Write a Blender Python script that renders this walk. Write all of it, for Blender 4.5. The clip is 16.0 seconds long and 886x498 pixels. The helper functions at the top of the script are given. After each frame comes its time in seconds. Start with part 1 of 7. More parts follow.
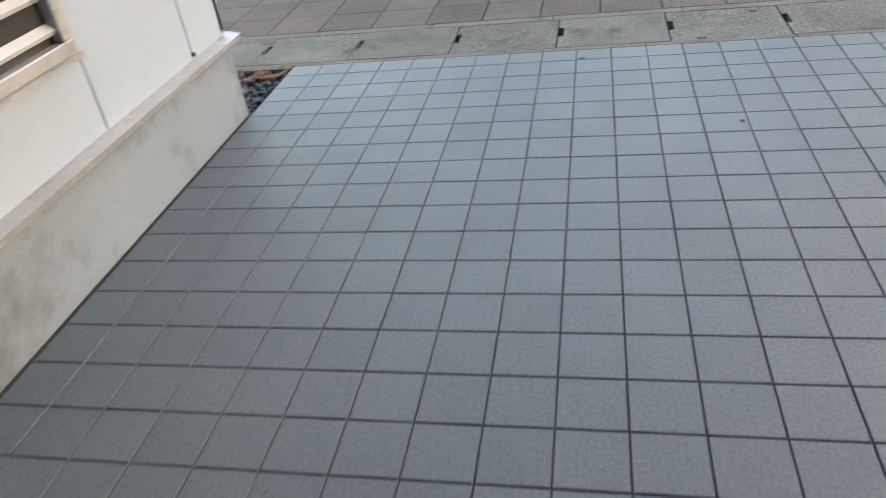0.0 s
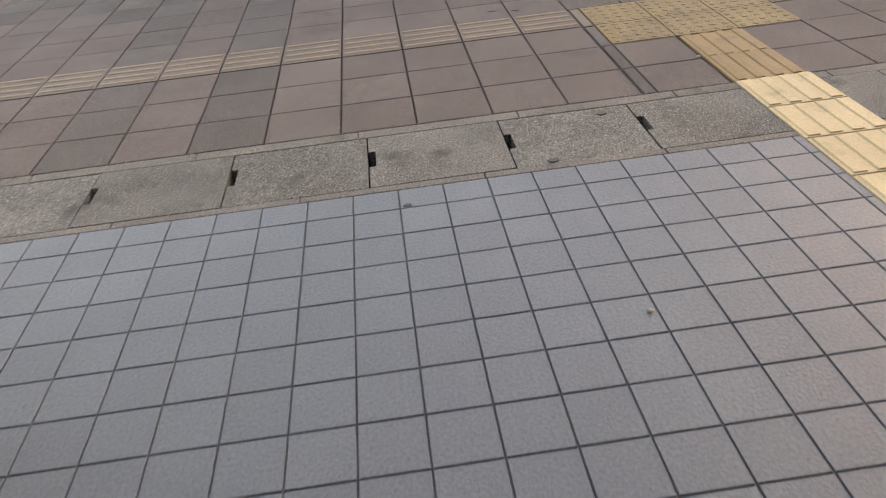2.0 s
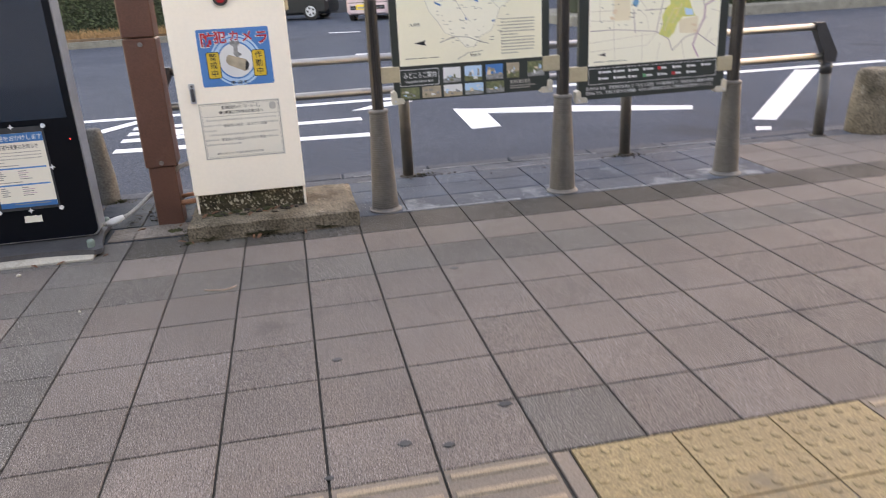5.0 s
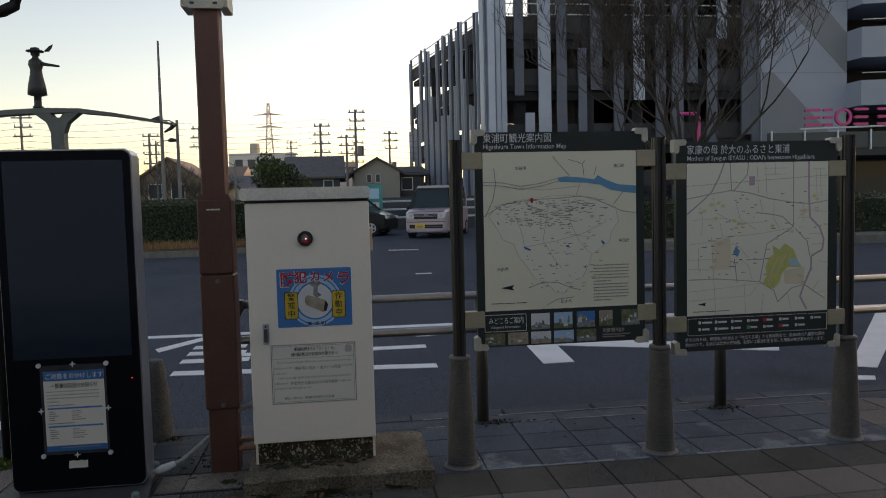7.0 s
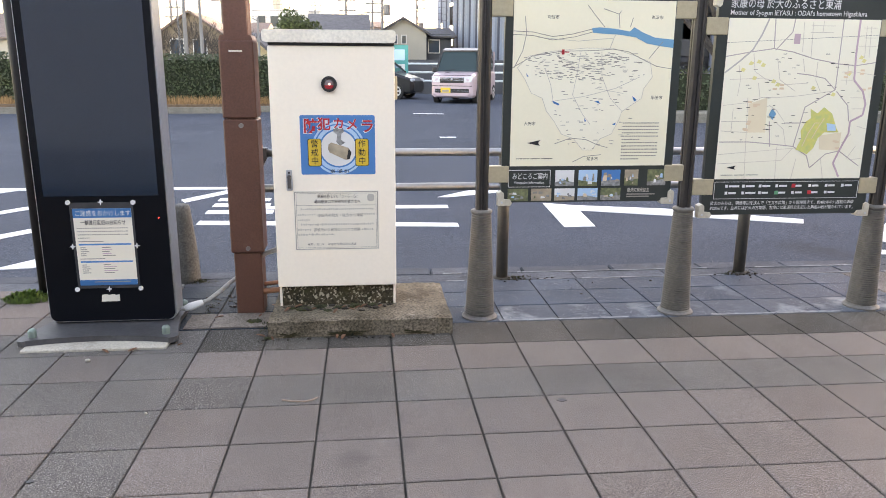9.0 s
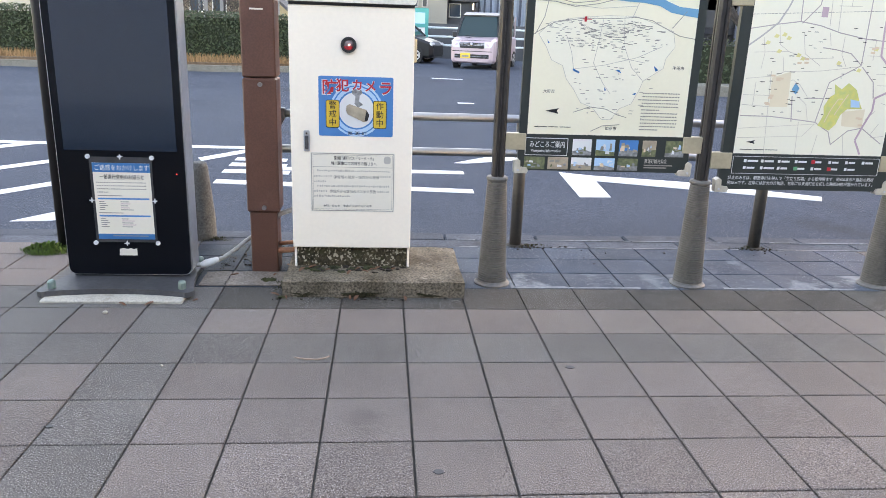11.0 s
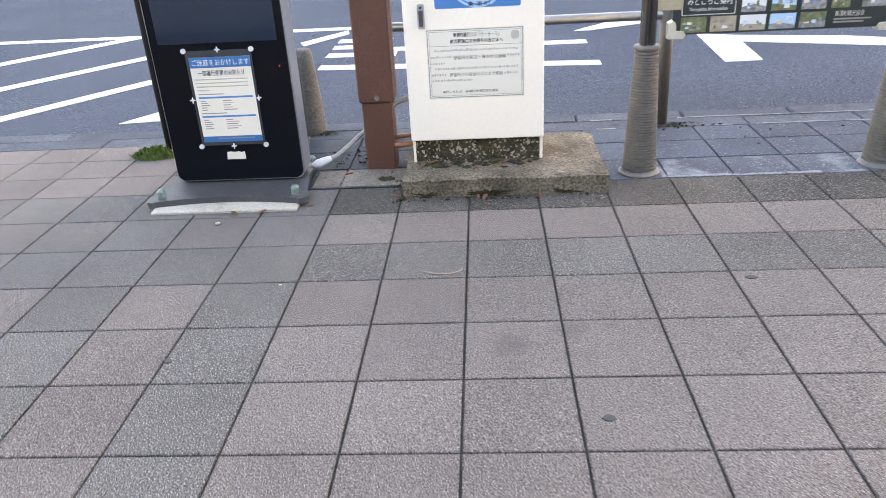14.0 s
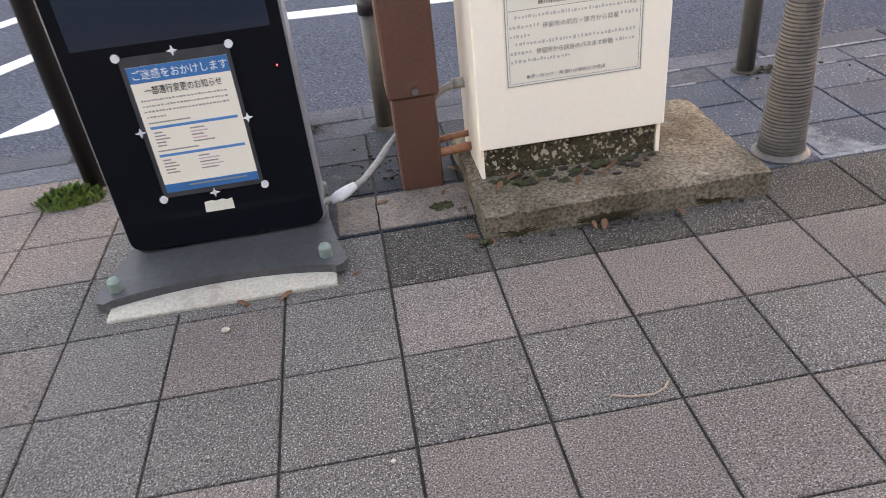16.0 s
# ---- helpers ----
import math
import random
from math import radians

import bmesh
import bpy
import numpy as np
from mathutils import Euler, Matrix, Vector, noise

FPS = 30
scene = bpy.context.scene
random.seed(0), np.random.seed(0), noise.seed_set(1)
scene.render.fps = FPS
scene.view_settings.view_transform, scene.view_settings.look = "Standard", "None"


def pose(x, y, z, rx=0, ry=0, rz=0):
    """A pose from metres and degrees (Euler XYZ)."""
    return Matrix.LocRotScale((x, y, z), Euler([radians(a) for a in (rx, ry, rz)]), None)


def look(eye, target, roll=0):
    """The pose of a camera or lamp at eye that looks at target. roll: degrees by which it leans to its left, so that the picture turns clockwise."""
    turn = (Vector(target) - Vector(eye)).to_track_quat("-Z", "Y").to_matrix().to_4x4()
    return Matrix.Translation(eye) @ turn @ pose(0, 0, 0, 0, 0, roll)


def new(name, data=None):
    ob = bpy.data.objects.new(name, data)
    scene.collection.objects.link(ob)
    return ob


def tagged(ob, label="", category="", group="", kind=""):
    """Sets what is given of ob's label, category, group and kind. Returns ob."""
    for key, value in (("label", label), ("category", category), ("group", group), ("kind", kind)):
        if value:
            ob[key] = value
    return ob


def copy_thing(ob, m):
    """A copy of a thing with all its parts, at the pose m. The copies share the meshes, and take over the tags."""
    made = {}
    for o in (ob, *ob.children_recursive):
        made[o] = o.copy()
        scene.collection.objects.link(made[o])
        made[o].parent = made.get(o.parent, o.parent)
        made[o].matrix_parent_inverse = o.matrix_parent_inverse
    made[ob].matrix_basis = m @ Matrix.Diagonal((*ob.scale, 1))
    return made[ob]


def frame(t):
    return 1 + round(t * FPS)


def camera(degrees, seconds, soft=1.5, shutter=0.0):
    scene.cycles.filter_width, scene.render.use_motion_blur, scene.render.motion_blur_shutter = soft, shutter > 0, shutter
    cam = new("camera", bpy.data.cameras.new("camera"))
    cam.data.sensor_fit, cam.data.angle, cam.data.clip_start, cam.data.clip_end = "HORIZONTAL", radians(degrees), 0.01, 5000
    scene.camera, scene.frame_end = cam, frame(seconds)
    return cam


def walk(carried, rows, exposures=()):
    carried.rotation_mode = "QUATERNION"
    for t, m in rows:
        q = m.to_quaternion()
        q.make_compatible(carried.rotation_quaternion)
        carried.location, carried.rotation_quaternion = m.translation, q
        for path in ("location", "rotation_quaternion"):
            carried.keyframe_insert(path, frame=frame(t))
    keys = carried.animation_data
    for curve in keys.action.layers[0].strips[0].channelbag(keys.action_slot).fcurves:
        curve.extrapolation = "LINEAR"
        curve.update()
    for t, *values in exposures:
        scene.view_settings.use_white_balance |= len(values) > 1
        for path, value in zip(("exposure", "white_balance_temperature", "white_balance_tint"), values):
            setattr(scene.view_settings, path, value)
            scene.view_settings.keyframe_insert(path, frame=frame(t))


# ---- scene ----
cam = camera(61.7, 16.0, soft=0.75, shutter=0.32)
PATH = [
    (0, (0.013, -0.02, 1.174), (-0.396, 1.592, 0.063), -8.3),
    (0.5, (0.012, 0.307, 1.168), (-0.191, 1.965, 0.067), -7.4),
    (1, (-0.013, 0.535, 1.172), (-0.05, 2.212, 0.083), -7.6),
    (1.5, (-0.082, 0.751, 1.173), (-0.065, 2.428, 0.085), -7.5),
    (2, (-0.053, 1.08, 1.175), (0.027, 2.746, 0.071), -6.4),
    (2.5, (-0.049, 1.386, 1.169), (0.113, 3.045, 0.064), -5.7),
    (3, (0.017, 1.767, 1.156), (0.275, 3.438, 0.087), -4.7),
    (3.5, (0.058, 2.197, 1.18), (0.403, 3.885, 0.164), -4.9),
    (4, (0.174, 2.604, 1.19), (0.555, 4.323, 0.241), -5.1),
    (4.5, (0.3, 2.981, 1.213), (0.68, 4.748, 0.358), -4.5),
    (5, (0.349, 3.315, 1.23), (0.701, 5.162, 0.548), -3.0),
    (5.2, (0.358, 3.428, 1.238), (0.647, 5.296, 0.584), -2.2),
    (7.3, (0.218, 3.722, 1.372), (0.493, 5.7, 1.268), -1.4),
    (7.5, (0.241, 3.69, 1.326), (0.521, 5.663, 1.156), -1.4),
    (8, (0.249, 3.693, 1.294), (0.527, 5.645, 0.96), -1.1),
    (8.5, (0.23, 3.719, 1.286), (0.469, 5.657, 0.853), -0.3),
    (9, (0.223, 3.728, 1.283), (0.426, 5.659, 0.805), 0.4),
    (11.5, (0.219, 3.708, 1.275), (0.385, 5.616, 0.7), 2.1),
    (12, (0.217, 3.709, 1.267), (0.387, 5.613, 0.679), 2.0),
    (12.5, (0.198, 3.715, 1.265), (0.345, 5.607, 0.634), 1.8),
    (13, (0.154, 3.742, 1.255), (0.229, 5.612, 0.55), 0.9),
    (13.5, (0.115, 3.861, 1.208), (0.081, 5.697, 0.414), -0.8),
    (14, (0.109, 4.155, 1.218), (-0.014, 5.95, 0.345), -3.3),
    (14.5, (-0.06, 4.472, 1.199), (-0.248, 6.238, 0.278), -5.8),
    (15, (-0.205, 4.805, 1.211), (-0.354, 6.556, 0.256), -6.6),
    (15.5, (-0.388, 5.103, 1.227), (-0.435, 6.834, 0.227), -7.1),
    (16, (-0.563, 5.324, 1.222), (-0.411, 6.988, 0.122), -6.6),
]
EXPOSURES = [(0.0, 2.92, 7900, 16), (1.0, 2.81, 8800, 24), (1.5, 2.77, 9200, 26), (2.5, 2.71, 9900, 30), (3.5, 2.86, 10400, 34), (4.2, 2.90, 9900, 32), (5.2, 3.08, 8900, 28), (7.3, 0.65, 8000, 22), (7.5, 1.58, 8700, 27),
             (8.0, 2.68, 9700, 31), (8.5, 3.00, 9500, 30), (9.0, 3.24, 8700, 27), (11.5, 3.36, 8000, 24), (13.0, 3.36, 8000, 24), (14.0, 3.62, 8050, 25), (14.5, 3.5, 8200, 26), (16.0, 3.22, 9000, 29)]
walk(cam, [(t, look(eye, target, roll)) for t, eye, target, roll in PATH], EXPOSURES)

# ---- world and sun: a low sun behind the shopping centre, the square lies in its shade ----
SUN_AZIMUTH, SUN_HEIGHT = 50.0, 12.0        # degrees to the right of +y, degrees above the horizon
world = bpy.data.worlds.new("world")
scene.world = world
world.use_nodes = True
wn = world.node_tree
sky = wn.nodes.new("ShaderNodeTexSky")
sky.sky_type, sky.sun_disc = "NISHITA", False
sky.sun_elevation, sky.sun_rotation = radians(SUN_HEIGHT), radians(SUN_AZIMUTH)
sky.air_density, sky.dust_density, sky.ozone_density = 1.0, 0.9, 0.6
wn.nodes["Background"].inputs["Strength"].default_value = 0.15
wn.links.new(sky.outputs["Color"], wn.nodes["Background"].inputs["Color"])
sun = new("sun", bpy.data.lights.new("sun", "SUN"))
sun.data.energy, sun.data.angle, sun.data.color = 2.5, radians(0.6), (1.0, 0.82, 0.62)
az, el = radians(SUN_AZIMUTH), radians(SUN_HEIGHT)
sun.matrix_world = look((30, 30, 40), (30 - math.sin(az) * math.cos(el), 30 - math.cos(az) * math.cos(el), 40 - math.sin(el)))


# ---- materials ----
def mat(name, c1, c2=None, scale=3.0, rough=0.7, metal=0.0, bump=0.0, fine=60.0, grain=0.12, rnd=0.0, stain=None, stain_scale=1.5,
        stain_at=0.58, spec=0.5, speck=None, speck_scale=180.0, speck_at=0.62, coat=0.0, island=0.0, emit=0.0):
    """A procedural surface: two tones on a broad noise, fine grain, optional stains, specks and a tone per piece."""
    m = bpy.data.materials.new(name)
    m.use_nodes = True
    nt = m.node_tree
    nd, ln = nt.nodes, nt.links
    b = nd["Principled BSDF"]
    c2 = c2 or tuple(v * 0.82 for v in c1)
    pos = nd.new("ShaderNodeNewGeometry")

    def noise_at(sc, detail=4.0, rough_=0.55):
        n = nd.new("ShaderNodeTexNoise")
        n.inputs["Scale"].default_value, n.inputs["Detail"].default_value, n.inputs["Roughness"].default_value = sc, detail, rough_
        ln.new(pos.outputs["Position"], n.inputs["Vector"])
        return n.outputs["Fac"]

    def mapped(fac, lo, hi):
        r = nd.new("ShaderNodeMapRange")
        r.inputs["From Min"].default_value, r.inputs["From Max"].default_value = lo, hi
        ln.new(fac, r.inputs["Value"])
        return r.outputs["Result"]

    def mix(fac, a, bb, kind="MIX"):
        x = nd.new("ShaderNodeMix")
        x.data_type, x.blend_type = "RGBA", kind
        for sock, v in ((x.inputs[0], fac), (x.inputs[6], a), (x.inputs[7], bb)):
            if isinstance(v, (int, float)):
                sock.default_value = v
            elif isinstance(v, tuple):
                sock.default_value = (*v[:3], 1)
            else:
                ln.new(v, sock)
        return x.outputs[2]

    col = mix(mapped(noise_at(scale), 0.3, 0.7), c1, c2)
    fine_n = noise_at(fine, 3.0, 0.6)
    if grain:
        g = nd.new("ShaderNodeMapRange")
        g.inputs["From Min"].default_value, g.inputs["From Max"].default_value = 0.33, 0.67
        g.inputs["To Min"].default_value, g.inputs["To Max"].default_value = 1 - grain, 1 + grain
        ln.new(fine_n, g.inputs["Value"])
        comb = nd.new("ShaderNodeCombineColor")
        for k in range(3):
            ln.new(g.outputs["Result"], comb.inputs[k])
        col = mix(1.0, col, comb.outputs["Color"], "MULTIPLY")
    if speck:
        col = mix(mapped(noise_at(speck_scale, 1.0, 0.4), speck_at, speck_at + 0.08), col, speck)
    if stain:
        col = mix(mapped(noise_at(stain_scale, 6.0, 0.65), stain_at, stain_at + 0.16), col, stain)
    if rnd or island:
        if rnd:
            src = nd.new("ShaderNodeObjectInfo").outputs["Random"]
        else:
            src = pos.outputs["Random Per Island"]
        amount = rnd or island
        g = nd.new("ShaderNodeMapRange")
        g.inputs["To Min"].default_value, g.inputs["To Max"].default_value = 1 - amount, 1 + amount
        ln.new(src, g.inputs["Value"])
        comb = nd.new("ShaderNodeCombineColor")
        for k in range(3):
            ln.new(g.outputs["Result"], comb.inputs[k])
        col = mix(1.0, col, comb.outputs["Color"], "MULTIPLY")
    ln.new(col, b.inputs["Base Color"])
    r = nd.new("ShaderNodeMapRange")
    r.inputs["To Min"].default_value, r.inputs["To Max"].default_value = max(0.02, rough - 0.1), min(1, rough + 0.1)
    ln.new(noise_at(scale * 2.3), r.inputs["Value"])
    ln.new(r.outputs["Result"], b.inputs["Roughness"])
    b.inputs["Metallic"].default_value = metal
    b.inputs["Specular IOR Level"].default_value = spec
    if coat:
        b.inputs["Coat Weight"].default_value, b.inputs["Coat Roughness"].default_value = coat, 0.04
    if bump:
        bp = nd.new("ShaderNodeBump")
        bp.inputs["Strength"].default_value, bp.inputs["Distance"].default_value = 1.0, bump
        ln.new(fine_n, bp.inputs["Height"])
        ln.new(bp.outputs["Normal"], b.inputs["Normal"])
    if emit:
        b.inputs["Emission Color"].default_value, b.inputs["Emission Strength"].default_value = (*c1, 1), emit
    return m


def glass(name, tint, rough=0.02):
    m = bpy.data.materials.new(name)
    m.use_nodes = True
    b = m.node_tree.nodes["Principled BSDF"]
    b.inputs["Base Color"].default_value = (*tint, 1)
    b.inputs["Roughness"].default_value = rough
    b.inputs["Specular IOR Level"].default_value = 0.2
    return m


PINK = mat("pink_paver", (0.176, 0.149, 0.133), (0.138, 0.118, 0.106), 1.7, 0.9, bump=0.0026, fine=210, grain=0.66, rnd=0.07, speck=(0.38, 0.35, 0.325), speck_scale=260, speck_at=0.605, stain=(0.106, 0.093, 0.083), stain_scale=1.3, stain_at=0.6, spec=0.08)
PINK_I = mat("pink_paver_rest", (0.176, 0.149, 0.133), (0.138, 0.118, 0.106), 1.7, 0.9, bump=0.0026, fine=210, grain=0.66, island=0.07, speck=(0.38, 0.35, 0.325), speck_scale=260, speck_at=0.605, stain=(0.106, 0.093, 0.083), stain_scale=1.3, stain_at=0.6, spec=0.08)
GREY = mat("grey_paver", (0.143, 0.131, 0.119), (0.108, 0.099, 0.090), 2.1, 0.9, bump=0.0026, fine=200, grain=0.7, rnd=0.08, speck=(0.39, 0.37, 0.345), speck_scale=230, speck_at=0.605, stain=(0.27, 0.255, 0.24), stain_scale=2.6, stain_at=0.67, spec=0.08)
GREY_I = mat("grey_paver_rest", (0.143, 0.131, 0.119), (0.108, 0.099, 0.090), 2.1, 0.9, bump=0.0026, fine=200, grain=0.7, island=0.08, speck=(0.39, 0.37, 0.345), speck_scale=230, speck_at=0.605, stain=(0.27, 0.255, 0.24), stain_scale=2.6, stain_at=0.67, spec=0.08)
GRIMY = mat("grimy_grey_paver", (0.086, 0.078, 0.067), (0.050, 0.045, 0.039), 2.4, 0.9, bump=0.003, fine=190, grain=0.72, rnd=0.14, speck=(0.30, 0.285, 0.26), speck_scale=210, speck_at=0.6, stain=(0.19, 0.175, 0.155), stain_scale=3.2, stain_at=0.63, spec=0.08)
GRIMY_I = mat("grimy_grey_paver_rest", (0.086, 0.078, 0.067), (0.050, 0.045, 0.039), 2.4, 0.9, bump=0.003, fine=190, grain=0.72, island=0.14, speck=(0.30, 0.285, 0.26), speck_scale=210, speck_at=0.6, stain=(0.19, 0.175, 0.155), stain_scale=3.2, stain_at=0.63, spec=0.08)
DAMP = mat("damp_dirty_paver", (0.028, 0.038, 0.050), (0.014, 0.019, 0.026), 3.5, 0.6, bump=0.004, fine=110, grain=0.6, rnd=0.25, stain=(0.11, 0.12, 0.13), stain_scale=6, stain_at=0.64, speck=(0.2, 0.205, 0.21), speck_scale=90, speck_at=0.7, spec=0.12)
PALE = mat("pale_paver", (0.055, 0.077, 0.108), (0.036, 0.049, 0.068), 2.2, 0.6, bump=0.002, fine=130, grain=0.55, rnd=0.14, stain=(0.20, 0.235, 0.275), stain_scale=2.4, stain_at=0.62, speck=(0.34, 0.35, 0.36), speck_scale=110, speck_at=0.66, spec=0.12)
LIME = mat("lime_stained_edge", (0.23, 0.245, 0.26), (0.12, 0.13, 0.14), 6.0, 0.8, bump=0.002, fine=90, grain=0.3, stain=(0.2, 0.2, 0.19), stain_scale=7)
BLUE = mat("blue_tile", (0.133, 0.163, 0.185), (0.116, 0.142, 0.163), 1.4, 0.48, bump=0.0016, fine=110, grain=0.16, rnd=0.05, stain=(0.105, 0.122, 0.134), stain_scale=0.9, stain_at=0.6, speck=(0.10, 0.115, 0.125), speck_scale=70, speck_at=0.68)
BLUE_I = mat("blue_tile_rest", (0.133, 0.163, 0.185), (0.116, 0.142, 0.163), 1.4, 0.48, bump=0.0016, fine=110, grain=0.16, island=0.05, stain=(0.105, 0.122, 0.134), stain_scale=0.9, stain_at=0.6, speck=(0.10, 0.115, 0.125), speck_scale=70, speck_at=0.68)
JOINT = mat("dirty_joint", (0.055, 0.05, 0.045), (0.09, 0.085, 0.075), 8.0, 0.95, bump=0.002, fine=200, grain=0.4, stain=(0.06, 0.08, 0.035), stain_scale=2.5, stain_at=0.66, spec=0.1)
COVER = mat("drain_cover_concrete", (0.165, 0.163, 0.142), (0.088, 0.087, 0.075), 3.2, 0.85, bump=0.003, fine=120, grain=0.55, rnd=0.12, speck=(0.34, 0.335, 0.305), speck_scale=190, speck_at=0.6, stain=(0.062, 0.06, 0.046), stain_scale=4.5, stain_at=0.55)
KERB = mat("kerb_concrete", (0.20, 0.188, 0.158), (0.13, 0.122, 0.105), 4.0, 0.85, bump=0.003, fine=110, grain=0.4, stain=(0.07, 0.07, 0.055), stain_scale=5)
GROUT = mat("grey_grout", (0.18, 0.18, 0.182), (0.115, 0.115, 0.115), 3.0, 0.95, bump=0.001, fine=200, grain=0.3, stain=(0.2, 0.2, 0.195), stain_scale=1.5, spec=0.15)
LIMED = mat("lime_washed_paver", (0.078, 0.092, 0.112), (0.052, 0.062, 0.076), 2.6, 0.7, bump=0.002, fine=130, grain=0.5, rnd=0.10, stain=(0.25, 0.27, 0.285), stain_scale=3.4, stain_at=0.52, speck=(0.34, 0.35, 0.36), speck_scale=110, speck_at=0.66, spec=0.12)
GUTTER = mat("damp_gutter_asphalt", (0.034, 0.043, 0.057), (0.024, 0.030, 0.041), 1.5, 0.6, bump=0.005, fine=90, grain=0.6, speck=(0.17, 0.18, 0.2), speck_scale=100, speck_at=0.66, spec=0.25)
KERB_BLUE = mat("road_kerb_concrete", (0.095, 0.107, 0.125), (0.060, 0.067, 0.078), 3.0, 0.8, bump=0.003, fine=110, grain=0.4, rnd=0.15, stain=(0.055, 0.058, 0.06), stain_scale=4, spec=0.12)
YELLOW = mat("worn_yellow_tactile", (0.285, 0.212, 0.108), (0.225, 0.168, 0.090), 3.0, 0.78, bump=0.002, fine=130, grain=0.35, rnd=0.08, stain=(0.165, 0.128, 0.082), stain_scale=4, stain_at=0.55)
OCHRE = mat("ochre_tactile", (0.32, 0.215, 0.10), (0.25, 0.17, 0.085), 3.0, 0.7, bump=0.0015, fine=150, grain=0.2, rnd=0.08, stain=(0.17, 0.12, 0.07), stain_scale=5)
CREAM_T = mat("cream_tactile_sheet", (0.60, 0.48, 0.27), (0.50, 0.39, 0.22), 3.0, 0.6, bump=0.001, fine=130, grain=0.12, rnd=0.05, stain=(0.36, 0.28, 0.15), stain_scale=4)
RIB_BASE = mat("ribbed_paver", (0.185, 0.15, 0.118), (0.15, 0.122, 0.098), 2.0, 0.75, bump=0.0015, fine=150, grain=0.2, rnd=0.1)
RIB = mat("tan_rib", (0.30, 0.235, 0.160), (0.24, 0.19, 0.132), 5.0, 0.7, bump=0.001, fine=150, grain=0.25, stain=(0.19, 0.155, 0.12), stain_scale=6)
ASPHALT = mat("asphalt", (0.066, 0.079, 0.101), (0.050, 0.060, 0.078), 0.5, 0.9, bump=0.006, fine=90, grain=0.65, speck=(0.19, 0.195, 0.21), speck_scale=95, speck_at=0.65, stain=(0.045, 0.047, 0.054), stain_scale=0.35, spec=0.08)
PAINT_W = mat("road_paint", (0.72, 0.73, 0.74), (0.6, 0.61, 0.62), 3.0, 0.6, bump=0.002, fine=120, grain=0.12, stain=(0.4, 0.4, 0.41), stain_scale=8, stain_at=0.66)
PLINTH = mat("pale_render", (0.285, 0.34, 0.39), (0.22, 0.26, 0.30), 1.2, 0.8, bump=0.001, fine=80, grain=0.05, stain=(0.15, 0.172, 0.185), stain_scale=3.0, stain_at=0.55)
WALLP = mat("white_wall_panel", (0.42, 0.49, 0.57), (0.395, 0.465, 0.54), 0.8, 0.5, bump=0.0003, fine=90, grain=0.02, stain=(0.35, 0.41, 0.465), stain_scale=1.5, stain_at=0.64)
STATION = mat("grey_station_cladding", (0.44, 0.54, 0.70), (0.40, 0.49, 0.64), 0.5, 0.4, grain=0.03, stain=(0.35, 0.43, 0.56), stain_scale=0.5)
ALU = mat("weathered_aluminium", (0.55, 0.55, 0.55), (0.45, 0.45, 0.45), 5.0, 0.45, metal=0.6, bump=0.0003, fine=70, grain=0.08, stain=(0.3, 0.3, 0.29), stain_scale=6)
SLAT = mat("vent_slat", (0.62, 0.62, 0.62), (0.54, 0.54, 0.54), 4.0, 0.5, metal=0.2, grain=0.05)
GRAVEL = mat("dark_gravel", (0.13, 0.14, 0.155), (0.07, 0.075, 0.085), 25.0, 0.8, bump=0.001, fine=150, grain=0.3, island=0.45)
LEAF_D = mat("dead_leaf", (0.20, 0.085, 0.04), (0.12, 0.06, 0.035), 30.0, 0.8, island=0.35)
MOSS = mat("moss", (0.062, 0.066, 0.018), (0.028, 0.030, 0.012), 20.0, 0.95, bump=0.004, fine=220, grain=0.5)
MORTAR = mat("worn_mortar", (0.20, 0.165, 0.135), (0.105, 0.085, 0.070), 6.0, 0.9, bump=0.003, fine=120, grain=0.45, rnd=0.15, stain=(0.36, 0.325, 0.28), stain_scale=8, stain_at=0.61)
CRUST = mat("dry_moss_crust", (0.055, 0.047, 0.026), (0.03, 0.027, 0.015), 20.0, 0.95, bump=0.003, fine=150, grain=0.5, spec=0.1, stain=(0.12, 0.10, 0.07), stain_scale=18, stain_at=0.6)
SCRAP = mat("dark_moss_scrap", (0.045, 0.032, 0.022), (0.025, 0.02, 0.015), 30.0, 0.9, grain=0.3)
WEED = mat("fresh_weed", (0.095, 0.165, 0.026), (0.05, 0.092, 0.016), 20.0, 0.85, island=0.45)
BLACK = mat("black_glass_bezel", (0.006, 0.007, 0.010), (0.005, 0.006, 0.008), 2.0, 0.08, grain=0, spec=0.12)
# navy base adds the blue of the screen's reflection to the dark glass
SCREEN = mat("reflection_blue_display_glass", (0.003, 0.015, 0.033), (0.003, 0.013, 0.029), 1.0, 0.06, grain=0, spec=0.6)
SILVER = mat("brushed_silver_frame", (0.62, 0.63, 0.65), (0.52, 0.53, 0.55), 3.0, 0.35, metal=0.8, grain=0.05)
STEELDARK = mat("dark_grey_base_plate", (0.080, 0.080, 0.084), (0.058, 0.058, 0.062), 5.0, 0.55, metal=0.2, grain=0.14, stain=(0.13, 0.12, 0.105), stain_scale=7)
BOLT = mat("verdigris_bolt_cap", (0.22, 0.30, 0.26), (0.16, 0.2, 0.18), 30.0, 0.6, metal=0.3)
PALE_SLAB = mat("pale_footing", (0.50, 0.46, 0.38), (0.40, 0.36, 0.30), 5.0, 0.85, bump=0.002, fine=110, grain=0.18, stain=(0.27, 0.22, 0.17), stain_scale=5)
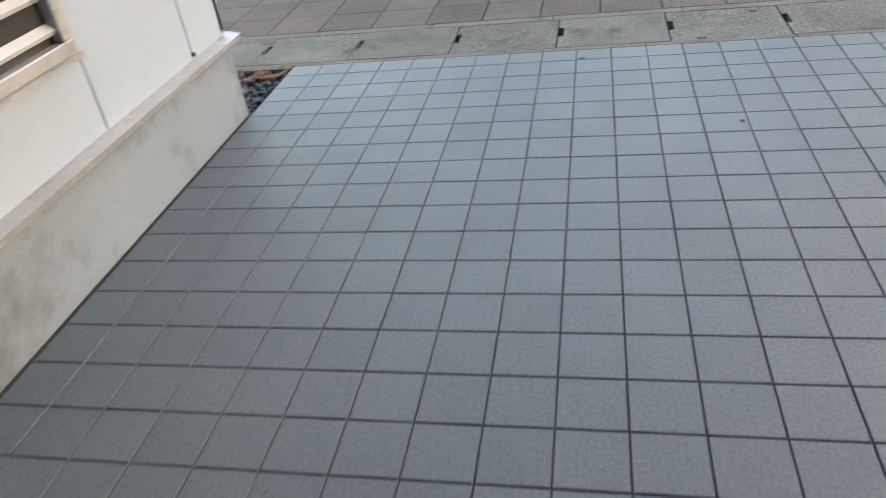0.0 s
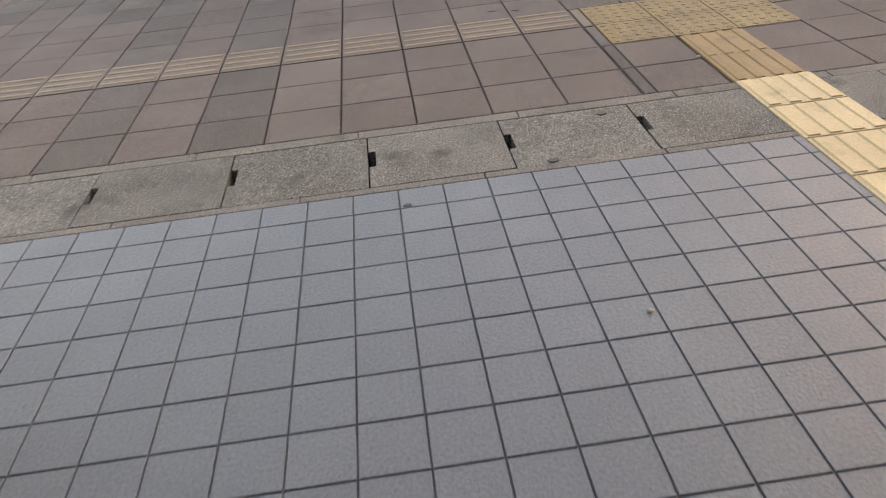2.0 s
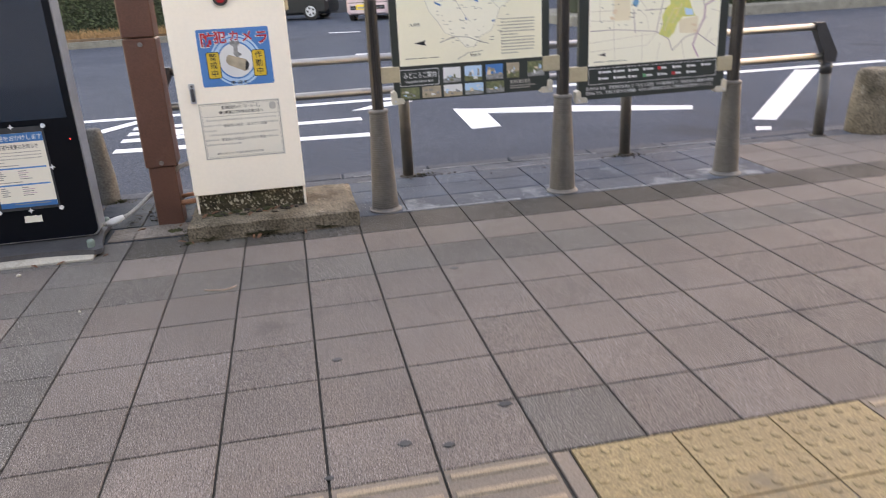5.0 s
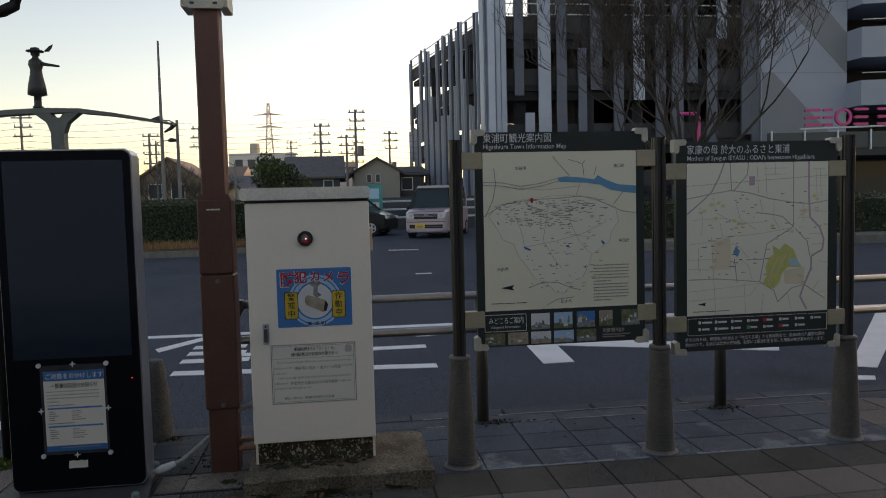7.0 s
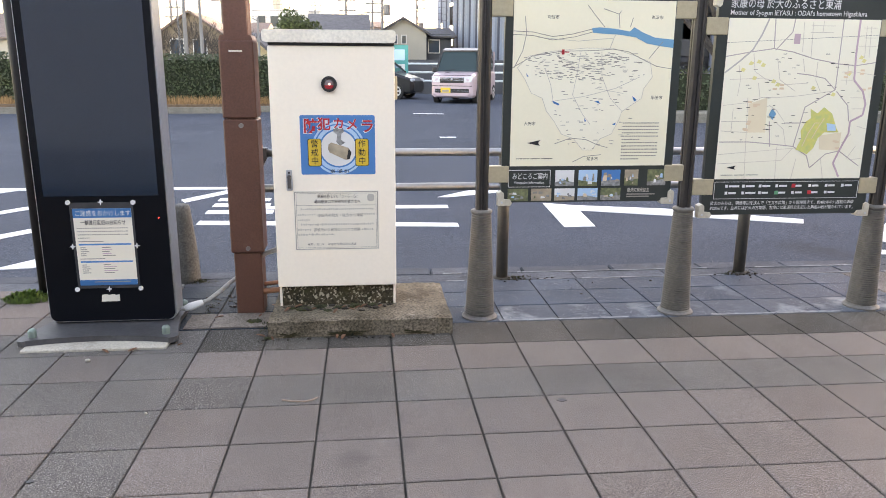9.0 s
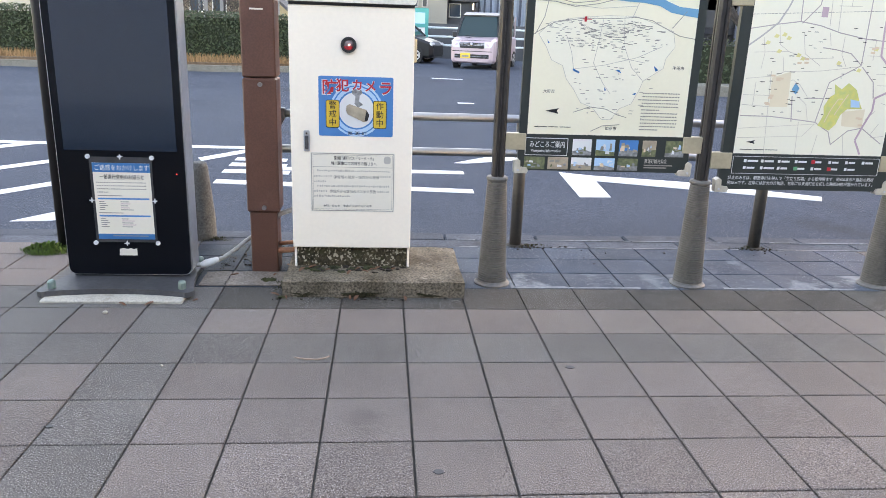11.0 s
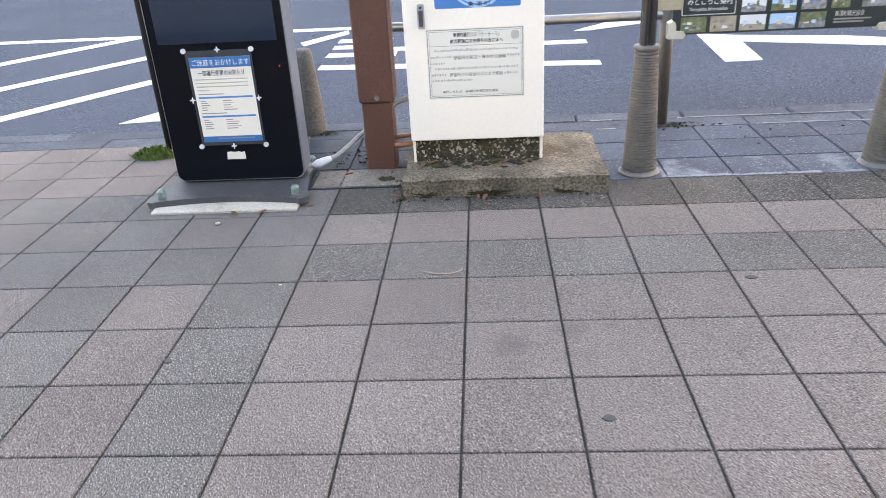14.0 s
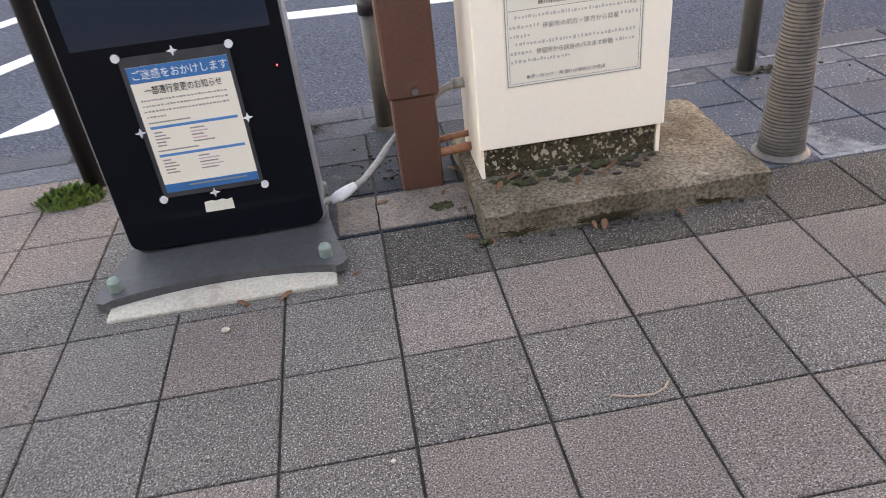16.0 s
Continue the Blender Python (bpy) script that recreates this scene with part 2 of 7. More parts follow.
BROWN = mat("brown_painted_steel", (0.150, 0.063, 0.041), (0.122, 0.051, 0.034), 4.0, 0.5, bump=0.0005, fine=120, grain=0.12, stain=(0.19, 0.10, 0.07), stain_scale=5, stain_at=0.62)
DARKBROWN = mat("dark_brown_post", (0.018, 0.017, 0.018), (0.014, 0.013, 0.014), 4.0, 0.5, grain=0.1, spec=0.2)
CABINET = mat("cream_painted_steel", (0.955, 0.85, 0.705), (0.94, 0.835, 0.69), 1.2, 0.42, bump=0.0002, fine=50, grain=0.015, stain=(0.88, 0.77, 0.62), stain_scale=2.0, stain_at=0.68)
CAB_LID = mat("weathered_cream_lid", (0.82, 0.76, 0.65), (0.72, 0.665, 0.56), 5.0, 0.6, bump=0.0005, fine=70, grain=0.1, stain=(0.46, 0.40, 0.31), stain_scale=7, stain_at=0.62)
LICHEN = mat("lichen_blackened_concrete", (0.095, 0.075, 0.046), (0.030, 0.026, 0.016), 16.0, 0.95, bump=0.004, fine=80, grain=0.5, speck=(0.40, 0.355, 0.27), speck_scale=85, speck_at=0.58, stain=(0.05, 0.05, 0.022), stain_scale=9, stain_at=0.56, spec=0.15)
SLAB = mat("mossy_concrete_slab", (0.220, 0.180, 0.134), (0.072, 0.060, 0.041), 4.5, 0.92, bump=0.005, fine=90, grain=0.55, stain=(0.45, 0.41, 0.345), stain_scale=12, stain_at=0.62, spec=0.12)
DARKMETAL = mat("dark_grey_metal", (0.06, 0.06, 0.06), (0.045, 0.045, 0.045), 6.0, 0.4, metal=0.5)
STEEL = mat("stainless_tube", (0.36, 0.355, 0.35), (0.28, 0.275, 0.27), 5.0, 0.34, metal=1.0, grain=0.06)
POSTGREY = mat("grey_brown_post", (0.105, 0.094, 0.084), (0.085, 0.077, 0.068), 5.0, 0.5, metal=0.2, grain=0.1, stain=(0.06, 0.054, 0.046), stain_scale=6)
BLACKCAP = mat("black_rubber_cap", (0.02, 0.021, 0.024), (0.03, 0.03, 0.032), 6.0, 0.45)
RIBBED = mat("ribbed_grey_sleeve", (0.15, 0.137, 0.122), (0.115, 0.105, 0.094), 6.0, 0.55, metal=0.15, grain=0.15, stain=(0.19, 0.17, 0.15), stain_scale=5)
POSTBRONZE = mat("dark_bronze_post", (0.055, 0.05, 0.047), (0.045, 0.041, 0.039), 5.0, 0.38, metal=0.5, grain=0.08)
BOARD = mat("dark_green_board", (0.028, 0.036, 0.032), (0.022, 0.029, 0.026), 3.0, 0.35, grain=0.05)
MAPCREAM = mat("cream_map_sheet", (0.85, 0.785, 0.59), (0.84, 0.775, 0.58), 1.0, 0.45, grain=0.01)
MAPLIGHT = mat("pale_map_land", (0.86, 0.81, 0.645), (0.85, 0.80, 0.635), 1.0, 0.45, grain=0.01)
BEIGE = mat("beige_clamp", (0.46, 0.39, 0.26), (0.40, 0.34, 0.23), 6.0, 0.45, metal=0.2, grain=0.06)
CORNER = mat("cream_corner_clamp", (0.60, 0.55, 0.44), (0.5, 0.45, 0.36), 10.0, 0.45, metal=0.2, grain=0.08)
INK = mat("black_ink", (0.015, 0.015, 0.016), grain=0, rough=0.6)
INKGREY = mat("grey_ink", (0.30, 0.28, 0.245), grain=0, rough=0.6)
INKPALE = mat("pale_grey_ink", (0.52, 0.485, 0.42), grain=0, rough=0.6)
WHITE = mat("white_print", (0.78, 0.78, 0.76), grain=0, rough=0.5)
RED = mat("red_print", (0.62, 0.03, 0.04), grain=0, rough=0.5)
ROADP = mat("rose_grey_road_print", (0.50, 0.42, 0.38), grain=0, rough=0.6)
LANEP = mat("faint_rose_lane_print", (0.66, 0.585, 0.48), grain=0, rough=0.6)
SCHOOLP = mat("pale_yellow_print", (0.80, 0.72, 0.30), grain=0, rough=0.5)
PEACHP = mat("pale_peach_print", (0.86, 0.74, 0.52), grain=0, rough=0.5)
PINKP = mat("pink_line_print", (0.60, 0.42, 0.44), grain=0, rough=0.5)
BLUEP = mat("blue_print", (0.045, 0.22, 0.50), (0.04, 0.2, 0.47), grain=0, rough=0.45)
SKYP = mat("pale_blue_print", (0.42, 0.62, 0.78), (0.36, 0.56, 0.74), grain=0, rough=0.45)
NAVYP = mat("navy_print", (0.012, 0.16, 0.39), grain=0, rough=0.45)
RIVER = mat("river_print", (0.12, 0.34, 0.50), (0.11, 0.31, 0.47), grain=0, rough=0.45)
YELLOWP = mat("yellow_print", (0.80, 0.52, 0.05), grain=0, rough=0.45)
PARKP = mat("park_yellow_print", (0.70, 0.62, 0.17), (0.50, 0.55, 0.20), 40.0, grain=0, rough=0.45)
GREENP = mat("green_print", (0.10, 0.40, 0.20), grain=0, rough=0.45)
ORANGEP = mat("orange_print", (0.82, 0.63, 0.42), grain=0, rough=0.45)
TANP = mat("tan_print", (0.50, 0.40, 0.28), (0.3, 0.25, 0.18), 30.0, 0.45, grain=0.2)
OLIVEP = mat("olive_print", (0.20, 0.21, 0.10), (0.10, 0.12, 0.06), 40.0, 0.45, grain=0.3)
GREYP = mat("grey_print", (0.33, 0.33, 0.32), (0.18, 0.18, 0.17), 40.0, 0.45, grain=0.3)
PAPER = mat("notice_paper", (0.80, 0.74, 0.62), (0.78, 0.72, 0.60), 1.0, 0.6, grain=0.01)
SLEEVE = mat("clear_plastic_sleeve", (0.035, 0.037, 0.04), (0.06, 0.06, 0.065), 12.0, 0.15, grain=0)
MAGNET = mat("white_magnet", (0.75, 0.75, 0.75), grain=0, rough=0.4)
LENS_RED = mat("red_lamp_insert", (0.42, 0.03, 0.035), (0.28, 0.02, 0.025), 30.0, 0.2, grain=0)
LENS_GREY = mat("grey_lamp_lens", (0.22, 0.17, 0.165), (0.15, 0.115, 0.11), 30.0, 0.12, grain=0)
LED = mat("red_indicator", (1.0, 0.05, 0.05), grain=0, emit=0.9)
SPARK = mat("lamp_spark", (1.0, 0.62, 0.58), grain=0, emit=0.8)
CABLE = mat("grey_conduit", (0.42, 0.40, 0.36), (0.32, 0.30, 0.27), 10.0, 0.6, grain=0.15)
TAPE = mat("white_tape", (0.72, 0.72, 0.70), (0.6, 0.6, 0.58), 30.0, 0.6, grain=0.1)
ORANGEPIPE = mat("orange_pipe", (0.38, 0.16, 0.08), (0.28, 0.12, 0.07), 15.0, 0.6, grain=0.2)
BOLLARD = mat("grey_concrete_bollard", (0.13, 0.13, 0.125), (0.095, 0.095, 0.09), 7.0, 0.9, bump=0.003, fine=90, grain=0.3, stain=(0.09, 0.09, 0.075), stain_scale=5, spec=0.2)
HEDGE = mat("hedge_leaf", (0.046, 0.066, 0.026), (0.024, 0.038, 0.016), 3.0, 0.65, island=0.5, grain=0)
HEDGECORE = mat("hedge_shade_core", (0.02, 0.028, 0.012), grain=0.3, rough=0.95)
DRYGRASS = mat("dry_grass", (0.36, 0.21, 0.10), (0.26, 0.15, 0.07), 4.0, 0.9, island=0.4, grain=0)
SOIL = mat("soil", (0.16, 0.10, 0.06), (0.11, 0.07, 0.045), 4.0, 0.95, bump=0.01, fine=20, grain=0.3)
BARK = mat("grey_bark", (0.060, 0.049, 0.043), (0.036, 0.030, 0.027), 8.0, 0.9, bump=0.004, fine=40, grain=0.3)
CROWN = mat("evergreen_leaf", (0.07, 0.095, 0.025), (0.035, 0.05, 0.018), 1.0, 0.65, island=0.5, grain=0)
BRONZE = mat("dark_bronze", (0.03, 0.034, 0.036), (0.022, 0.025, 0.027), 4.0, 0.5, metal=0.3)
MONUMENT = mat("monument_grey_steel", (0.08, 0.095, 0.10), (0.06, 0.07, 0.075), 3.0, 0.5, metal=0.2)
VANPAINT = mat("mauve_pink_car_paint", (0.50, 0.385, 0.42), (0.48, 0.37, 0.40), 0.5, 0.3, metal=0.25, grain=0, coat=0.6)
BLACKPAINT = mat("black_car_paint", (0.016, 0.017, 0.019), grain=0, rough=0.35, coat=0.25, spec=0.3)
CARGLASS = glass("car_window_glass", (0.03, 0.05, 0.055), 0.06)
HEADLIGHT = mat("headlight_lens", (0.65, 0.66, 0.68), (0.5, 0.5, 0.52), 20.0, 0.1, grain=0.1)
CHROME = mat("chrome_trim", (0.7, 0.7, 0.72), grain=0, rough=0.12, metal=1.0)
TYRE = mat("tyre_rubber", (0.018, 0.018, 0.019), grain=0.1, rough=0.85)
PLATE = mat("yellow_number_plate", (0.80, 0.55, 0.05), grain=0, rough=0.5)
TEAL = mat("teal_sign", (0.03, 0.33, 0.31), grain=0, rough=0.5)
RAILW = mat("white_pipe_rail", (0.62, 0.68, 0.70), grain=0.04, rough=0.45)
# both louvre colours include the blue of the shade they stand in
LOUVRE = mat("shade_blued_silver_louvre", (0.30, 0.36, 0.475), (0.255, 0.31, 0.41), 0.6, 0.4, metal=0.3, grain=0.04, rnd=0.15)
LOUVRE_D = mat("shade_blued_slate_louvre", (0.088, 0.11, 0.16), (0.070, 0.088, 0.13), 0.6, 0.45, metal=0.2, grain=0.04, rnd=0.12)
# near-black concrete and parapets: shade within the open decks is put into the colour
PKDARK = mat("car_park_shade_concrete", (0.023, 0.026, 0.034), (0.017, 0.019, 0.025), 0.6, 0.85, grain=0.15)
PKRAIL = mat("car_park_shade_parapet", (0.035, 0.038, 0.045), (0.028, 0.031, 0.036), 0.6, 0.7, grain=0.1)
# white panels toned down to blue-grey, their shadow tint mixed into the colour
MALLW = mat("mall_shade_blued_white_panel", (0.275, 0.325, 0.42), (0.25, 0.30, 0.39), 0.4, 0.55, grain=0.03, stain=(0.23, 0.275, 0.355), stain_scale=0.3, stain_at=0.62)
MALLG = mat("mall_grey_band", (0.18, 0.205, 0.25), (0.165, 0.19, 0.23), 0.4, 0.55, grain=0.03)
SIGNPINK = mat("pink_sign_letter_block", (0.62, 0.06, 0.26), grain=0, rough=0.4)
SHOPGLASS = glass("shop_glass", (0.04, 0.06, 0.08), 0.05)
HOUSE_T = mat("tan_render", (0.42, 0.385, 0.33), (0.38, 0.35, 0.30), 0.6, 0.85, grain=0.06)
HOUSE_B = mat("weathered_brown_boards", (0.24, 0.19, 0.14), (0.17, 0.135, 0.10), 0.9, 0.85, grain=0.15)
HOUSE_D = mat("dark_slate_wall", (0.07, 0.075, 0.085), (0.055, 0.06, 0.068), 0.6, 0.8, grain=0.1)
HOUSE_Y = mat("warm_yellow_render", (0.60, 0.48, 0.30), (0.55, 0.43, 0.27), 0.6, 0.85, grain=0.06)
HOUSE_W = mat("white_render", (0.68, 0.66, 0.63), (0.62, 0.6, 0.57), 0.6, 0.85, grain=0.05)
ROOF = mat("grey_roof_tile", (0.10, 0.095, 0.10), (0.075, 0.07, 0.075), 2.0, 0.75, bump=0.02, fine=6, grain=0.25)
ROOF_B = mat("brown_roof_tile", (0.17, 0.12, 0.10), (0.13, 0.095, 0.08), 2.0, 0.75, bump=0.02, fine=6, grain=0.25)
UPOLE = mat("concrete_utility_pole", (0.22, 0.22, 0.225), (0.17, 0.17, 0.175), 2.0, 0.85, grain=0.1)
WIRE = mat("black_wire", (0.06, 0.06, 0.065), grain=0, rough=0.7)
# red paled almost to grey: distance haze is put into the colour
PYLON_R = mat("hazed_pylon_red", (0.66, 0.54, 0.52), grain=0, rough=0.7)
PYLON_W = mat("pylon_white", (0.62, 0.62, 0.64), grain=0, rough=0.7)
TWIG = mat("beige_twig", (0.38, 0.27, 0.2), grain=0.1, rough=0.8)


# ---- mesh helpers ----
def box(bm, x0, x1, y0, y1, z0, z1, bevel=0.0, seg=1):
    vs = [bm.verts.new((x, y, z)) for z in (z0, z1) for x, y in ((x0, y0), (x1, y0), (x1, y1), (x0, y1))]
    fs = [bm.faces.new([vs[i] for i in q]) for q in ((3, 2, 1, 0), (4, 5, 6, 7), (0, 1, 5, 4), (1, 2, 6, 5), (2, 3, 7, 6), (3, 0, 4, 7))]
    if bevel:
        bmesh.ops.bevel(bm, geom=list({e for f in fs for e in f.edges}), offset=bevel, segments=seg, profile=0.5, affect="EDGES")
    return bm


def prism(bm, pts, a, b, axis="z"):
    """A polygon drawn out from a to b: along z (x, y points), y (x, z points) or x (y, z points)."""
    place = {"z": lambda p, c: (p[0], p[1], c), "y": lambda p, c: (p[0], c, p[1]), "x": lambda p, c: (c, p[0], p[1])}[axis]
    lo, hi = [bm.verts.new(place(p, a)) for p in pts], [bm.verts.new(place(p, b)) for p in pts]
    bm.faces.new(lo), bm.faces.new(hi)
    for i in range(len(pts)):
        j = (i + 1) % len(pts)
        bm.faces.new((lo[i], lo[j], hi[j], hi[i]))
    return bm


def fixed(bm):
    bmesh.ops.recalc_face_normals(bm, faces=bm.faces)
    return bm


def tube(bm, pts, r, n=10, close=True):
    """A round tube along points, with one radius or one for each point."""
    pts = [Vector(p) for p in pts]
    rs = r if isinstance(r, (list, tuple)) else [r] * len(pts)
    rings = []
    for i, p in enumerate(pts):
        d = (pts[min(i + 1, len(pts) - 1)] - pts[max(i - 1, 0)]).normalized()
        side = d.cross(Vector((0, 0, 1)) if abs(d.z) < 0.9 else Vector((0, 1, 0))).normalized()
        up = side.cross(d)
        rings.append([bm.verts.new(p + rs[i] * (math.cos(2 * math.pi * k / n) * side + math.sin(2 * math.pi * k / n) * up)) for k in range(n)])
    for a, b in zip(rings, rings[1:]):
        for k in range(n):
            bm.faces.new((a[k], a[(k + 1) % n], b[(k + 1) % n], b[k]))
    if close:
        bm.faces.new(list(reversed(rings[0]))), bm.faces.new(rings[-1])
    return bm


def lathe(bm, profile, n=24, x=0.0, y=0.0):
    """A turned shape about a vertical axis from (radius, z) points."""
    rings = [[bm.verts.new((x + r * math.cos(2 * math.pi * k / n), y + r * math.sin(2 * math.pi * k / n), z)) for k in range(n)] for r, z in profile]
    for a, b in zip(rings, rings[1:]):
        for k in range(n):
            bm.faces.new((a[k], a[(k + 1) % n], b[(k + 1) % n], b[k]))
    bm.faces.new(list(reversed(rings[0]))), bm.faces.new(rings[-1])
    return bm


def disc_y(bm, x, z, r, y0, y1, n=20, squash=1.0):
    return prism(bm, [(x + r * math.cos(2 * math.pi * k / n), z + r * squash * math.sin(2 * math.pi * k / n)) for k in range(n)], y0, y1, "y")


def ring_y(bm, x, z, r0, r1, y0, y1, n=28):
    loops = [[bm.verts.new((x + r * math.cos(2 * math.pi * k / n), y, z + r * math.sin(2 * math.pi * k / n))) for k in range(n)] for r, y in ((r0, y0), (r1, y0), (r1, y1), (r0, y1))]
    for a, b in zip(loops, loops[1:] + loops[:1]):
        for k in range(n):
            bm.faces.new((a[k], a[(k + 1) % n], b[(k + 1) % n], b[k]))
    return bm


def rounded(x0, x1, z0, z1, r, n=6):
    out = []
    for cx, cz, a0 in ((x1 - r, z0 + r, -90), (x1 - r, z1 - r, 0), (x0 + r, z1 - r, 90), (x0 + r, z0 + r, 180)):
        out += [(cx + r * math.cos(radians(a0 + 90 * k / n)), cz + r * math.sin(radians(a0 + 90 * k / n))) for k in range(n + 1)]
    return out


def ribbon(bm, pts, w, y0, y1):
    """A drawn line of width w in the x-z plane."""
    for (xa, za), (xb, zb) in zip(pts, pts[1:]):
        d = math.hypot(xb - xa, zb - za) or 1e-6
        nx, nz = -(zb - za) / d * w / 2, (xb - xa) / d * w / 2
        prism(bm, [(xa + nx, za + nz), (xb + nx, zb + nz), (xb - nx, zb - nz), (xa - nx, za - nz)], y0, y1, "y")
    return bm


def finish(bm, name, material, smooth=False):
    fixed(bm)
    me = bpy.data.meshes.new(name)
    bm.to_mesh(me)
    bm.free()
    me.materials.append(material)
    if smooth:
        for p in me.polygons:
            p.use_smooth = True
    return me


def part(name, bm, material, parent, label="", smooth=False):
    ob = new(name, finish(bm, name, material, smooth))
    ob.parent = parent
    if label:
        tagged(ob, label)
    return ob


def solid(name, bm, material, label, category, group="", kind="", smooth=False, at=None):
    ob = new(name, finish(bm, name, material, smooth))
    if at is not None:
        ob.matrix_world = at
    return tagged(ob, label, category, group, kind)


def thing(name, label, category, at=(0, 0, 0), turn=0, group="", kind=""):
    ob = new(name)
    ob.empty_display_size = 0.1
    ob.matrix_world = pose(*at, 0, 0, turn)
    return tagged(ob, label, category, group, kind)


B = bmesh.new


def lettering(parent, body, x, z, y, size, material, width=None, align="LEFT", name="lettering", bold=0.004):
    """Words on an upright face that looks towards -y, drawn with the built-in font."""
    cu = bpy.data.curves.new(name, "FONT")
    cu.body, cu.size, cu.align_x, cu.extrude, cu.resolution_u, cu.offset = body, size, align, 0.0002, 2, size * bold
    tmp = bpy.data.objects.new(name, cu)
    scene.collection.objects.link(tmp)
    dg = bpy.context.evaluated_depsgraph_get()
    me = bpy.data.meshes.new_from_object(tmp.evaluated_get(dg))
    bpy.data.objects.remove(tmp)
    bpy.data.curves.remove(cu)
    me.name = name
    k = 1.0
    if width and me.vertices:
        xs = [v.co.x for v in me.vertices]
        k = width / max(1e-4, max(xs) - min(xs))
    me.transform(Matrix.Translation((x, y, z)) @ Matrix.Rotation(radians(90), 4, "X") @ Matrix.Diagonal((k, 1, 1, 1)))
    me.materials.clear()
    me.materials.append(material)
    ob = new(name, me)
    ob.parent = parent
    return ob


def road_z(y):
    return -0.08 + 0.0094 * (min(y, 34.0) - 8.6)


# ---- large structure: beds, road, kerb, station walls ----
bm = B()
box(bm, -40, 60, 3.745, 8.258, -0.3, -0.009)
box(bm, -40, 60, 3.243, 3.745, -0.4, -0.3)
box(bm, -40, -1.42, -30, 2.71, -0.3, -0.007)
box(bm, -40, -1.42, 2.71, 3.243, -0.3, -0.06)
solid("ground", bm, JOINT, "dark dirty bedding seen in the paving joints", "ground", kind="structure")
solid("floor_bed", box(B(), -1.42, 60, -30, 3.243, -0.3, -0.0055), GROUT, "grey grout between the terrace tiles", "floor", kind="structure")
bm = B()
ys = [8.3, 12, 18, 26, 34, 60, 120, 400, 2500]
rows_v = [[bm.verts.new((x, y, road_z(y))) for x in (-1500, -60, -20, 0, 20, 60, 1500)] for y in ys]
for a, b in zip(rows_v, rows_v[1:]):
    for k in range(6):
        bm.faces.new((a[k], a[k + 1], b[k + 1], b[k]))
solid("road", bm, ASPHALT, "worn blue-grey asphalt of a bus turning circle", "road", kind="structure")

# white road markings, each a flat strip of paint
MARKS = [
    [(2.0, 11.0), (2.29, 10.86), (2.21, 9.9), (1.93, 9.89)],
    [(2.29, 10.86), (3.14, 10.63), (4.23, 10.06), (4.13, 9.89), (2.27, 10.6)],
    [(-0.95, 11.0), (1.02, 10.96), (1.02, 10.81), (-0.95, 10.85)],
    [(-1.25, 10.36), (1.02, 10.12), (1.02, 9.97), (-1.25, 10.2)],
    [(-1.27, 11.47), (-0.75, 11.44), (-0.75, 11.28), (-1.27, 11.31)],
    [(-1.27, 11.17), (-0.72, 11.14), (-0.72, 10.98), (-1.27, 11.01)],
    [(-1.27, 10.83), (-0.65, 10.8), (-0.65, 10.64), (-1.27, 10.67)],
    [(0.97, 11.4), (1.36, 11.79), (1.75, 11.85), (1.62, 11.62), (1.1, 11.39)],
    [(-9.0, 12.32), (0.3, 12.12), (8.0, 11.95), (8.0, 11.8), (0.3, 11.97), (-9.0, 12.17)],
    [(-1.65, 11.4), (-1.27, 11.96), (-1.23, 11.77), (-1.58, 11.24)],
    [(-2.32, 8.85), (-1.75, 9.65), (-1.6, 9.5), (-2.06, 8.88)],
    [(-3.65, 8.7), (-2.3, 10.5), (-2.24, 10.35), (-3.55, 8.6)],
    [(-4.85, 8.8), (-2.75, 11.45), (-2.69, 11.3), (-4.75, 8.7)],
    [(-6.1, 9.0), (-3.6, 12.2), (-3.42, 12.15), (-6.0, 8.9)],
    [(4.33, 9.22), (4.5, 9.12), (6.8, 11.6), (6.55, 11.72)],
    [(4.18, 8.93), (4.3, 8.89), (4.22, 8.78), (4.1, 8.81)],
    [(-5.3, 24.9), (-4.6, 24.6), (-4.55, 24.4), (-5.25, 24.7)],
    [(1.5, 23.8), (2.3, 23.6), (2.3, 23.45), (1.5, 23.6)],
    [(1.6, 17.6), (1.9, 17.6), (1.9, 17.45), (1.6, 17.45)],
]
for pts in MARKS:
    bm = B()
    lo, hi = [bm.verts.new((x, y, road_z(y) - 0.004)) for x, y in pts], [bm.verts.new((x, y, road_z(y) + 0.004)) for x, y in pts]
    bm.faces.new(hi)
    for k in range(len(pts)):
        bm.faces.new((lo[k], lo[(k + 1) % len(pts)], hi[(k + 1) % len(pts)], hi[k]))
    solid("road_marking", bm, PAINT_W, "white painted line on the asphalt", "road marking", "markings of the turning circle", "structure")

# station building: a front wall behind the walker and a wing on the side
bm = B()
box(bm, -30, 40, -1.75, -1.4, 0, 4.6)
solid("wall_station", bm, STATION, "plain grey station wall", "wall", kind="structure")
# unseen slab, added overhead to darken the tiles nearest the station
solid("ceiling_canopy", box(B(), -8, 14, -1.4, 2.3, 3.0, 3.25), WALLP, "unseen plain canopy added to shade the terrace", "canopy", kind="structure")
wing = thing("wall_wing", "white panelled wall on a pale rendered plinth with a vent", "wall", kind="structure")
part("wall_core", box(B(), -8, -1.445, -1.4, 2.66, 0.33, 4.6), DARKMETAL, wing)
part("plinth", box(B(), -8, -1.436, -1.4, 2.71, -0.1, 0.33), PLINTH, wing, "pale rendered plinth with rain stains")
bm = B()
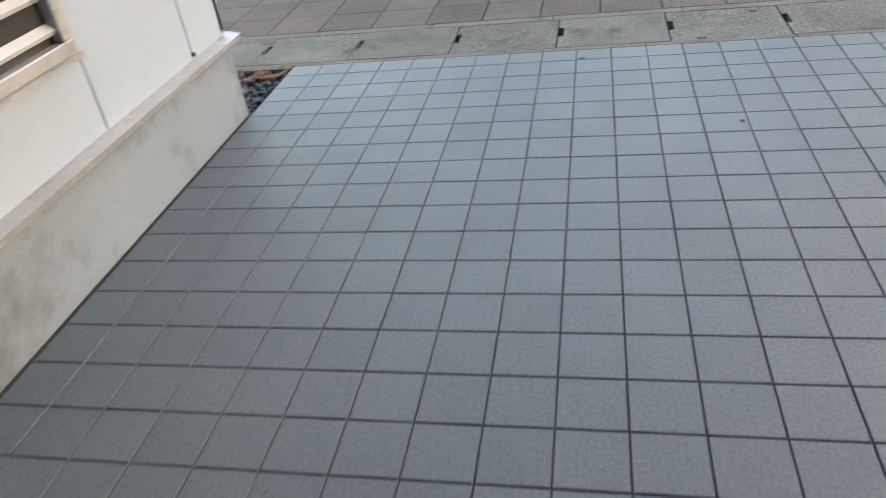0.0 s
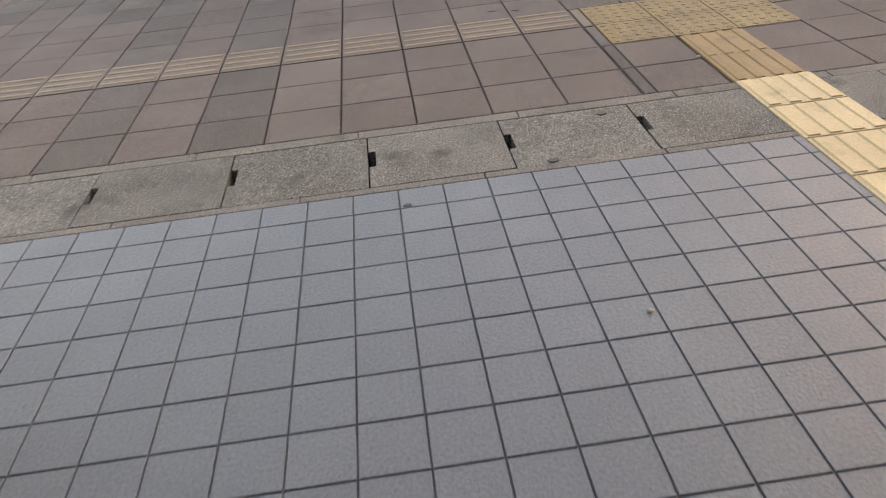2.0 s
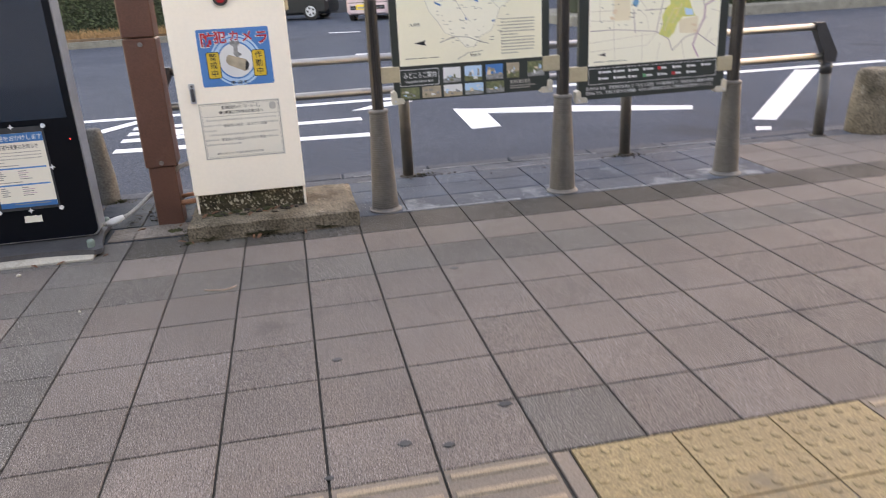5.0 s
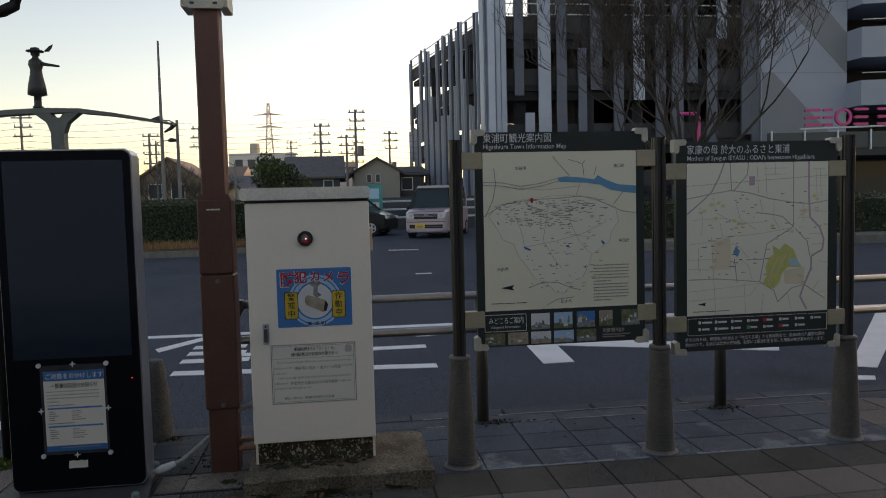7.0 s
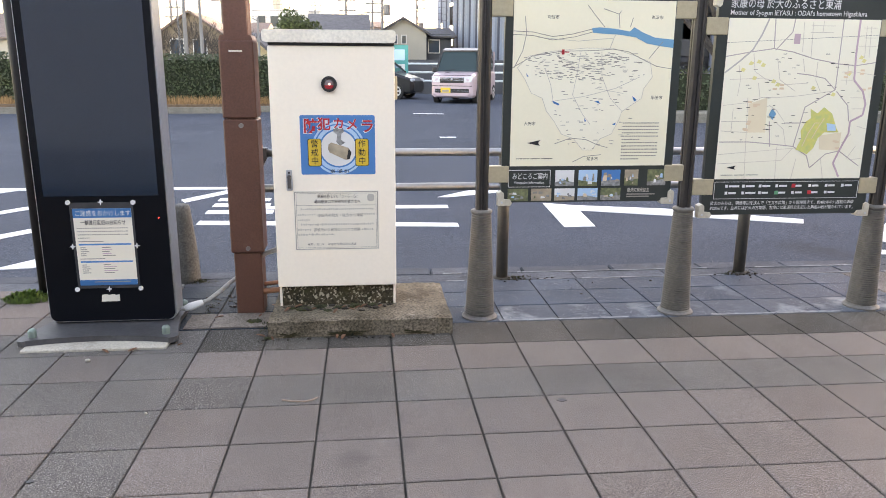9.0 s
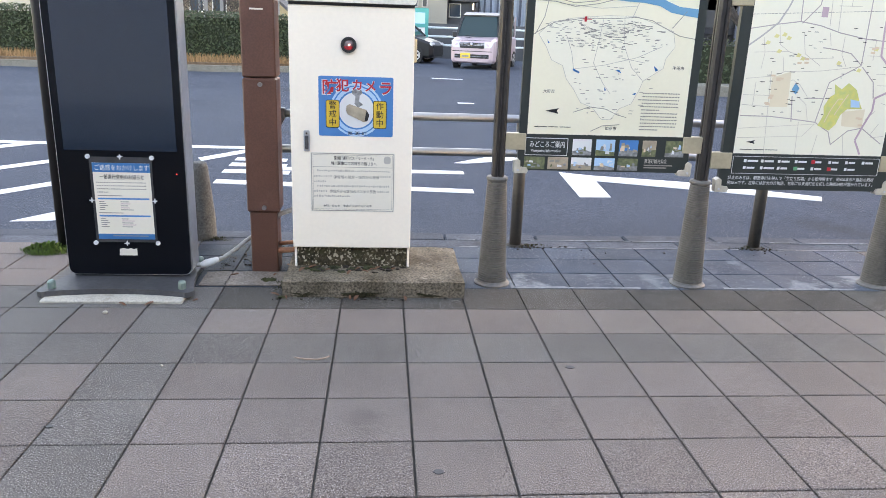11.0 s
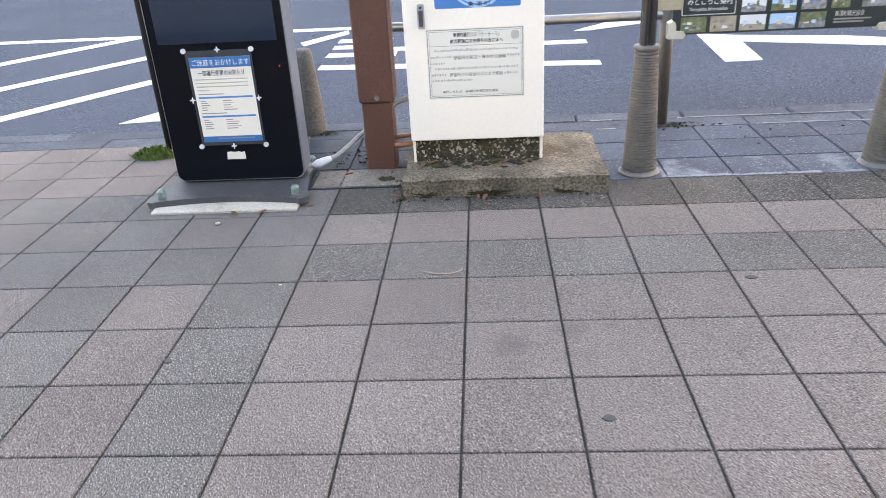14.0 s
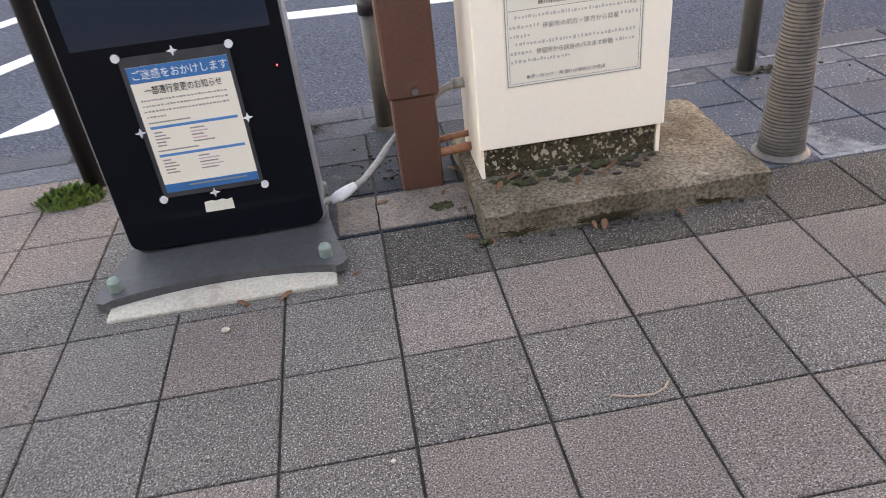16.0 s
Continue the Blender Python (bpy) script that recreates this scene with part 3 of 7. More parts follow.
prism(bm, [(-1.52, 0.33), (-1.382, 0.318), (-1.378, 0.338), (-1.43, 0.347), (-1.52, 0.347)], -1.4, 2.72, "y")
part("flashing", bm, ALU, wing, "weathered aluminium drip flashing")
for y0, y1, z0, z1 in ((2.412, 2.69, 0.347, 4.6), (1.824, 2.406, 0.347, 4.6), (0.86, 1.818, 0.347, 0.592), (0.86, 1.818, 1.42, 4.6), (0.1, 0.854, 0.36, 4.6), (-1.4, 0.094, 0.36, 4.6)):
    part("panel", box(B(), -1.47, -1.43, y0, y1, z0, z1, 0.002), WALLP, wing)
part("panel", box(B(), -8, -1.43, 2.66, 2.693, 0.36, 4.6, 0.002), WALLP, wing)
part("bolt", tube(B(), [(-1.435, 2.41, 0.365), (-1.42, 2.41, 0.365)], 0.008, 8), DARKMETAL, wing)
vent = thing("vent", "aluminium louvred vent set in the white wall", "vent")
bm = B()
for y0, y1, z0, z1 in ((0.87, 1.81, 0.596, 0.635), (0.87, 1.81, 1.38, 1.418), (1.765, 1.81, 0.635, 1.38), (0.87, 0.915, 0.635, 1.38)):
    box(bm, -1.5, -1.412, y0, y1, z0, z1, 0.003)
part("frame", bm, ALU, vent)
part("sill", prism(B(), [(-1.47, 0.585), (-1.405, 0.58), (-1.405, 0.59), (-1.43, 0.598), (-1.47, 0.598)], 0.85, 1.82, "y"), ALU, vent, "grimy aluminium sill")
part("backing", box(B(), -1.5, -1.49, 0.91, 1.77, 0.63, 1.39), DARKMETAL, vent, "dark void behind the slats")
for k in range(8):
    z = 0.66 + 0.092 * k
    part("slat", prism(B(), [(-1.485, z + 0.06), (-1.478, z + 0.064), (-1.425, z + 0.012), (-1.432, z), (-1.44, z)], 0.916, 1.764, "y"), SLAT, vent)

# gravel strip beside the wing
bm = B()
rng = random.Random(4)
for _ in range(1500):
    x, y, r = rng.uniform(-3.2, -1.43), rng.uniform(2.73, 3.22), rng.uniform(0.010, 0.022)
    m = Matrix.Translation((x, y, -0.045 + rng.uniform(0, 0.03))) @ Euler((rng.random() * 6, rng.random() * 6, rng.random() * 6)).to_matrix().to_4x4() @ Matrix.Diagonal((r, r * rng.uniform(0.6, 1), r * rng.uniform(0.4, 0.8), 1))
    bmesh.ops.create_icosphere(bm, subdivisions=1, radius=1, matrix=m)
solid("gravel", bm, GRAVEL, "dark blue-grey gravel with fallen leaves in a strip", "gravel", kind="stuff")
bm = B()
for _ in range(60):
    x, y = rng.uniform(-1.9, -1.44), rng.uniform(3.1, 3.23)
    a, l = rng.random() * 6.3, rng.uniform(0.02, 0.045)
    p = Vector((x, y, -0.01 + rng.uniform(0, 0.015)))
    d, s = Vector((math.cos(a), math.sin(a), rng.uniform(-0.3, 0.3))) * l, Vector((-math.sin(a), math.cos(a), rng.uniform(-0.4, 0.4))) * l * 0.35
    bm.faces.new([bm.verts.new(q) for q in (p - d, p - s, p + d, p + s)])
solid("fallen_leaves", bm, LEAF_D, "brown dead leaves along the gravel edge", "leaves", kind="stuff")
solid("gravel_edge", box(B(), -8, -1.42, 3.215, 3.24, -0.2, 0.0, 0.003), KERB, "thin concrete edge of the gravel strip", "edge", kind="structure")

# ---- roadside kerb ----
kerb = thing("kerb", "pale concrete kerb stones along the road", "kerb", kind="structure")
for k in range(-14, 16):
    part("kerb_stone", box(B(), 0.03 + 0.6 * k, 0.622 + 0.6 * k, 8.262, 8.42, -0.3, -0.002 - 0.003 * (k % 3), 0.01), KERB_BLUE, kerb)
    part("kerb_stone", box(B(), -0.27 + 0.6 * k, 0.324 + 0.6 * k, 8.095, 8.254, -0.3, -0.002 - 0.002 * (k % 2), 0.005), KERB_BLUE, kerb)
solid("gutter", box(B(), -8.4, 9.6, 8.425, 8.60, -0.3, road_z(8.5) + 0.004), GUTTER, "damp dark gutter along the kerb", "gutter", kind="structure")


# ---- information kiosk ----
kiosk = thing("information_kiosk", "black digital information kiosk with a switched-off screen and a paper notice", "kiosk")
part("frame", prism(B(), rounded(-1.334, -0.729, 0.044, 1.645, 0.042), 7.372, 7.50, "y"), SILVER, kiosk, "brushed silver side frame")
part("bezel", prism(B(), rounded(-1.327, -0.736, 0.051, 1.637, 0.036), 7.36, 7.374, "y"), BLACK, kiosk, "glossy black glass front")
part("screen", prism(B(), rounded(-1.292, -0.768, 0.674, 1.592, 0.002, 1), 7.3585, 7.361, "y"), SCREEN, kiosk, "dark switched-off screen with a blue reflection put into its colour")
part("back_cover", box(B(), -1.30, -0.765, 7.50, 7.53, 0.1, 1.6, 0.01), STEELDARK, kiosk)
part("indicator", disc_y(B(), -0.774, 0.565, 0.0022, 7.357, 7.361, 10), LED, kiosk, "small red indicator light")
part("neck", box(B(), -1.315, -0.75, 7.385, 7.49, 0.028, 0.046), STEELDARK, kiosk)
front = [(-1.385 + 0.69 * k / 24, 7.118 + 0.055 * math.sin(math.pi * k / 24) ** 0.7) for k in range(25)]
front[0], front[-1] = (-1.368, 7.120), (-0.712, 7.120)
front = [(-1.402, 7.168), (-1.401, 7.148), (-1.390, 7.130)] + front + [(-0.690, 7.130), (-0.679, 7.148), (-0.678, 7.168)]
base = part("base_plate", prism(B(), front + [(-0.70, 7.25), (-0.725, 7.42), (-0.725, 7.62), (-1.338, 7.62), (-1.338, 7.42), (-1.38, 7.25)], 0.012, 0.038), STEELDARK, kiosk, "dark grey steel base plate with a curved front")
for x, y in ((-1.345, 7.185), (-0.738, 7.185), (-1.32, 7.58), (-0.742, 7.58)):
    part("bolt_cap", lathe(B(), [(0.019, 0.034), (0.019, 0.068), (0.013, 0.077), (0.004, 0.08)], 12, x, y), BOLT, base, "verdigris bolt cap")
solid("kiosk_footing", box(B(), -1.362, -0.715, 7.075, 7.30, -0.05, 0.012, 0.004), PALE_SLAB, "pale cement footing under the kiosk base", "footing")

notice = thing("kiosk_notice", "A3 service-change notice in a plastic sleeve held by white magnets", "notice", (0, 7.357, 0))
part("sleeve", box(B(), -1.181, -0.888, -0.002, 0.0, 0.219, 0.644), SLEEVE, notice, "clear plastic sleeve")
part("paper", box(B(), -1.168, -0.899, -0.0032, -0.0018, 0.235, 0.615), PAPER, notice)
part("header_band", box(B(), -1.168, -0.899, -0.004, -0.003, 0.57, 0.615), NAVYP, notice, "blue header band")
part("footer_band", box(B(), -1.168, -0.899, -0.004, -0.003, 0.235, 0.262), NAVYP, notice, "blue footer band")
lettering(notice, "ご迷惑をおかけします", -1.16, 0.581, -0.0044, 0.03, WHITE, 0.253)
lettering(notice, "一部運行変更のお知らせ", -1.138, 0.537, -0.0038, 0.026, INK, 0.208)
bm, bmr, bmb = B(), B(), B()
rng = random.Random(8)
for k in range(4):
    w = 0.23 if k < 3 else 0.05
    x = -1.155
    while x < -1.155 + w:
        q = rng.uniform(0.004, 0.008)
        box(bm, x, min(x + q, -1.155 + w + 0.005), -0.0036, -0.003, 0.517 - 0.016 * k, 0.5215 - 0.016 * k + rng.uniform(-0.001, 0.001))
        x += q + rng.uniform(0.002, 0.004)
for top, rows_n in ((0.452, 5), (0.366, 5)):
    box(bm, -1.155, -1.04, -0.0036, -0.003, top, top + 0.004)
    box(bmb, -1.155, -0.912, -0.0036, -0.003, top - 0.017, top - 0.009)
    for k in range(rows_n):
        z = top - 0.030 - 0.010 * k
        box(bm, -1.15, -1.15 + rng.uniform(0.02, 0.045), -0.0036, -0.003, z, z + 0.004)
        box(bmr if k in (1, 3) else bm, -1.05, -1.05 + rng.uniform(0.03, 0.07), -0.0036, -0.003, z, z + 0.004)
box(bm, -1.10, -0.93, -0.0046, -0.0039, 0.250, 0.254)
tagged(part("small_print", bm, INKGREY, notice, "rows of small grey print"), kind="stuff")
tagged(part("red_print", bmr, PINKP, notice), kind="stuff")
tagged(part("table_head", bmb, BLUEP, notice), kind="stuff")
for x, z in ((-1.184, 0.645), (-0.886, 0.643), (-1.184, 0.216), (-0.886, 0.216)):
    part("round_magnet", disc_y(B(), x, z, 0.011, -0.009, -0.001, 14), MAGNET, notice)
for x, z in ((-1.035, 0.646), (-1.184, 0.43), (-0.886, 0.43), (-1.035, 0.214)):
    star = [(x + (0.014 if k % 2 == 0 else 0.005) * math.cos(math.pi * k / 4), z + (0.014 if k % 2 == 0 else 0.005) * math.sin(math.pi * k / 4)) for k in range(8)]
    part("star_magnet", prism(B(), star, -0.007, -0.001, "y"), MAGNET, notice)
label = thing("asset_label", "torn cream paper label on black glass", "label", (0, 7.358, 0))
part("paper", prism(B(), [(-1.078, 0.150), (-0.992, 0.150), (-0.992, 0.186), (-1.008, 0.182), (-1.02, 0.187), (-1.04, 0.183), (-1.055, 0.187), (-1.074, 0.184)], -0.001, 0.001, "y"), PAPER, label)

# ---- brown mast beside the kiosk ----
mast = thing("lighting_mast", "brown painted square steel mast with a narrower upper pole", "mast", (-0.396, 7.63, 0))
part("lower_sleeve", box(B(), -0.072, 0.068, -0.072, 0.072, -0.02, 0.335, 0.006), BROWN, mast)
part("middle_sleeve", box(B(), -0.083, 0.083, -0.083, 0.083, 0.335, 1.02, 0.007), BROWN, mast)
part("upper_sleeve", box(B(), -0.083, 0.083, -0.083, 0.083, 1.024, 1.40, 0.007), BROWN, mast)
part("shoulder", prism(B(), [(-0.083, 1.40), (0.083, 1.40), (0.072, 1.425), (-0.072, 1.425)], -0.078, 0.078, "y"), BROWN, mast)
part("pole", box(B(), -0.06, 0.06, -0.06, 0.06, 1.42, 4.4, 0.006), BROWN, mast)
for z in (0.36, 0.99):
    part("bolt", tube(B(), [(0.005, -0.083, z), (0.005, -0.094, z)], 0.012, 10), STEEL, mast)
part("sticker", box(B(), -0.035, 0.03, -0.0845, -0.083, 1.345, 1.353), PAPER, mast, "scrap of old white sticker")
clamp = thing("mast_bracket", "off-white slotted steel clamp round the brown mast", "bracket", (-0.396, 7.63, 0))
bm = B()
prism(bm, [(-0.075, 2.335), (0.08, 2.335), (0.105, 2.38), (0.105, 2.46), (0.09, 2.56), (-0.09, 2.56), (-0.115, 2.46), (-0.11, 2.38)], -0.085, -0.067, "y")
part("front_plate", bm, CORNER, clamp)
part("side_plate", box(B(), -0.115, -0.066, -0.08, 0.09, 2.34, 2.56, 0.004), CORNER, clamp)
part("side_plate", box(B(), 0.066, 0.112, -0.08, 0.09, 2.34, 2.56, 0.004), CORNER, clamp)
bm = B()
for x, z, w, h in ((-0.09, 2.43, 0.008, 0.018), (0.085, 2.43, 0.008, 0.018), (-0.06, 2.36, 0.012, 0.006), (0.05, 2.36, 0.012, 0.006), (-0.04, 2.40, 0.007, 0.007), (0.03, 2.40, 0.007, 0.007)):
    prism(bm, rounded(x - w, x + w, z - h, z + h, min(w, h) * 0.9, 3), -0.087, -0.0845, "y")
tagged(part("slot_print", bm, DARKMETAL, clamp), kind="stuff")
part("hook", prism(B(), [(-0.03, 2.47), (0.035, 2.47), (0.05, 2.405), (0.03, 2.40), (-0.012, 2.56), (-0.04, 2.56)], -0.12, -0.087, "y"), ALU, clamp)

# ---- dark shelter post behind the kiosk with its arm ----
shelter = thing("shelter_post", "dark brown shelter post with an elbow and roof beam", "shelter post", (-1.60, 7.99, 0))
part("post", tube(B(), [(0, 0, -0.02), (0, 0, 2.38)], 0.038, 14), DARKBROWN, shelter, smooth=True)
part("elbow", tube(B(), [(-0.06, 0, 2.36), (0.0, 0, 2.40), (0.10, 0, 2.42), (0.16, 0, 2.45), (0.19, 0, 2.52), (0.19, 0, 2.6)], 0.03, 12), DARKBROWN, shelter, smooth=True)
part("roof_beam", box(B(), -2.6, 0.76, -0.05, 0.05, 2.555, 2.61, 0.006), DARKBROWN, shelter)
part("lamp_box", box(B(), 0.22, 0.34, -0.05, 0.05, 2.50, 2.556, 0.006), DARKBROWN, shelter)

# ---- control cabinet on its slab ----
bm = box(B(), -0.258, 0.633, 7.178, 7.796, -0.05, 0.088)
bmesh.ops.subdivide_edges(bm, edges=bm.edges[:], cuts=24, use_grid_fill=True)
for v in bm.verts:
    edge = (v.co.z > 0.08) and min(v.co.x + 0.258, 0.633 - v.co.x, v.co.y - 7.178, 7.796 - v.co.y) < 0.02
    v.co += Vector((noise.noise(v.co * 9), noise.noise(v.co * 9 + Vector((5, 0, 0))), noise.noise(v.co * 13 + Vector((0, 7, 0))))) * 0.006
    if edge:
        v.co.z -= 0.008 + 0.012 * max(0, noise.noise(v.co * 22))
slab = solid("cabinet_slab", bm, SLAB, "mossy stained concrete slab under the cabinet", "slab")
solid("cabinet_plinth", box(B(), -0.212, 0.352, 7.405, 7.69, 0.08, 0.2, 0.008, 2), LICHEN, "low concrete plinth black with lichen", "plinth")
cab = thing("control_cabinet", "cream painted steel control cabinet with a weathered lid", "cabinet")
part("body", box(B(), -0.222, 0.366, 7.40, 7.705, 0.19, 1.378, 0.004), CABINET, cab)
part("door", box(B(), -0.226, 0.368, 7.378, 7.398, 0.196, 1.372, 0.005, 2), CABINET, cab)
part("lid", prism(B(), rounded(-0.247, 0.374, 1.388, 1.446, 0.016, 4), 7.36, 7.73, "y"), CAB_LID, cab, "stained overhanging lid")
part("lid_shadow_gap", box(B(), -0.224, 0.366, 7.395, 7.70, 1.374, 1.390), DARKMETAL, cab)
for x0, x1 in ((-0.222, -0.211), (0.353, 0.365)):
    part("foot_flange", box(B(), x0, x1, 7.40, 7.70, 0.085, 0.197), CABINET, cab)
part("side_hook", box(B(), 0.366, 0.386, 7.50, 7.53, 1.12, 1.235, 0.004), BEIGE, cab, "beige catch on the side")
lamp = part("lamp_bezel", ring_y(B(), 0.056, 1.198, 0.026, 0.037, 7.365, 7.379), DARKMETAL, cab, "dark lamp bezel")
bm = B()
bmesh.ops.create_uvsphere(bm, u_segments=18, v_segments=10, radius=0.027, matrix=Matrix.Translation((0.056, 7.378, 1.198)) @ Matrix.Diagonal((1, 0.55, 1, 1)))
part("lens", bm, LENS_GREY, lamp, "greyish lamp lens", True)
half_moon = [(0.056 + 0.0215 * math.cos(math.pi + math.pi * k / 14), 1.192 + 0.017 * math.sin(math.pi + math.pi * k / 14)) for k in range(15)]
part("red_insert", prism(B(), half_moon, 7.3610, 7.3665, "y"), LENS_RED, lamp, "red half-moon in the lens")
part("filament", disc_y(B(), 0.059, 1.198, 0.0042, 7.3585, 7.366, 12), SPARK, lamp, "small bright lamp")
latch = part("latch_plate", prism(B(), rounded(-0.163, -0.134, 0.688, 0.79, 0.006, 3), 7.372, 7.379, "y"), SILVER, cab, "chrome latch plate")
part("handle", box(B(), -0.157, -0.140, 7.362, 7.373, 0.70, 0.765, 0.003), STEELDARK, latch)
part("key_hole", disc_y(B(), -0.1485, 0.776, 0.005, 7.37, 7.3725, 10), DARKMETAL, latch)

# the camera-warning sticker on the door
stick = thing("camera_sticker", "blue warning sticker with red lettering and a drawn camera", "sticker", (0, 7.378, 0))
X0s, X1s, Z0s, Z1s = -0.089, 0.270, 0.766, 1.052
part("sheet", prism(B(), rounded(X0s, X1s, Z0s, Z1s, 0.008, 3), -0.001, 0.0005, "y"), BLUEP, stick)
cx, cz = 0.093, 0.893
for r0, r1, m_, dy in ((0.118, 0.128, SKYP, 0.0002), (0.094, 0.112, SKYP, 0.0004), (0.0, 0.086, WHITE, 0.0003)):
    bm = ring_y(B(), cx, cz, r0, r1, -0.0012 - dy, -0.0008) if r0 else disc_y(B(), cx, cz, r1, -0.0012 - dy, -0.0008, 32)
    part("ring", bm, m_, stick)
part("camera_mount", prism(B(), [(0.07, 0.985), (0.085, 0.993), (0.115, 0.99), (0.122, 0.975), (0.108, 0.962), (0.106, 0.935), (0.125, 0.92), (0.10, 0.905), (0.083, 0.925), (0.088, 0.96), (0.072, 0.97)], -0.0024, -0.0016, "y"), GREYP, stick)
part("camera_tube", prism(B(), [(0.045, 0.912), (0.058, 0.922), (0.142, 0.895), (0.155, 0.872), (0.143, 0.84), (0.128, 0.836), (0.05, 0.873), (0.042, 0.89)], -0.003, -0.0024, "y"), TANP, stick)
part("camera_glass", prism(B(), [(0.142, 0.893), (0.155, 0.872), (0.146, 0.842), (0.132, 0.84), (0.136, 0.866)], -0.0034, -0.003, "y"), INK, stick)
for k, ch in enumerate("防犯カメラ"):
    sag = (0.0, 0.012, 0.018, 0.012, 0.0)[k]
    size = (0.075, 0.066, 0.058, 0.062, 0.072)[k]
    xx = X0s + 0.014 + 0.068 * k + (0.006 if k == 2 else 0)
    lettering(stick, ch, xx - 0.002, 0.974 + sag - 0.002, -0.0026, size * 1.02, WHITE, bold=0.035)
    lettering(stick, ch, xx + 0.0015, 0.975 + sag, -0.003, size * 0.96, RED, bold=0.022)
for x0, word in ((-0.052, "警戒中"), (0.176, "作動中")):
    part("tag_edge", prism(B(), rounded(x0 - 0.003, x0 + 0.063, 0.806, 0.940, 0.01, 4), -0.0022, -0.0016, "y"), INK, stick)
    part("tag", prism(B(), rounded(x0, x0 + 0.06, 0.809, 0.937, 0.009, 4), -0.0026, -0.002, "y"), YELLOWP, stick)
    for k, ch in enumerate(word):
        lettering(stick, ch, x0 + 0.011, 0.901 - 0.041 * k, -0.003, 0.038, INK)
lettering(stick, "東 浦 町", cx - 0.045, 0.774, -0.0022, 0.02, INK, 0.095)

# the printed notice below it
paper = thing("bus_notice", "weathered cream bus notice with a ruled border", "notice", (0, 7.378, 0))
part("sheet", box(B(), -0.133, 0.283, -0.001, 0.0005, 0.386, 0.685), PAPER, paper)
bm = B()
for o, w in ((0.004, 0.003), (0.012, 0.0012)):
    x0, x1, z0, z1 = -0.133 + o, 0.283 - o, 0.386 + o, 0.685 - o
    for q in ((x0, x1, z0, z0 + w), (x0, x1, z1 - w, z1), (x0, x0 + w, z0, z1), (x1 - w, x1, z0, z1)):
        box(bm, q[0], q[1], -0.0015, -0.0008, q[2], q[3])
box(bm, -0.12, 0.27, -0.0015, -0.0008, 0.612, 0.6135)
tagged(part("border", bm, INKGREY, paper), kind="stuff")
lettering(paper, "東浦町運行バス「う・ら・ら」", -0.018, 0.650, -0.0016, 0.020, INK, 0.195)
lettering(paper, "緒川駅東口でお待ちの皆さまへ", -0.032, 0.624, -0.0016, 0.020, INK, 0.225)
part("emblem", prism(B(), rounded(0.228, 0.262, 0.632, 0.668, 0.012, 4), -0.0018, -0.0008, "y"), INKPALE, paper)
lettering(paper, "停留所の前方・後方から発着", -0.02, 0.556, -0.0016, 0.018, INKGREY, 0.225)
lettering(paper, "停留所から該当のバスまで移動", -0.04, 0.483, -0.0016, 0.018, INKGREY, 0.23)
lettering(paper, "●問い合わせ　東浦町役場防災交通課", -0.072, 0.411, -0.0016, 0.013, INKGREY, 0.24)
bm = B()
rng = random.Random(11)
for z, xa, xb in ((0.589, -0.10, 0.262), (0.562, -0.116, -0.03), (0.562, 0.212, 0.262), (0.535, -0.116, -0.052), (0.512, -0.10, 0.262), (0.486, -0.116, -0.05), (0.486, 0.198, 0.262), (0.461, -0.116, 0.06)):
    x = xa
    while x < xb - 0.004:
        w = rng.uniform(0.004, 0.009)
        box(bm, x, min(x + w, xb), -0.0015, -0.0008, z + rng.uniform(-0.001, 0.002), z + rng.uniform(0.006, 0.011))
        x += w + rng.uniform(0.0025, 0.006)
tagged(part("small_print", bm, INKPALE, paper, "rows of faded print"), kind="stuff")

# conduits between the kiosk, mast and cabinet
cb = thing("kiosk_cable", "grey flexible conduit with white tape running to the mast", "cable")
part("conduit", tube(B(), [(-0.73, 7.44, 0.075), (-0.66, 7.47, 0.085), (-0.60, 7.50, 0.10), (-0.545, 7.54, 0.135), (-0.50, 7.58, 0.168), (-0.455, 7.62, 0.195)], 0.011, 10), CABLE, cb, smooth=True)
part("tape", tube(B(), [(-0.71, 7.445, 0.073), (-0.685, 7.455, 0.08), (-0.655, 7.472, 0.086), (-0.625, 7.485, 0.095)], [0.013, 0.02, 0.019, 0.013], 10), TAPE, cb, "white insulating tape", True)
pipes = thing("cabinet_pipe", "grey and orange pipes entering the cabinet side", "pipe")
part("grey_pipe", tube(B(), [(-0.35, 7.60, 0.29), (-0.31, 7.62, 0.315), (-0.26, 7.63, 0.33), (-0.225, 7.63, 0.332)], 0.013, 10), CABLE, pipes, smooth=True)
part("grey_pipe", tube(B(), [(-0.26, 7.63, 0.332), (-0.222, 7.63, 0.333)], 0.018, 10), CABLE, pipes, smooth=True)
part("orange_pipe", tube(B(), [(-0.36, 7.58, 0.115), (-0.29, 7.58, 0.12), (-0.22, 7.58, 0.125)], 0.015, 10), ORANGEPIPE, pipes, smooth=True)
part("orange_pipe", tube(B(), [(-0.36, 7.62, 0.14), (-0.29, 7.62, 0.15), (-0.22, 7.62, 0.155)], 0.011, 10), ORANGEPIPE, pipes, smooth=True)


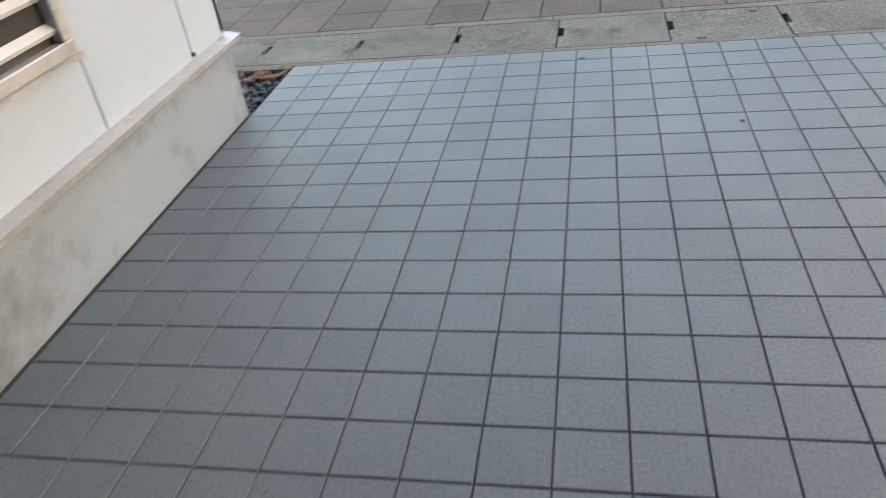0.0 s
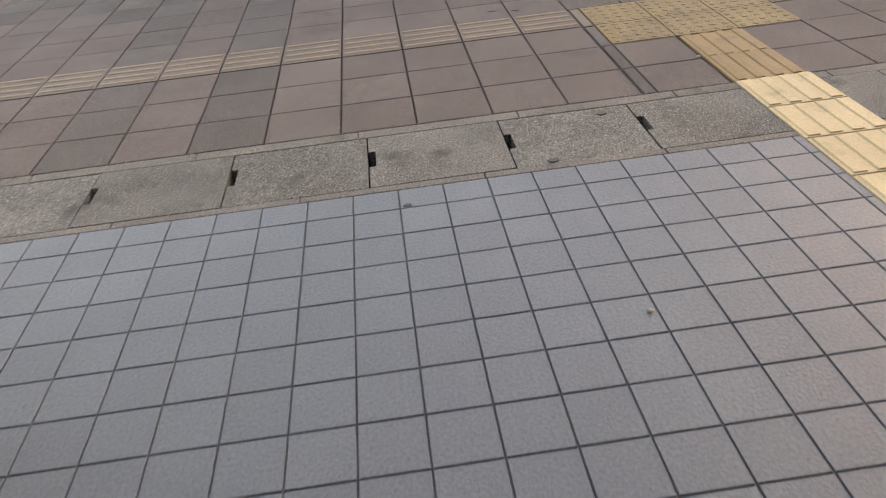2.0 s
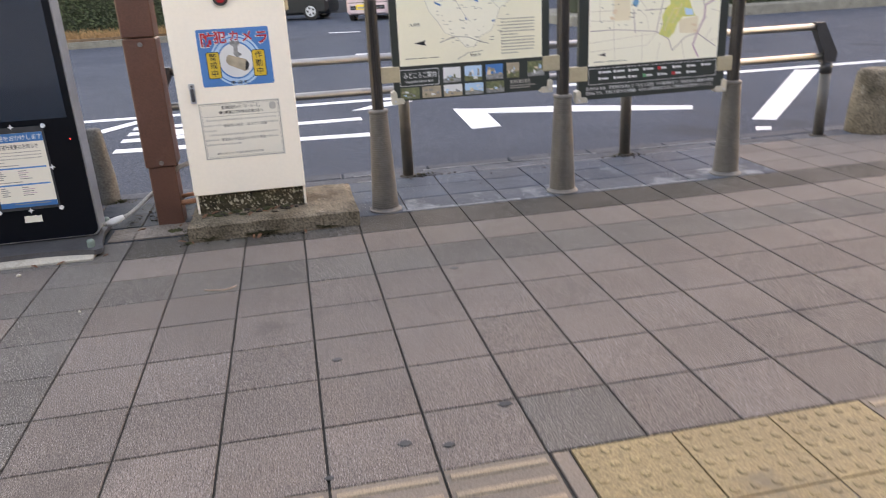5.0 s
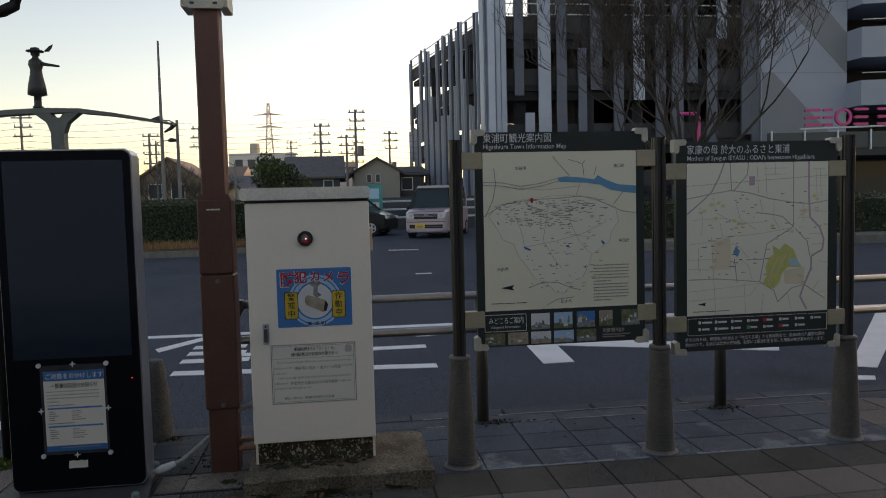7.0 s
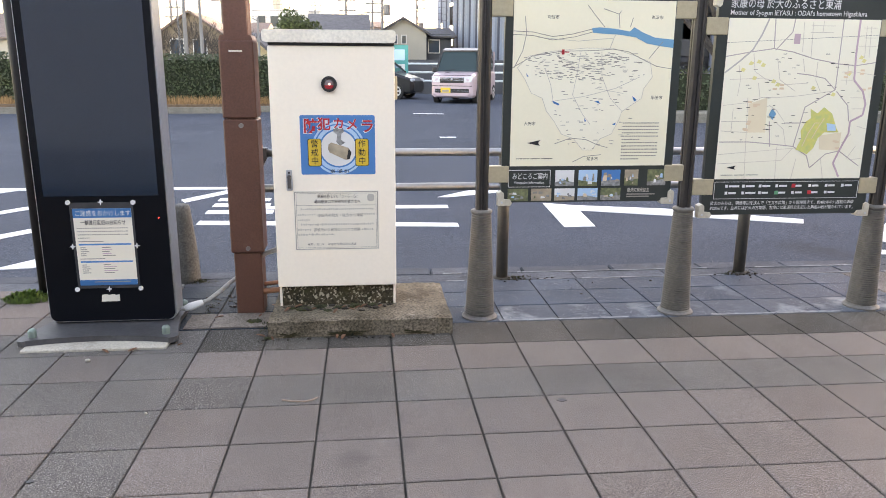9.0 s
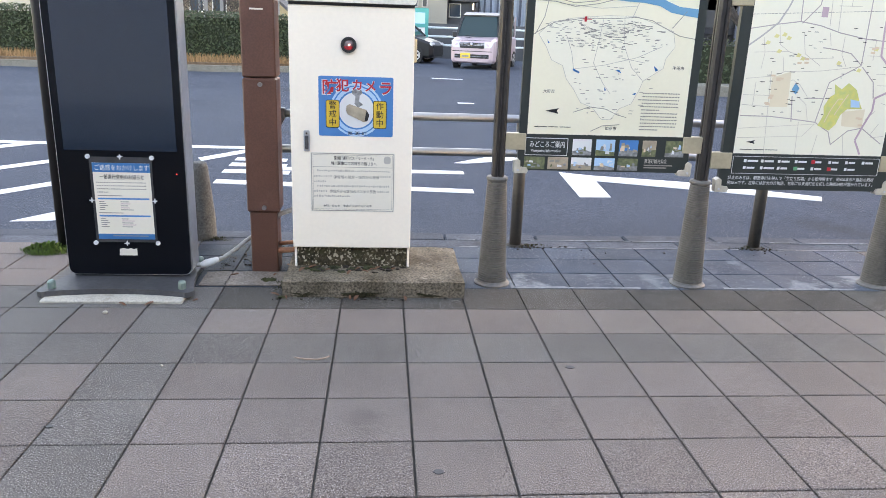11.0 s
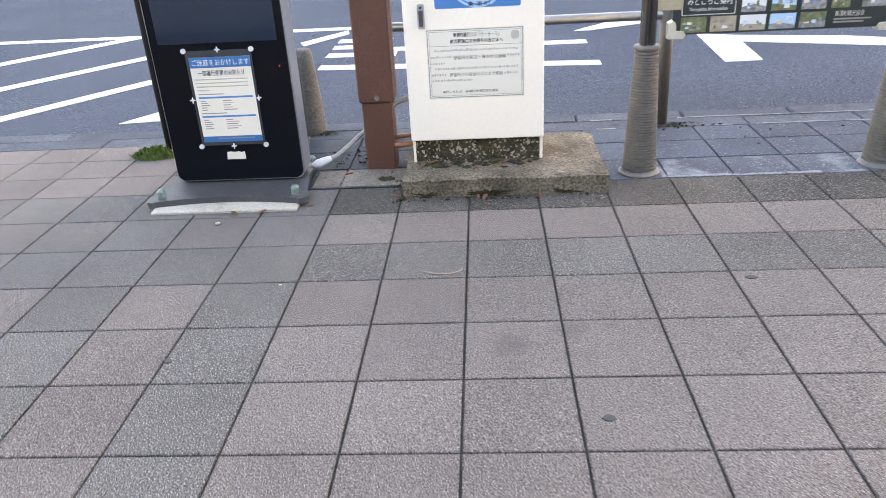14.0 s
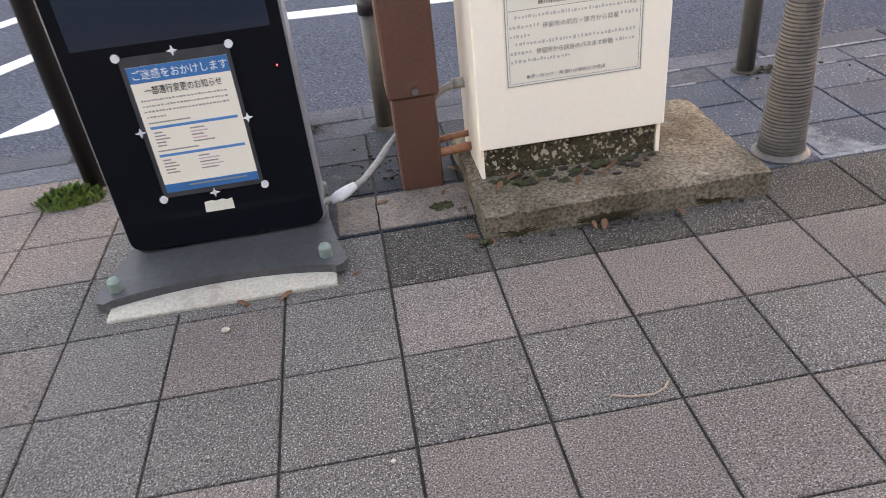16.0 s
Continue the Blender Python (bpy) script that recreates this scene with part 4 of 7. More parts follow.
# ---- sign posts ----
def sign_post():
    t = thing("sign_post", "dark bronze sign post in a ribbed grey tapering sleeve", "sign post", (0, 0, 0), group="posts of the map boards")
    prof = []
    for k in range(46):
        z = 0.012 * k
        r = 0.078 - 0.028 * (z / 0.56)
        prof += [(r, z), (r, z + 0.008), (r - 0.006, z + 0.0088), (r - 0.006, z + 0.0112)]
    part("sleeve", lathe(B(), [(0.094, -0.01), (0.094, 0.006), (0.082, 0.014)] + [q for q in prof if q[1] > 0.014], 24), RIBBED, t, "ribbed grey-brown sleeve")
    part("collar", lathe(B(), [(0.049, 0.552), (0.054, 0.556), (0.056, 0.566), (0.052, 0.574), (0.034, 0.576)], 24), RIBBED, t)
    star = []
    for k in range(4):
        a = math.pi / 2 * k
        for da, r in ((-0.56, 0.036), (-0.2, 0.031), (-0.16, 0.025), (0.16, 0.025), (0.2, 0.031), (0.56, 0.036)):
            star.append((r * math.cos(a + da), r * math.sin(a + da)))
    part("shaft", prism(B(), star, 0.57, 1.655), POSTBRONZE, t, "fluted dark bronze shaft")
    part("cap", prism(B(), [(p[0] * 1.04, p[1] * 1.04) for p in star], 1.655, 1.665), POSTBRONZE, t)
    return t


first = sign_post()
first.matrix_world = pose(0.808, 7.42, 0)
for x in (1.882, 2.962):
    copy_thing(first, pose(x, 7.42, 0))


# ---- map boards ----
def corner(t, x, z, sx, sz):
    part("corner_clamp", prism(B(), [(x - sx * 0.016, z + sz * 0.014), (x + sx * 0.046, z + sz * 0.014), (x + sx * 0.055, z), (x + sx * 0.046, z - sz * 0.016), (x + sx * 0.014, z - sz * 0.018), (x + sx * 0.012, z - sz * 0.05), (x, z - sz * 0.06), (x - sx * 0.018, z - sz * 0.05)], -0.012, 0.034, "y"), CORNER, t, "cream corner clamp")
    part("clamp_bolt", disc_y(B(), x + sx * 0.002, z - sz * 0.002, 0.006, -0.015, -0.011, 10), SILVER, t)


def map_board(name, label, sheet, x0, x1, z0, z1, mx0, mx1, mz0, mz1, post_l, post_r):
    t = thing(name, label, "map board", (0, 7.398, 0), group="map boards on the square")
    part("board", prism(B(), rounded(x0, x1, z0, z1, 0.006, 2), 0.0, 0.028, "y"), BOARD, t, "dark green board")
    part("map_sheet", box(B(), mx0, mx1, -0.002, 0.001, mz0, mz1), sheet, t, "cream printed map")
    for sx, x in ((1, x0), (-1, x1)):
        for sz, z in ((1, z1), (-1, z0)):
            corner(t, x, z, sx, sz)
    for zc in (mz1 - 0.04, mz0 - 0.04):
        part("bracket", box(B(), post_l + 0.028, mx0 - 0.004, -0.006, 0.04, zc - 0.042, zc + 0.042, 0.003), BEIGE, t, "beige bracket to the post")
        part("bracket", box(B(), mx1 + 0.004, post_r - 0.028, -0.006, 0.04, zc - 0.042, zc + 0.042, 0.003), BEIGE, t)
    return t


def at_map(board, u, v):
    """Sheet fractions (from its top left corner) to x, z."""
    mx0, mx1, mz0, mz1 = board
    return mx0 + (mx1 - mx0) * u, mz1 - (mz1 - mz0) * v


M1 = (0.943, 1.748, 0.797, 1.600)
b1 = map_board("town_map_board", "dark green board with a cream town map and photographs", MAPCREAM, 0.903, 1.792, 0.612, 1.700, *M1, 0.808, 1.882)
lettering(b1, "東浦町観光案内図", 0.945, 1.652, -0.002, 0.05, WHITE, 0.352)
lettering(b1, "Higashiura Town Information Map", 0.945, 1.617, -0.002, 0.034, WHITE, 0.43)
P1 = lambda *uv: [at_map(M1, u, v) for u, v in uv]
land = P1((0.03, 0.40), (0.10, 0.33), (0.25, 0.30), (0.45, 0.28), (0.62, 0.28), (0.75, 0.32), (0.86, 0.36), (0.88, 0.45), (0.83, 0.52), (0.82, 0.58), (0.76, 0.62), (0.70, 0.66), (0.68, 0.72), (0.64, 0.80), (0.57, 0.83), (0.52, 0.90), (0.46, 0.90), (0.40, 0.83), (0.32, 0.80), (0.27, 0.72), (0.22, 0.66), (0.19, 0.58), (0.12, 0.55), (0.08, 0.47))
part("land_area", prism(B(), land, -0.0028, -0.0018, "y"), MAPLIGHT, b1)
part("river", prism(B(), P1((0.48, 0.165), (0.53, 0.158), (0.62, 0.165), (0.72, 0.18), (0.745, 0.155), (0.80, 0.185), (0.88, 0.215), (1.0, 0.225), (1.0, 0.275), (0.92, 0.265), (0.83, 0.25), (0.76, 0.215), (0.66, 0.2), (0.55, 0.195), (0.49, 0.19)), -0.0032, -0.0018, "y"), RIVER, b1, "blue printed river")
bm = B()
for pts in (((0.0, 0.185), (0.12, 0.19), (0.24, 0.215), (0.36, 0.2), (0.48, 0.17)), ((0.0, 0.205), (0.12, 0.21), (0.24, 0.235), (0.38, 0.215), (0.49, 0.185)), ((0.56, 0.155), (0.50, 0.09), (0.45, 0.03)), ((0.655, 0.16), (0.645, 0.08), (0.55, 0.05)), ((0.645, 0.08), (0.66, 0.06)), ((0.72, 0.155), (0.735, 0.10)), ((0.07, 0.10), (0.08, 0.2), (0.06, 0.3), (0.01, 0.40)), ((0.0, 0.40), (0.12, 0.33), (0.3, 0.3), (0.5, 0.295), (0.62, 0.285), (0.72, 0.30), (0.8, 0.34), (0.9, 0.385), (1.0, 0.40)), ((0.28, 0.86), (0.38, 0.825), (0.48, 0.835), (0.56, 0.87), (0.62, 0.885)), ((0.40, 0.975), (0.47, 0.94), (0.58, 0.93)), ((0.93, 0.24), (0.85, 0.34))):
    ribbon(bm, P1(*pts), 0.003, -0.0034, -0.0018)
tagged(part("road_print", bm, INKGREY, b1), kind="stuff")
bm = B()
rng = random.Random(21)
for pts in (((0.15, 0.22), (0.4, 0.24), (0.62, 0.22)), ((0.2, 0.40), (0.24, 0.5), (0.26, 0.6)), ((0.42, 0.30), (0.40, 0.45), (0.38, 0.56), (0.45, 0.68), (0.50, 0.74)), ((0.55, 0.30), (0.56, 0.45), (0.62, 0.58), (0.70, 0.66)), ((0.25, 0.60), (0.45, 0.57), (0.65, 0.52), (0.8, 0.45)), ((0.63, 0.2), (0.60, 0.28)), ((0.52, 0.52), (0.70, 0.55))):
    ribbon(bm, P1(*pts), 0.0022, -0.0034, -0.0018)
ribbon(bm, land + land[:1], 0.0018, -0.0034, -0.0018)
tagged(part("lane_print", bm, INKPALE, b1), kind="stuff")
bm = B()
for _ in range(330):
    u, v = rng.gauss(0.42, 0.2), abs(rng.gauss(0, 0.14)) + 0.31
    if 0.06 < u < 0.84 and v < 0.5 - abs(u - 0.45) * 0.15:
        x, z = at_map(M1, u, v)
        w = rng.uniform(0.006, 0.028)
        box(bm, x, x + w, -0.0036, -0.0018, z, z + rng.uniform(0.002, 0.004))
for _ in range(70):
    u, v = rng.uniform(0.25, 0.75), rng.uniform(0.45, 0.9)
    if abs(u - 0.48) < 0.42 - 0.35 * (v - 0.45):
        x, z = at_map(M1, u, v)
        box(bm, x, x + rng.uniform(0.006, 0.024), -0.0036, -0.0018, z, z + rng.uniform(0.002, 0.004))
for k in range(12):
    z = at_map(M1, 0, 0.735 + 0.0205 * k)[1]
    x, xe = at_map(M1, 0.71, 0)[0], at_map(M1, 0.945 if k not in (5, 11) else 0.83, 0)[0]
    while x < xe - 0.006:
        w = rng.uniform(0.006, 0.014)
        box(bm, x, min(x + w, xe), -0.0034, -0.0018, z, z + 0.005)
        x += w + 0.0035
tagged(part("name_print", bm, INKGREY, b1, "tiny printed place names"), kind="stuff")
bm = B()
for pts in (((0.545, 0.595), (0.56, 0.615), (0.52, 0.6)), ((0.76, 0.565), (0.79, 0.59), (0.775, 0.6), (0.765, 0.58)), ((0.255, 0.595), (0.30, 0.615), (0.295, 0.625), (0.26, 0.61)), ((0.46, 0.70), (0.475, 0.72), (0.465, 0.725)), ((0.64, 0.74), (0.665, 0.73), (0.66, 0.745)), ((0.085, 0.43), (0.10, 0.45), (0.09, 0.452))):
    prism(bm, P1(*pts), -0.0036, -0.0018, "y")
tagged(part("pond_print", bm, NAVYP, b1), kind="stuff")
bm = B()
x, z = at_map(M1, 0.31, 0.305)
box(bm, x - 0.006, x + 0.006, -0.0038, -0.0018, z - 0.012, z + 0.012)
box(bm, x - 0.014, x + 0.03, -0.0038, -0.0018, z - 0.002, z + 0.002)
part("here_mark", bm, RED, b1, "red you-are-here mark")
bm = B()
x, z = at_map(M1, 0.16, 0.855)
prism(bm, [(x - 0.045, z), (x + 0.022, z + 0.014), (x + 0.012, z), (x + 0.022, z - 0.014)], -0.0036, -0.0018, "y")
for u0, u1 in ((0.04, 0.12), (0.13, 0.19), (0.2, 0.27)):
    xa, zz = at_map(M1, u0, 0.955)
    box(bm, xa, at_map(M1, u1, 0)[0], -0.0034, -0.0018, zz, zz + 0.003)
tagged(part("north_arrow", bm, INK, b1), kind="stuff")
for word, u, v in (("刈谷市", 0.205, 0.11), ("高浜市", 0.85, 0.105), ("大府市", 0.08, 0.745), ("半田市", 0.88, 0.585), ("知多市", 0.49, 0.965)):
    lettering(b1, word, *at_map(M1, u, v), -0.002, 0.02, INK, 0.058)
part("caption_box", prism(B(), rounded(0.937, 1.155, 0.690, 0.778, 0.002, 1), -0.0016, 0.0005, "y"), WHITE, b1)
part("caption_field", prism(B(), rounded(0.940, 1.152, 0.693, 0.775, 0.002, 1), -0.0022, 0.0005, "y"), BOARD, b1)
lettering(b1, "みどころご案内", 0.957, 0.733, -0.0026, 0.036, WHITE, 0.18)
lettering(b1, "Viewpoint Information", 0.967, 0.707, -0.0026, 0.02, WHITE, 0.155)
TONES = (TANP, OLIVEP, GREYP, WHITE, INKGREY, SKYP, ORANGEP)
rng = random.Random(55)
SHOTS = [(1.180 + 0.121 * k, 0.098 if k != 3 else 0.072, 0.694, 0.776, m_) for k, m_ in enumerate((WHITE, SKYP, BLUEP, TANP, OLIVEP))]
SHOTS += [(0.937 + 0.121 * k, 0.105, 0.620, 0.682, m_) for k, m_ in enumerate((OLIVEP, TANP, WHITE, SKYP, OLIVEP))]
for x0, w, za, zb, m_ in SHOTS:
    ph = part("photograph", box(B(), x0, x0 + w, -0.0015, 0.0005, za, zb), m_, b1)
    h = zb - za
    part("photo_ground", prism(B(), [(x0, za), (x0 + w, za), (x0 + w, za + h * rng.uniform(0.2, 0.45)), (x0 + w * 0.5, za + h * rng.uniform(0.25, 0.4)), (x0, za + h * rng.uniform(0.2, 0.5))], -0.0022, -0.0012, "y"), rng.choice((TANP, OLIVEP, GREYP)), ph)
    for q in range(7):
        u, v, a, c = rng.uniform(0.03, 0.75), rng.uniform(0.1, 0.6), rng.uniform(0.08, 0.24), rng.uniform(0.06, 0.28)
        xa, xb, zc, zd = x0 + w * u, x0 + w * (u + a), za + h * v, za + h * (v + c)
        part("photo_detail", prism(B(), [(xa, zc), (xb, zc + h * rng.uniform(-0.05, 0.05)), (xb - w * 0.03 * rng.random(), zd), (xa + w * 0.05 * rng.random(), zd + h * rng.uniform(-0.06, 0.1))], -0.0026 - 0.0001 * q, -0.0012, "y"), rng.choice(TONES), ph)
lettering(b1, "東浦町観光協会", 1.56, 0.662, -0.002, 0.024, INKPALE, 0.118)
bm = B()
for k in range(2):
    box(bm, 1.56, 1.71 - 0.03 * k, -0.0015, 0.0005, 0.646 - 0.012 * k, 0.652 - 0.012 * k)
tagged(part("caption_print", bm, INKGREY, b1), kind="stuff")

M2 = (2.026, 2.830, 0.722, 1.526)
b2 = map_board("district_map_board", "dark green board with a cream district map showing a yellow park", MAPLIGHT, 1.968, 2.885, 0.533, 1.637, *M2, 1.882, 2.962)
lettering(b2, "家康の母 於大のふるさと東浦", 2.027, 1.577, -0.002, 0.052, WHITE, 0.575)
lettering(b2, "Mother of Syogun IEYASU : ODAI's hometown Higashiura", 2.027, 1.541, -0.002, 0.034, WHITE, 0.72)
P2 = lambda *uv: [at_map(M2, u, v) for u, v in uv]
bm = B()
for pts in (((-0.0, 0.23), (0.17, 0.2), (0.31, 0.18), (0.44, 0.2), (0.58, 0.24), (0.75, 0.27), (0.87, 0.28), (1.0, 0.26)),
            ((0.75, 0.0), (0.75, 0.16), (0.75, 0.26), (0.75, 0.43), (0.56, 0.54), (0.54, 0.64), (0.51, 0.79), (0.61, 0.85), (0.64, 0.93), (0.74, 0.84), (0.83, 0.82), (0.98, 0.92)),
            ((0.76, 0.44), (0.85, 0.53), (0.87, 0.63)),
            ((0.43, 0.0), (0.42, 0.08), (0.32, 0.19)),
            ((0.3, 0.0), (0.31, 0.18)),
            ((0.01, 0.76), (0.2, 0.76), (0.32, 0.77), (0.51, 0.79)),
            ((0.48, 0.33), (0.57, 0.34), (0.67, 0.36), (0.75, 0.43)),
            ((0.43, 0.64), (0.54, 0.64)),
            ((0.33, 0.63), (0.35, 0.79)),):
    ribbon(bm, P2(*pts), 0.0048, -0.0028, -0.0018)
tagged(part("road_print", bm, ROADP, b2), kind="stuff")
bm = B()
for pts in (((0.01, 0.53), (0.19, 0.51), (0.26, 0.48), (0.36, 0.48), (0.5, 0.47), (0.73, 0.44)),
            ((0.01, 0.63), (0.19, 0.63)),
            ((0.01, 0.69), (0.19, 0.7)),
            ((0.01, 0.9), (0.44, 0.88), (0.51, 0.8)),
            ((0.01, 0.84), (0.53, 0.8)),
            ((0.17, 0.48), (0.2, 1.0)),
            ((0.08, 0.55), (0.08, 0.69)),
            ((0.4, 0.79), (0.41, 1.0)),
            ((0.23, 0.39), (0.25, 0.48)),
            ((0.09, 0.28), (0.11, 0.37), (0.1, 0.47)),
            ((0.04, 0.37), (0.26, 0.36), (0.4, 0.4), (0.56, 0.39)),
            ((0.34, 0.24), (0.37, 0.37), (0.48, 0.44)),
            ((0.55, 0.02), (0.56, 0.23)),
            ((0.49, 0.02), (0.5, 0.2)),
            ((0.54, 0.04), (0.7, 0.04)),
            ((0.54, 0.08), (0.69, 0.08)),
            ((0.62, 0.01), (0.62, 0.08)),
            ((0.89, 0.05), (0.98, 0.05)),
            ((0.9, 0.11), (0.98, 0.11)),
            ((0.91, 0.04), (0.92, 0.23)),
            ((0.94, 0.04), (0.95, 0.23)),
            ((0.87, 0.16), (0.99, 0.16)),
            ((0.78, 0.32), (0.86, 0.32)),
            ((0.78, 0.37), (0.87, 0.37)),
            ((0.82, 0.28), (0.82, 0.4)),
            ((0.88, 0.32), (1.01, 0.34)),
            ((0.86, 0.48), (0.94, 0.48)),
            ((0.88, 0.55), (0.97, 0.55)),
            ((0.9, 0.71), (0.84, 0.77)),
            ((0.93, 0.66), (1.0, 0.68)),
            ((0.94, 0.79), (0.89, 0.87)),
            ((0.71, 0.87), (0.74, 1.0)),
            ((0.54, 0.87), (0.52, 1.0)),
            ((0.38, 0.64), (0.43, 0.68), (0.46, 0.79)),
            ((0.28, 0.55), (0.32, 0.53), (0.37, 0.56), (0.43, 0.63)),
            ((0.51, 0.24), (0.53, 0.32)),
            ((0.61, 0.26), (0.61, 0.37), (0.65, 0.44)),
            ((0.18, 0.21), (0.2, 0.32), (0.28, 0.37)),
            ((0.9, 0.88), (0.99, 0.87)),):
    ribbon(bm, P2(*pts), 0.0026, -0.0025, -0.0018)
tagged(part("lane_print", bm, LANEP, b2, "faint pinkish lanes"), kind="stuff")
rng = random.Random(5)
bm = B()
for k in range(44):
    (xa, za), (xb, zb) = P2((k / 44, 0.147 - 0.055 * k / 44), ((k + 0.75) / 44, 0.147 - 0.055 * (k + 0.75) / 44))
    ribbon(bm, [(xa, za), (xb, zb)], 0.0022, -0.0030, -0.0018)
tagged(part("railway_print", bm, INKGREY, b2, "dashed railway line"), kind="stuff")
bm = B()
ribbon(bm, P2((0.26, 0.0), (0.22, 0.1), (0.17, 0.19), (0.09, 0.26), (0.0, 0.33)), 0.008, -0.003, -0.0018)
part("stream", bm, INKPALE, b2, "grey printed stream")
bm = B()
ribbon(bm, P2((0.86, 0.0), (0.86, 0.21), (0.87, 0.37), (0.94, 0.44), (0.97, 0.52), (0.96, 0.59), (0.88, 0.63), (0.88, 0.71), (0.83, 0.82), (0.8, 0.9), (0.85, 0.99)), 0.010, -0.0032, -0.0018)
tagged(part("pink_path", bm, PINKP, b2, "pink printed walking path"), kind="stuff")
part("ground_field", prism(B(), P2((0.18, 0.52), (0.3, 0.48), (0.31, 0.7), (0.19, 0.7)), -0.0026, -0.0018, "y"), PEACHP, b2)
part("ground_field", prism(B(), P2((0.68, 0.72), (0.83, 0.7), (0.83, 0.82), (0.69, 0.81)), -0.0026, -0.0018, "y"), PEACHP, b2)
part("park_area", prism(B(), P2((0.6, 0.55), (0.65, 0.58), (0.69, 0.54), (0.75, 0.58), (0.79, 0.67), (0.81, 0.7), (0.71, 0.7), (0.67, 0.74), (0.65, 0.8), (0.61, 0.84), (0.53, 0.81), (0.56, 0.74), (0.55, 0.69), (0.58, 0.63), (0.61, 0.61)), -0.0034, -0.0018, "y"), PARKP, b2, "yellow printed park")
bm = B()
ribbon(bm, P2((0.57, 0.79), (0.6, 0.71), (0.64, 0.64), (0.67, 0.64)), 0.004, -0.0039, -0.003)
ribbon(bm, P2((0.63, 0.74), (0.66, 0.68), (0.7, 0.61)), 0.004, -0.0039, -0.003)
tagged(part("park_path", bm, ORANGEP, b2), kind="stuff")
part("park_pond", prism(B(), P2((0.72, 0.64), (0.78, 0.65), (0.79, 0.69), (0.73, 0.69)), -0.004, -0.003, "y"), SKYP, b2)
part("pond", prism(B(), P2((0.34, 0.55), (0.37, 0.58), (0.35, 0.62), (0.32, 0.59)), -0.0034, -0.0018, "y"), RIVER, b2)
bm = B()
for u, v, n in ((0.215, 0.51, 4), (0.19, 0.66, 4), (0.785, 0.78, 3), (0.36, 0.4, 3), (0.84, 0.34, 3), (0.93, 0.31, 2), (0.97, 0.40, 2)):
    for _ in range(n):
        (xa, za), = P2((u + rng.uniform(-0.03, 0.03), v + rng.uniform(-0.03, 0.03)))
        box(bm, xa - 0.011, xa + 0.011, -0.0028 - rng.uniform(0, 0.0012), -0.0018, za - 0.005, za + 0.005)
tagged(part("ground_print", bm, ORANGEP, b2), kind="stuff")
bm = B()
for u, v in ((0.17, 0.27), (0.22, 0.26), (0.25, 0.28), (0.12, 0.31), (0.2, 0.36), (0.33, 0.38), (0.36, 0.40), (0.6, 0.42), (0.74, 0.46), (0.9, 0.23), (0.92, 0.25), (0.83, 0.33)):
    (xa, za), = P2((u, v))
    prism(bm, [(xa - 0.014, za - 0.006), (xa + 0.006, za - 0.010), (xa + 0.014, za + 0.004), (xa - 0.004, za + 0.011)], -0.0027, -0.0018, "y")
tagged(part("school_print", bm, SCHOOLP, b2), kind="stuff")
bm = B()
(xa, za), (xb, zb) = P2((0.435, 0.15), (0.475, 0.09))
box(bm, xa, xb, -0.0033, -0.0018, za, zb)
part("station_mark", bm, PINKP, b2)
bm = B()
for _ in range(64):
    u, v = rng.uniform(0.05, 0.92), rng.choice((rng.uniform(0.2, 0.45), rng.uniform(0.45, 0.75)))
    if 0.56 < u < 0.82 and v > 0.55:
        continue
    x, z = at_map(M2, u, v)
    w = rng.uniform(0.008, 0.026)
    box(bm, x, min(x + w, M2[1] - 0.004), -0.0036, -0.0018, z, z + rng.uniform(0.002, 0.0035))
x, z = at_map(M2, 0.11, 0.925)
prism(bm, [(x - 0.03, z), (x + 0.018, z + 0.01), (x + 0.01, z), (x + 0.018, z - 0.01)], -0.0034, -0.0018, "y")
for u0, u1 in ((0.04, 0.12), (0.13, 0.2), (0.21, 0.29)):
    xa, zz = at_map(M2, u0, 0.975)
    box(bm, xa, at_map(M2, u1, 0)[0], -0.0034, -0.0018, zz, zz + 0.003)
tagged(part("name_print", bm, INK, b2), kind="stuff")
bm = B()
x0, x1, z0, z1 = 2.03, 2.83, 0.617, 0.708
for q in ((x0, x1, z0, z0 + 0.002), (x0, x1, z1 - 0.002, z1), (x0, x0 + 0.002, z0, z1), (x1 - 0.002, x1, z0, z1)):
    box(bm, q[0], q[1], -0.0014, 0.0005, q[2], q[3])
for row in range(2):
    for k in range(8 if row == 0 else 7):
        x = 2.09 + 0.092 * k
        z = 0.677 - 0.036 * row
        box(bm, x, x + 0.014, -0.0014, 0.0005, z, z + 0.015)
        box(bm, x + 0.02, x + 0.02 + rng.uniform(0.03, 0.06), -0.0014, 0.0005, z + 0.002, z + 0.012)
tagged(part("legend", bm, WHITE, b2, "white printed legend"), kind="stuff")
for k, m_ in ((4, RED), (11, GREENP), (13, RED)):
    x, z = 2.09 + 0.092 * (k % 8), 0.677 - 0.036 * (k // 8)
    part("legend_mark", box(B(), x - 0.002, x + 0.018, -0.0022, 0.0, z - 0.002, z + 0.017), m_, b2)
lettering(b2, "於大のみちは、明徳寺川を挟んで「生立ち広場」から乾坤院まで、約400本の八重桜の両岸", 2.015, 0.587, -0.002, 0.022, WHITE, 0.80)
lettering(b2, "約2Kmです。左岸には於大の方物語、右岸には東浦町史を記した陶板64枚が置かれています。", 2.015, 0.561, -0.002, 0.022, WHITE, 0.80)


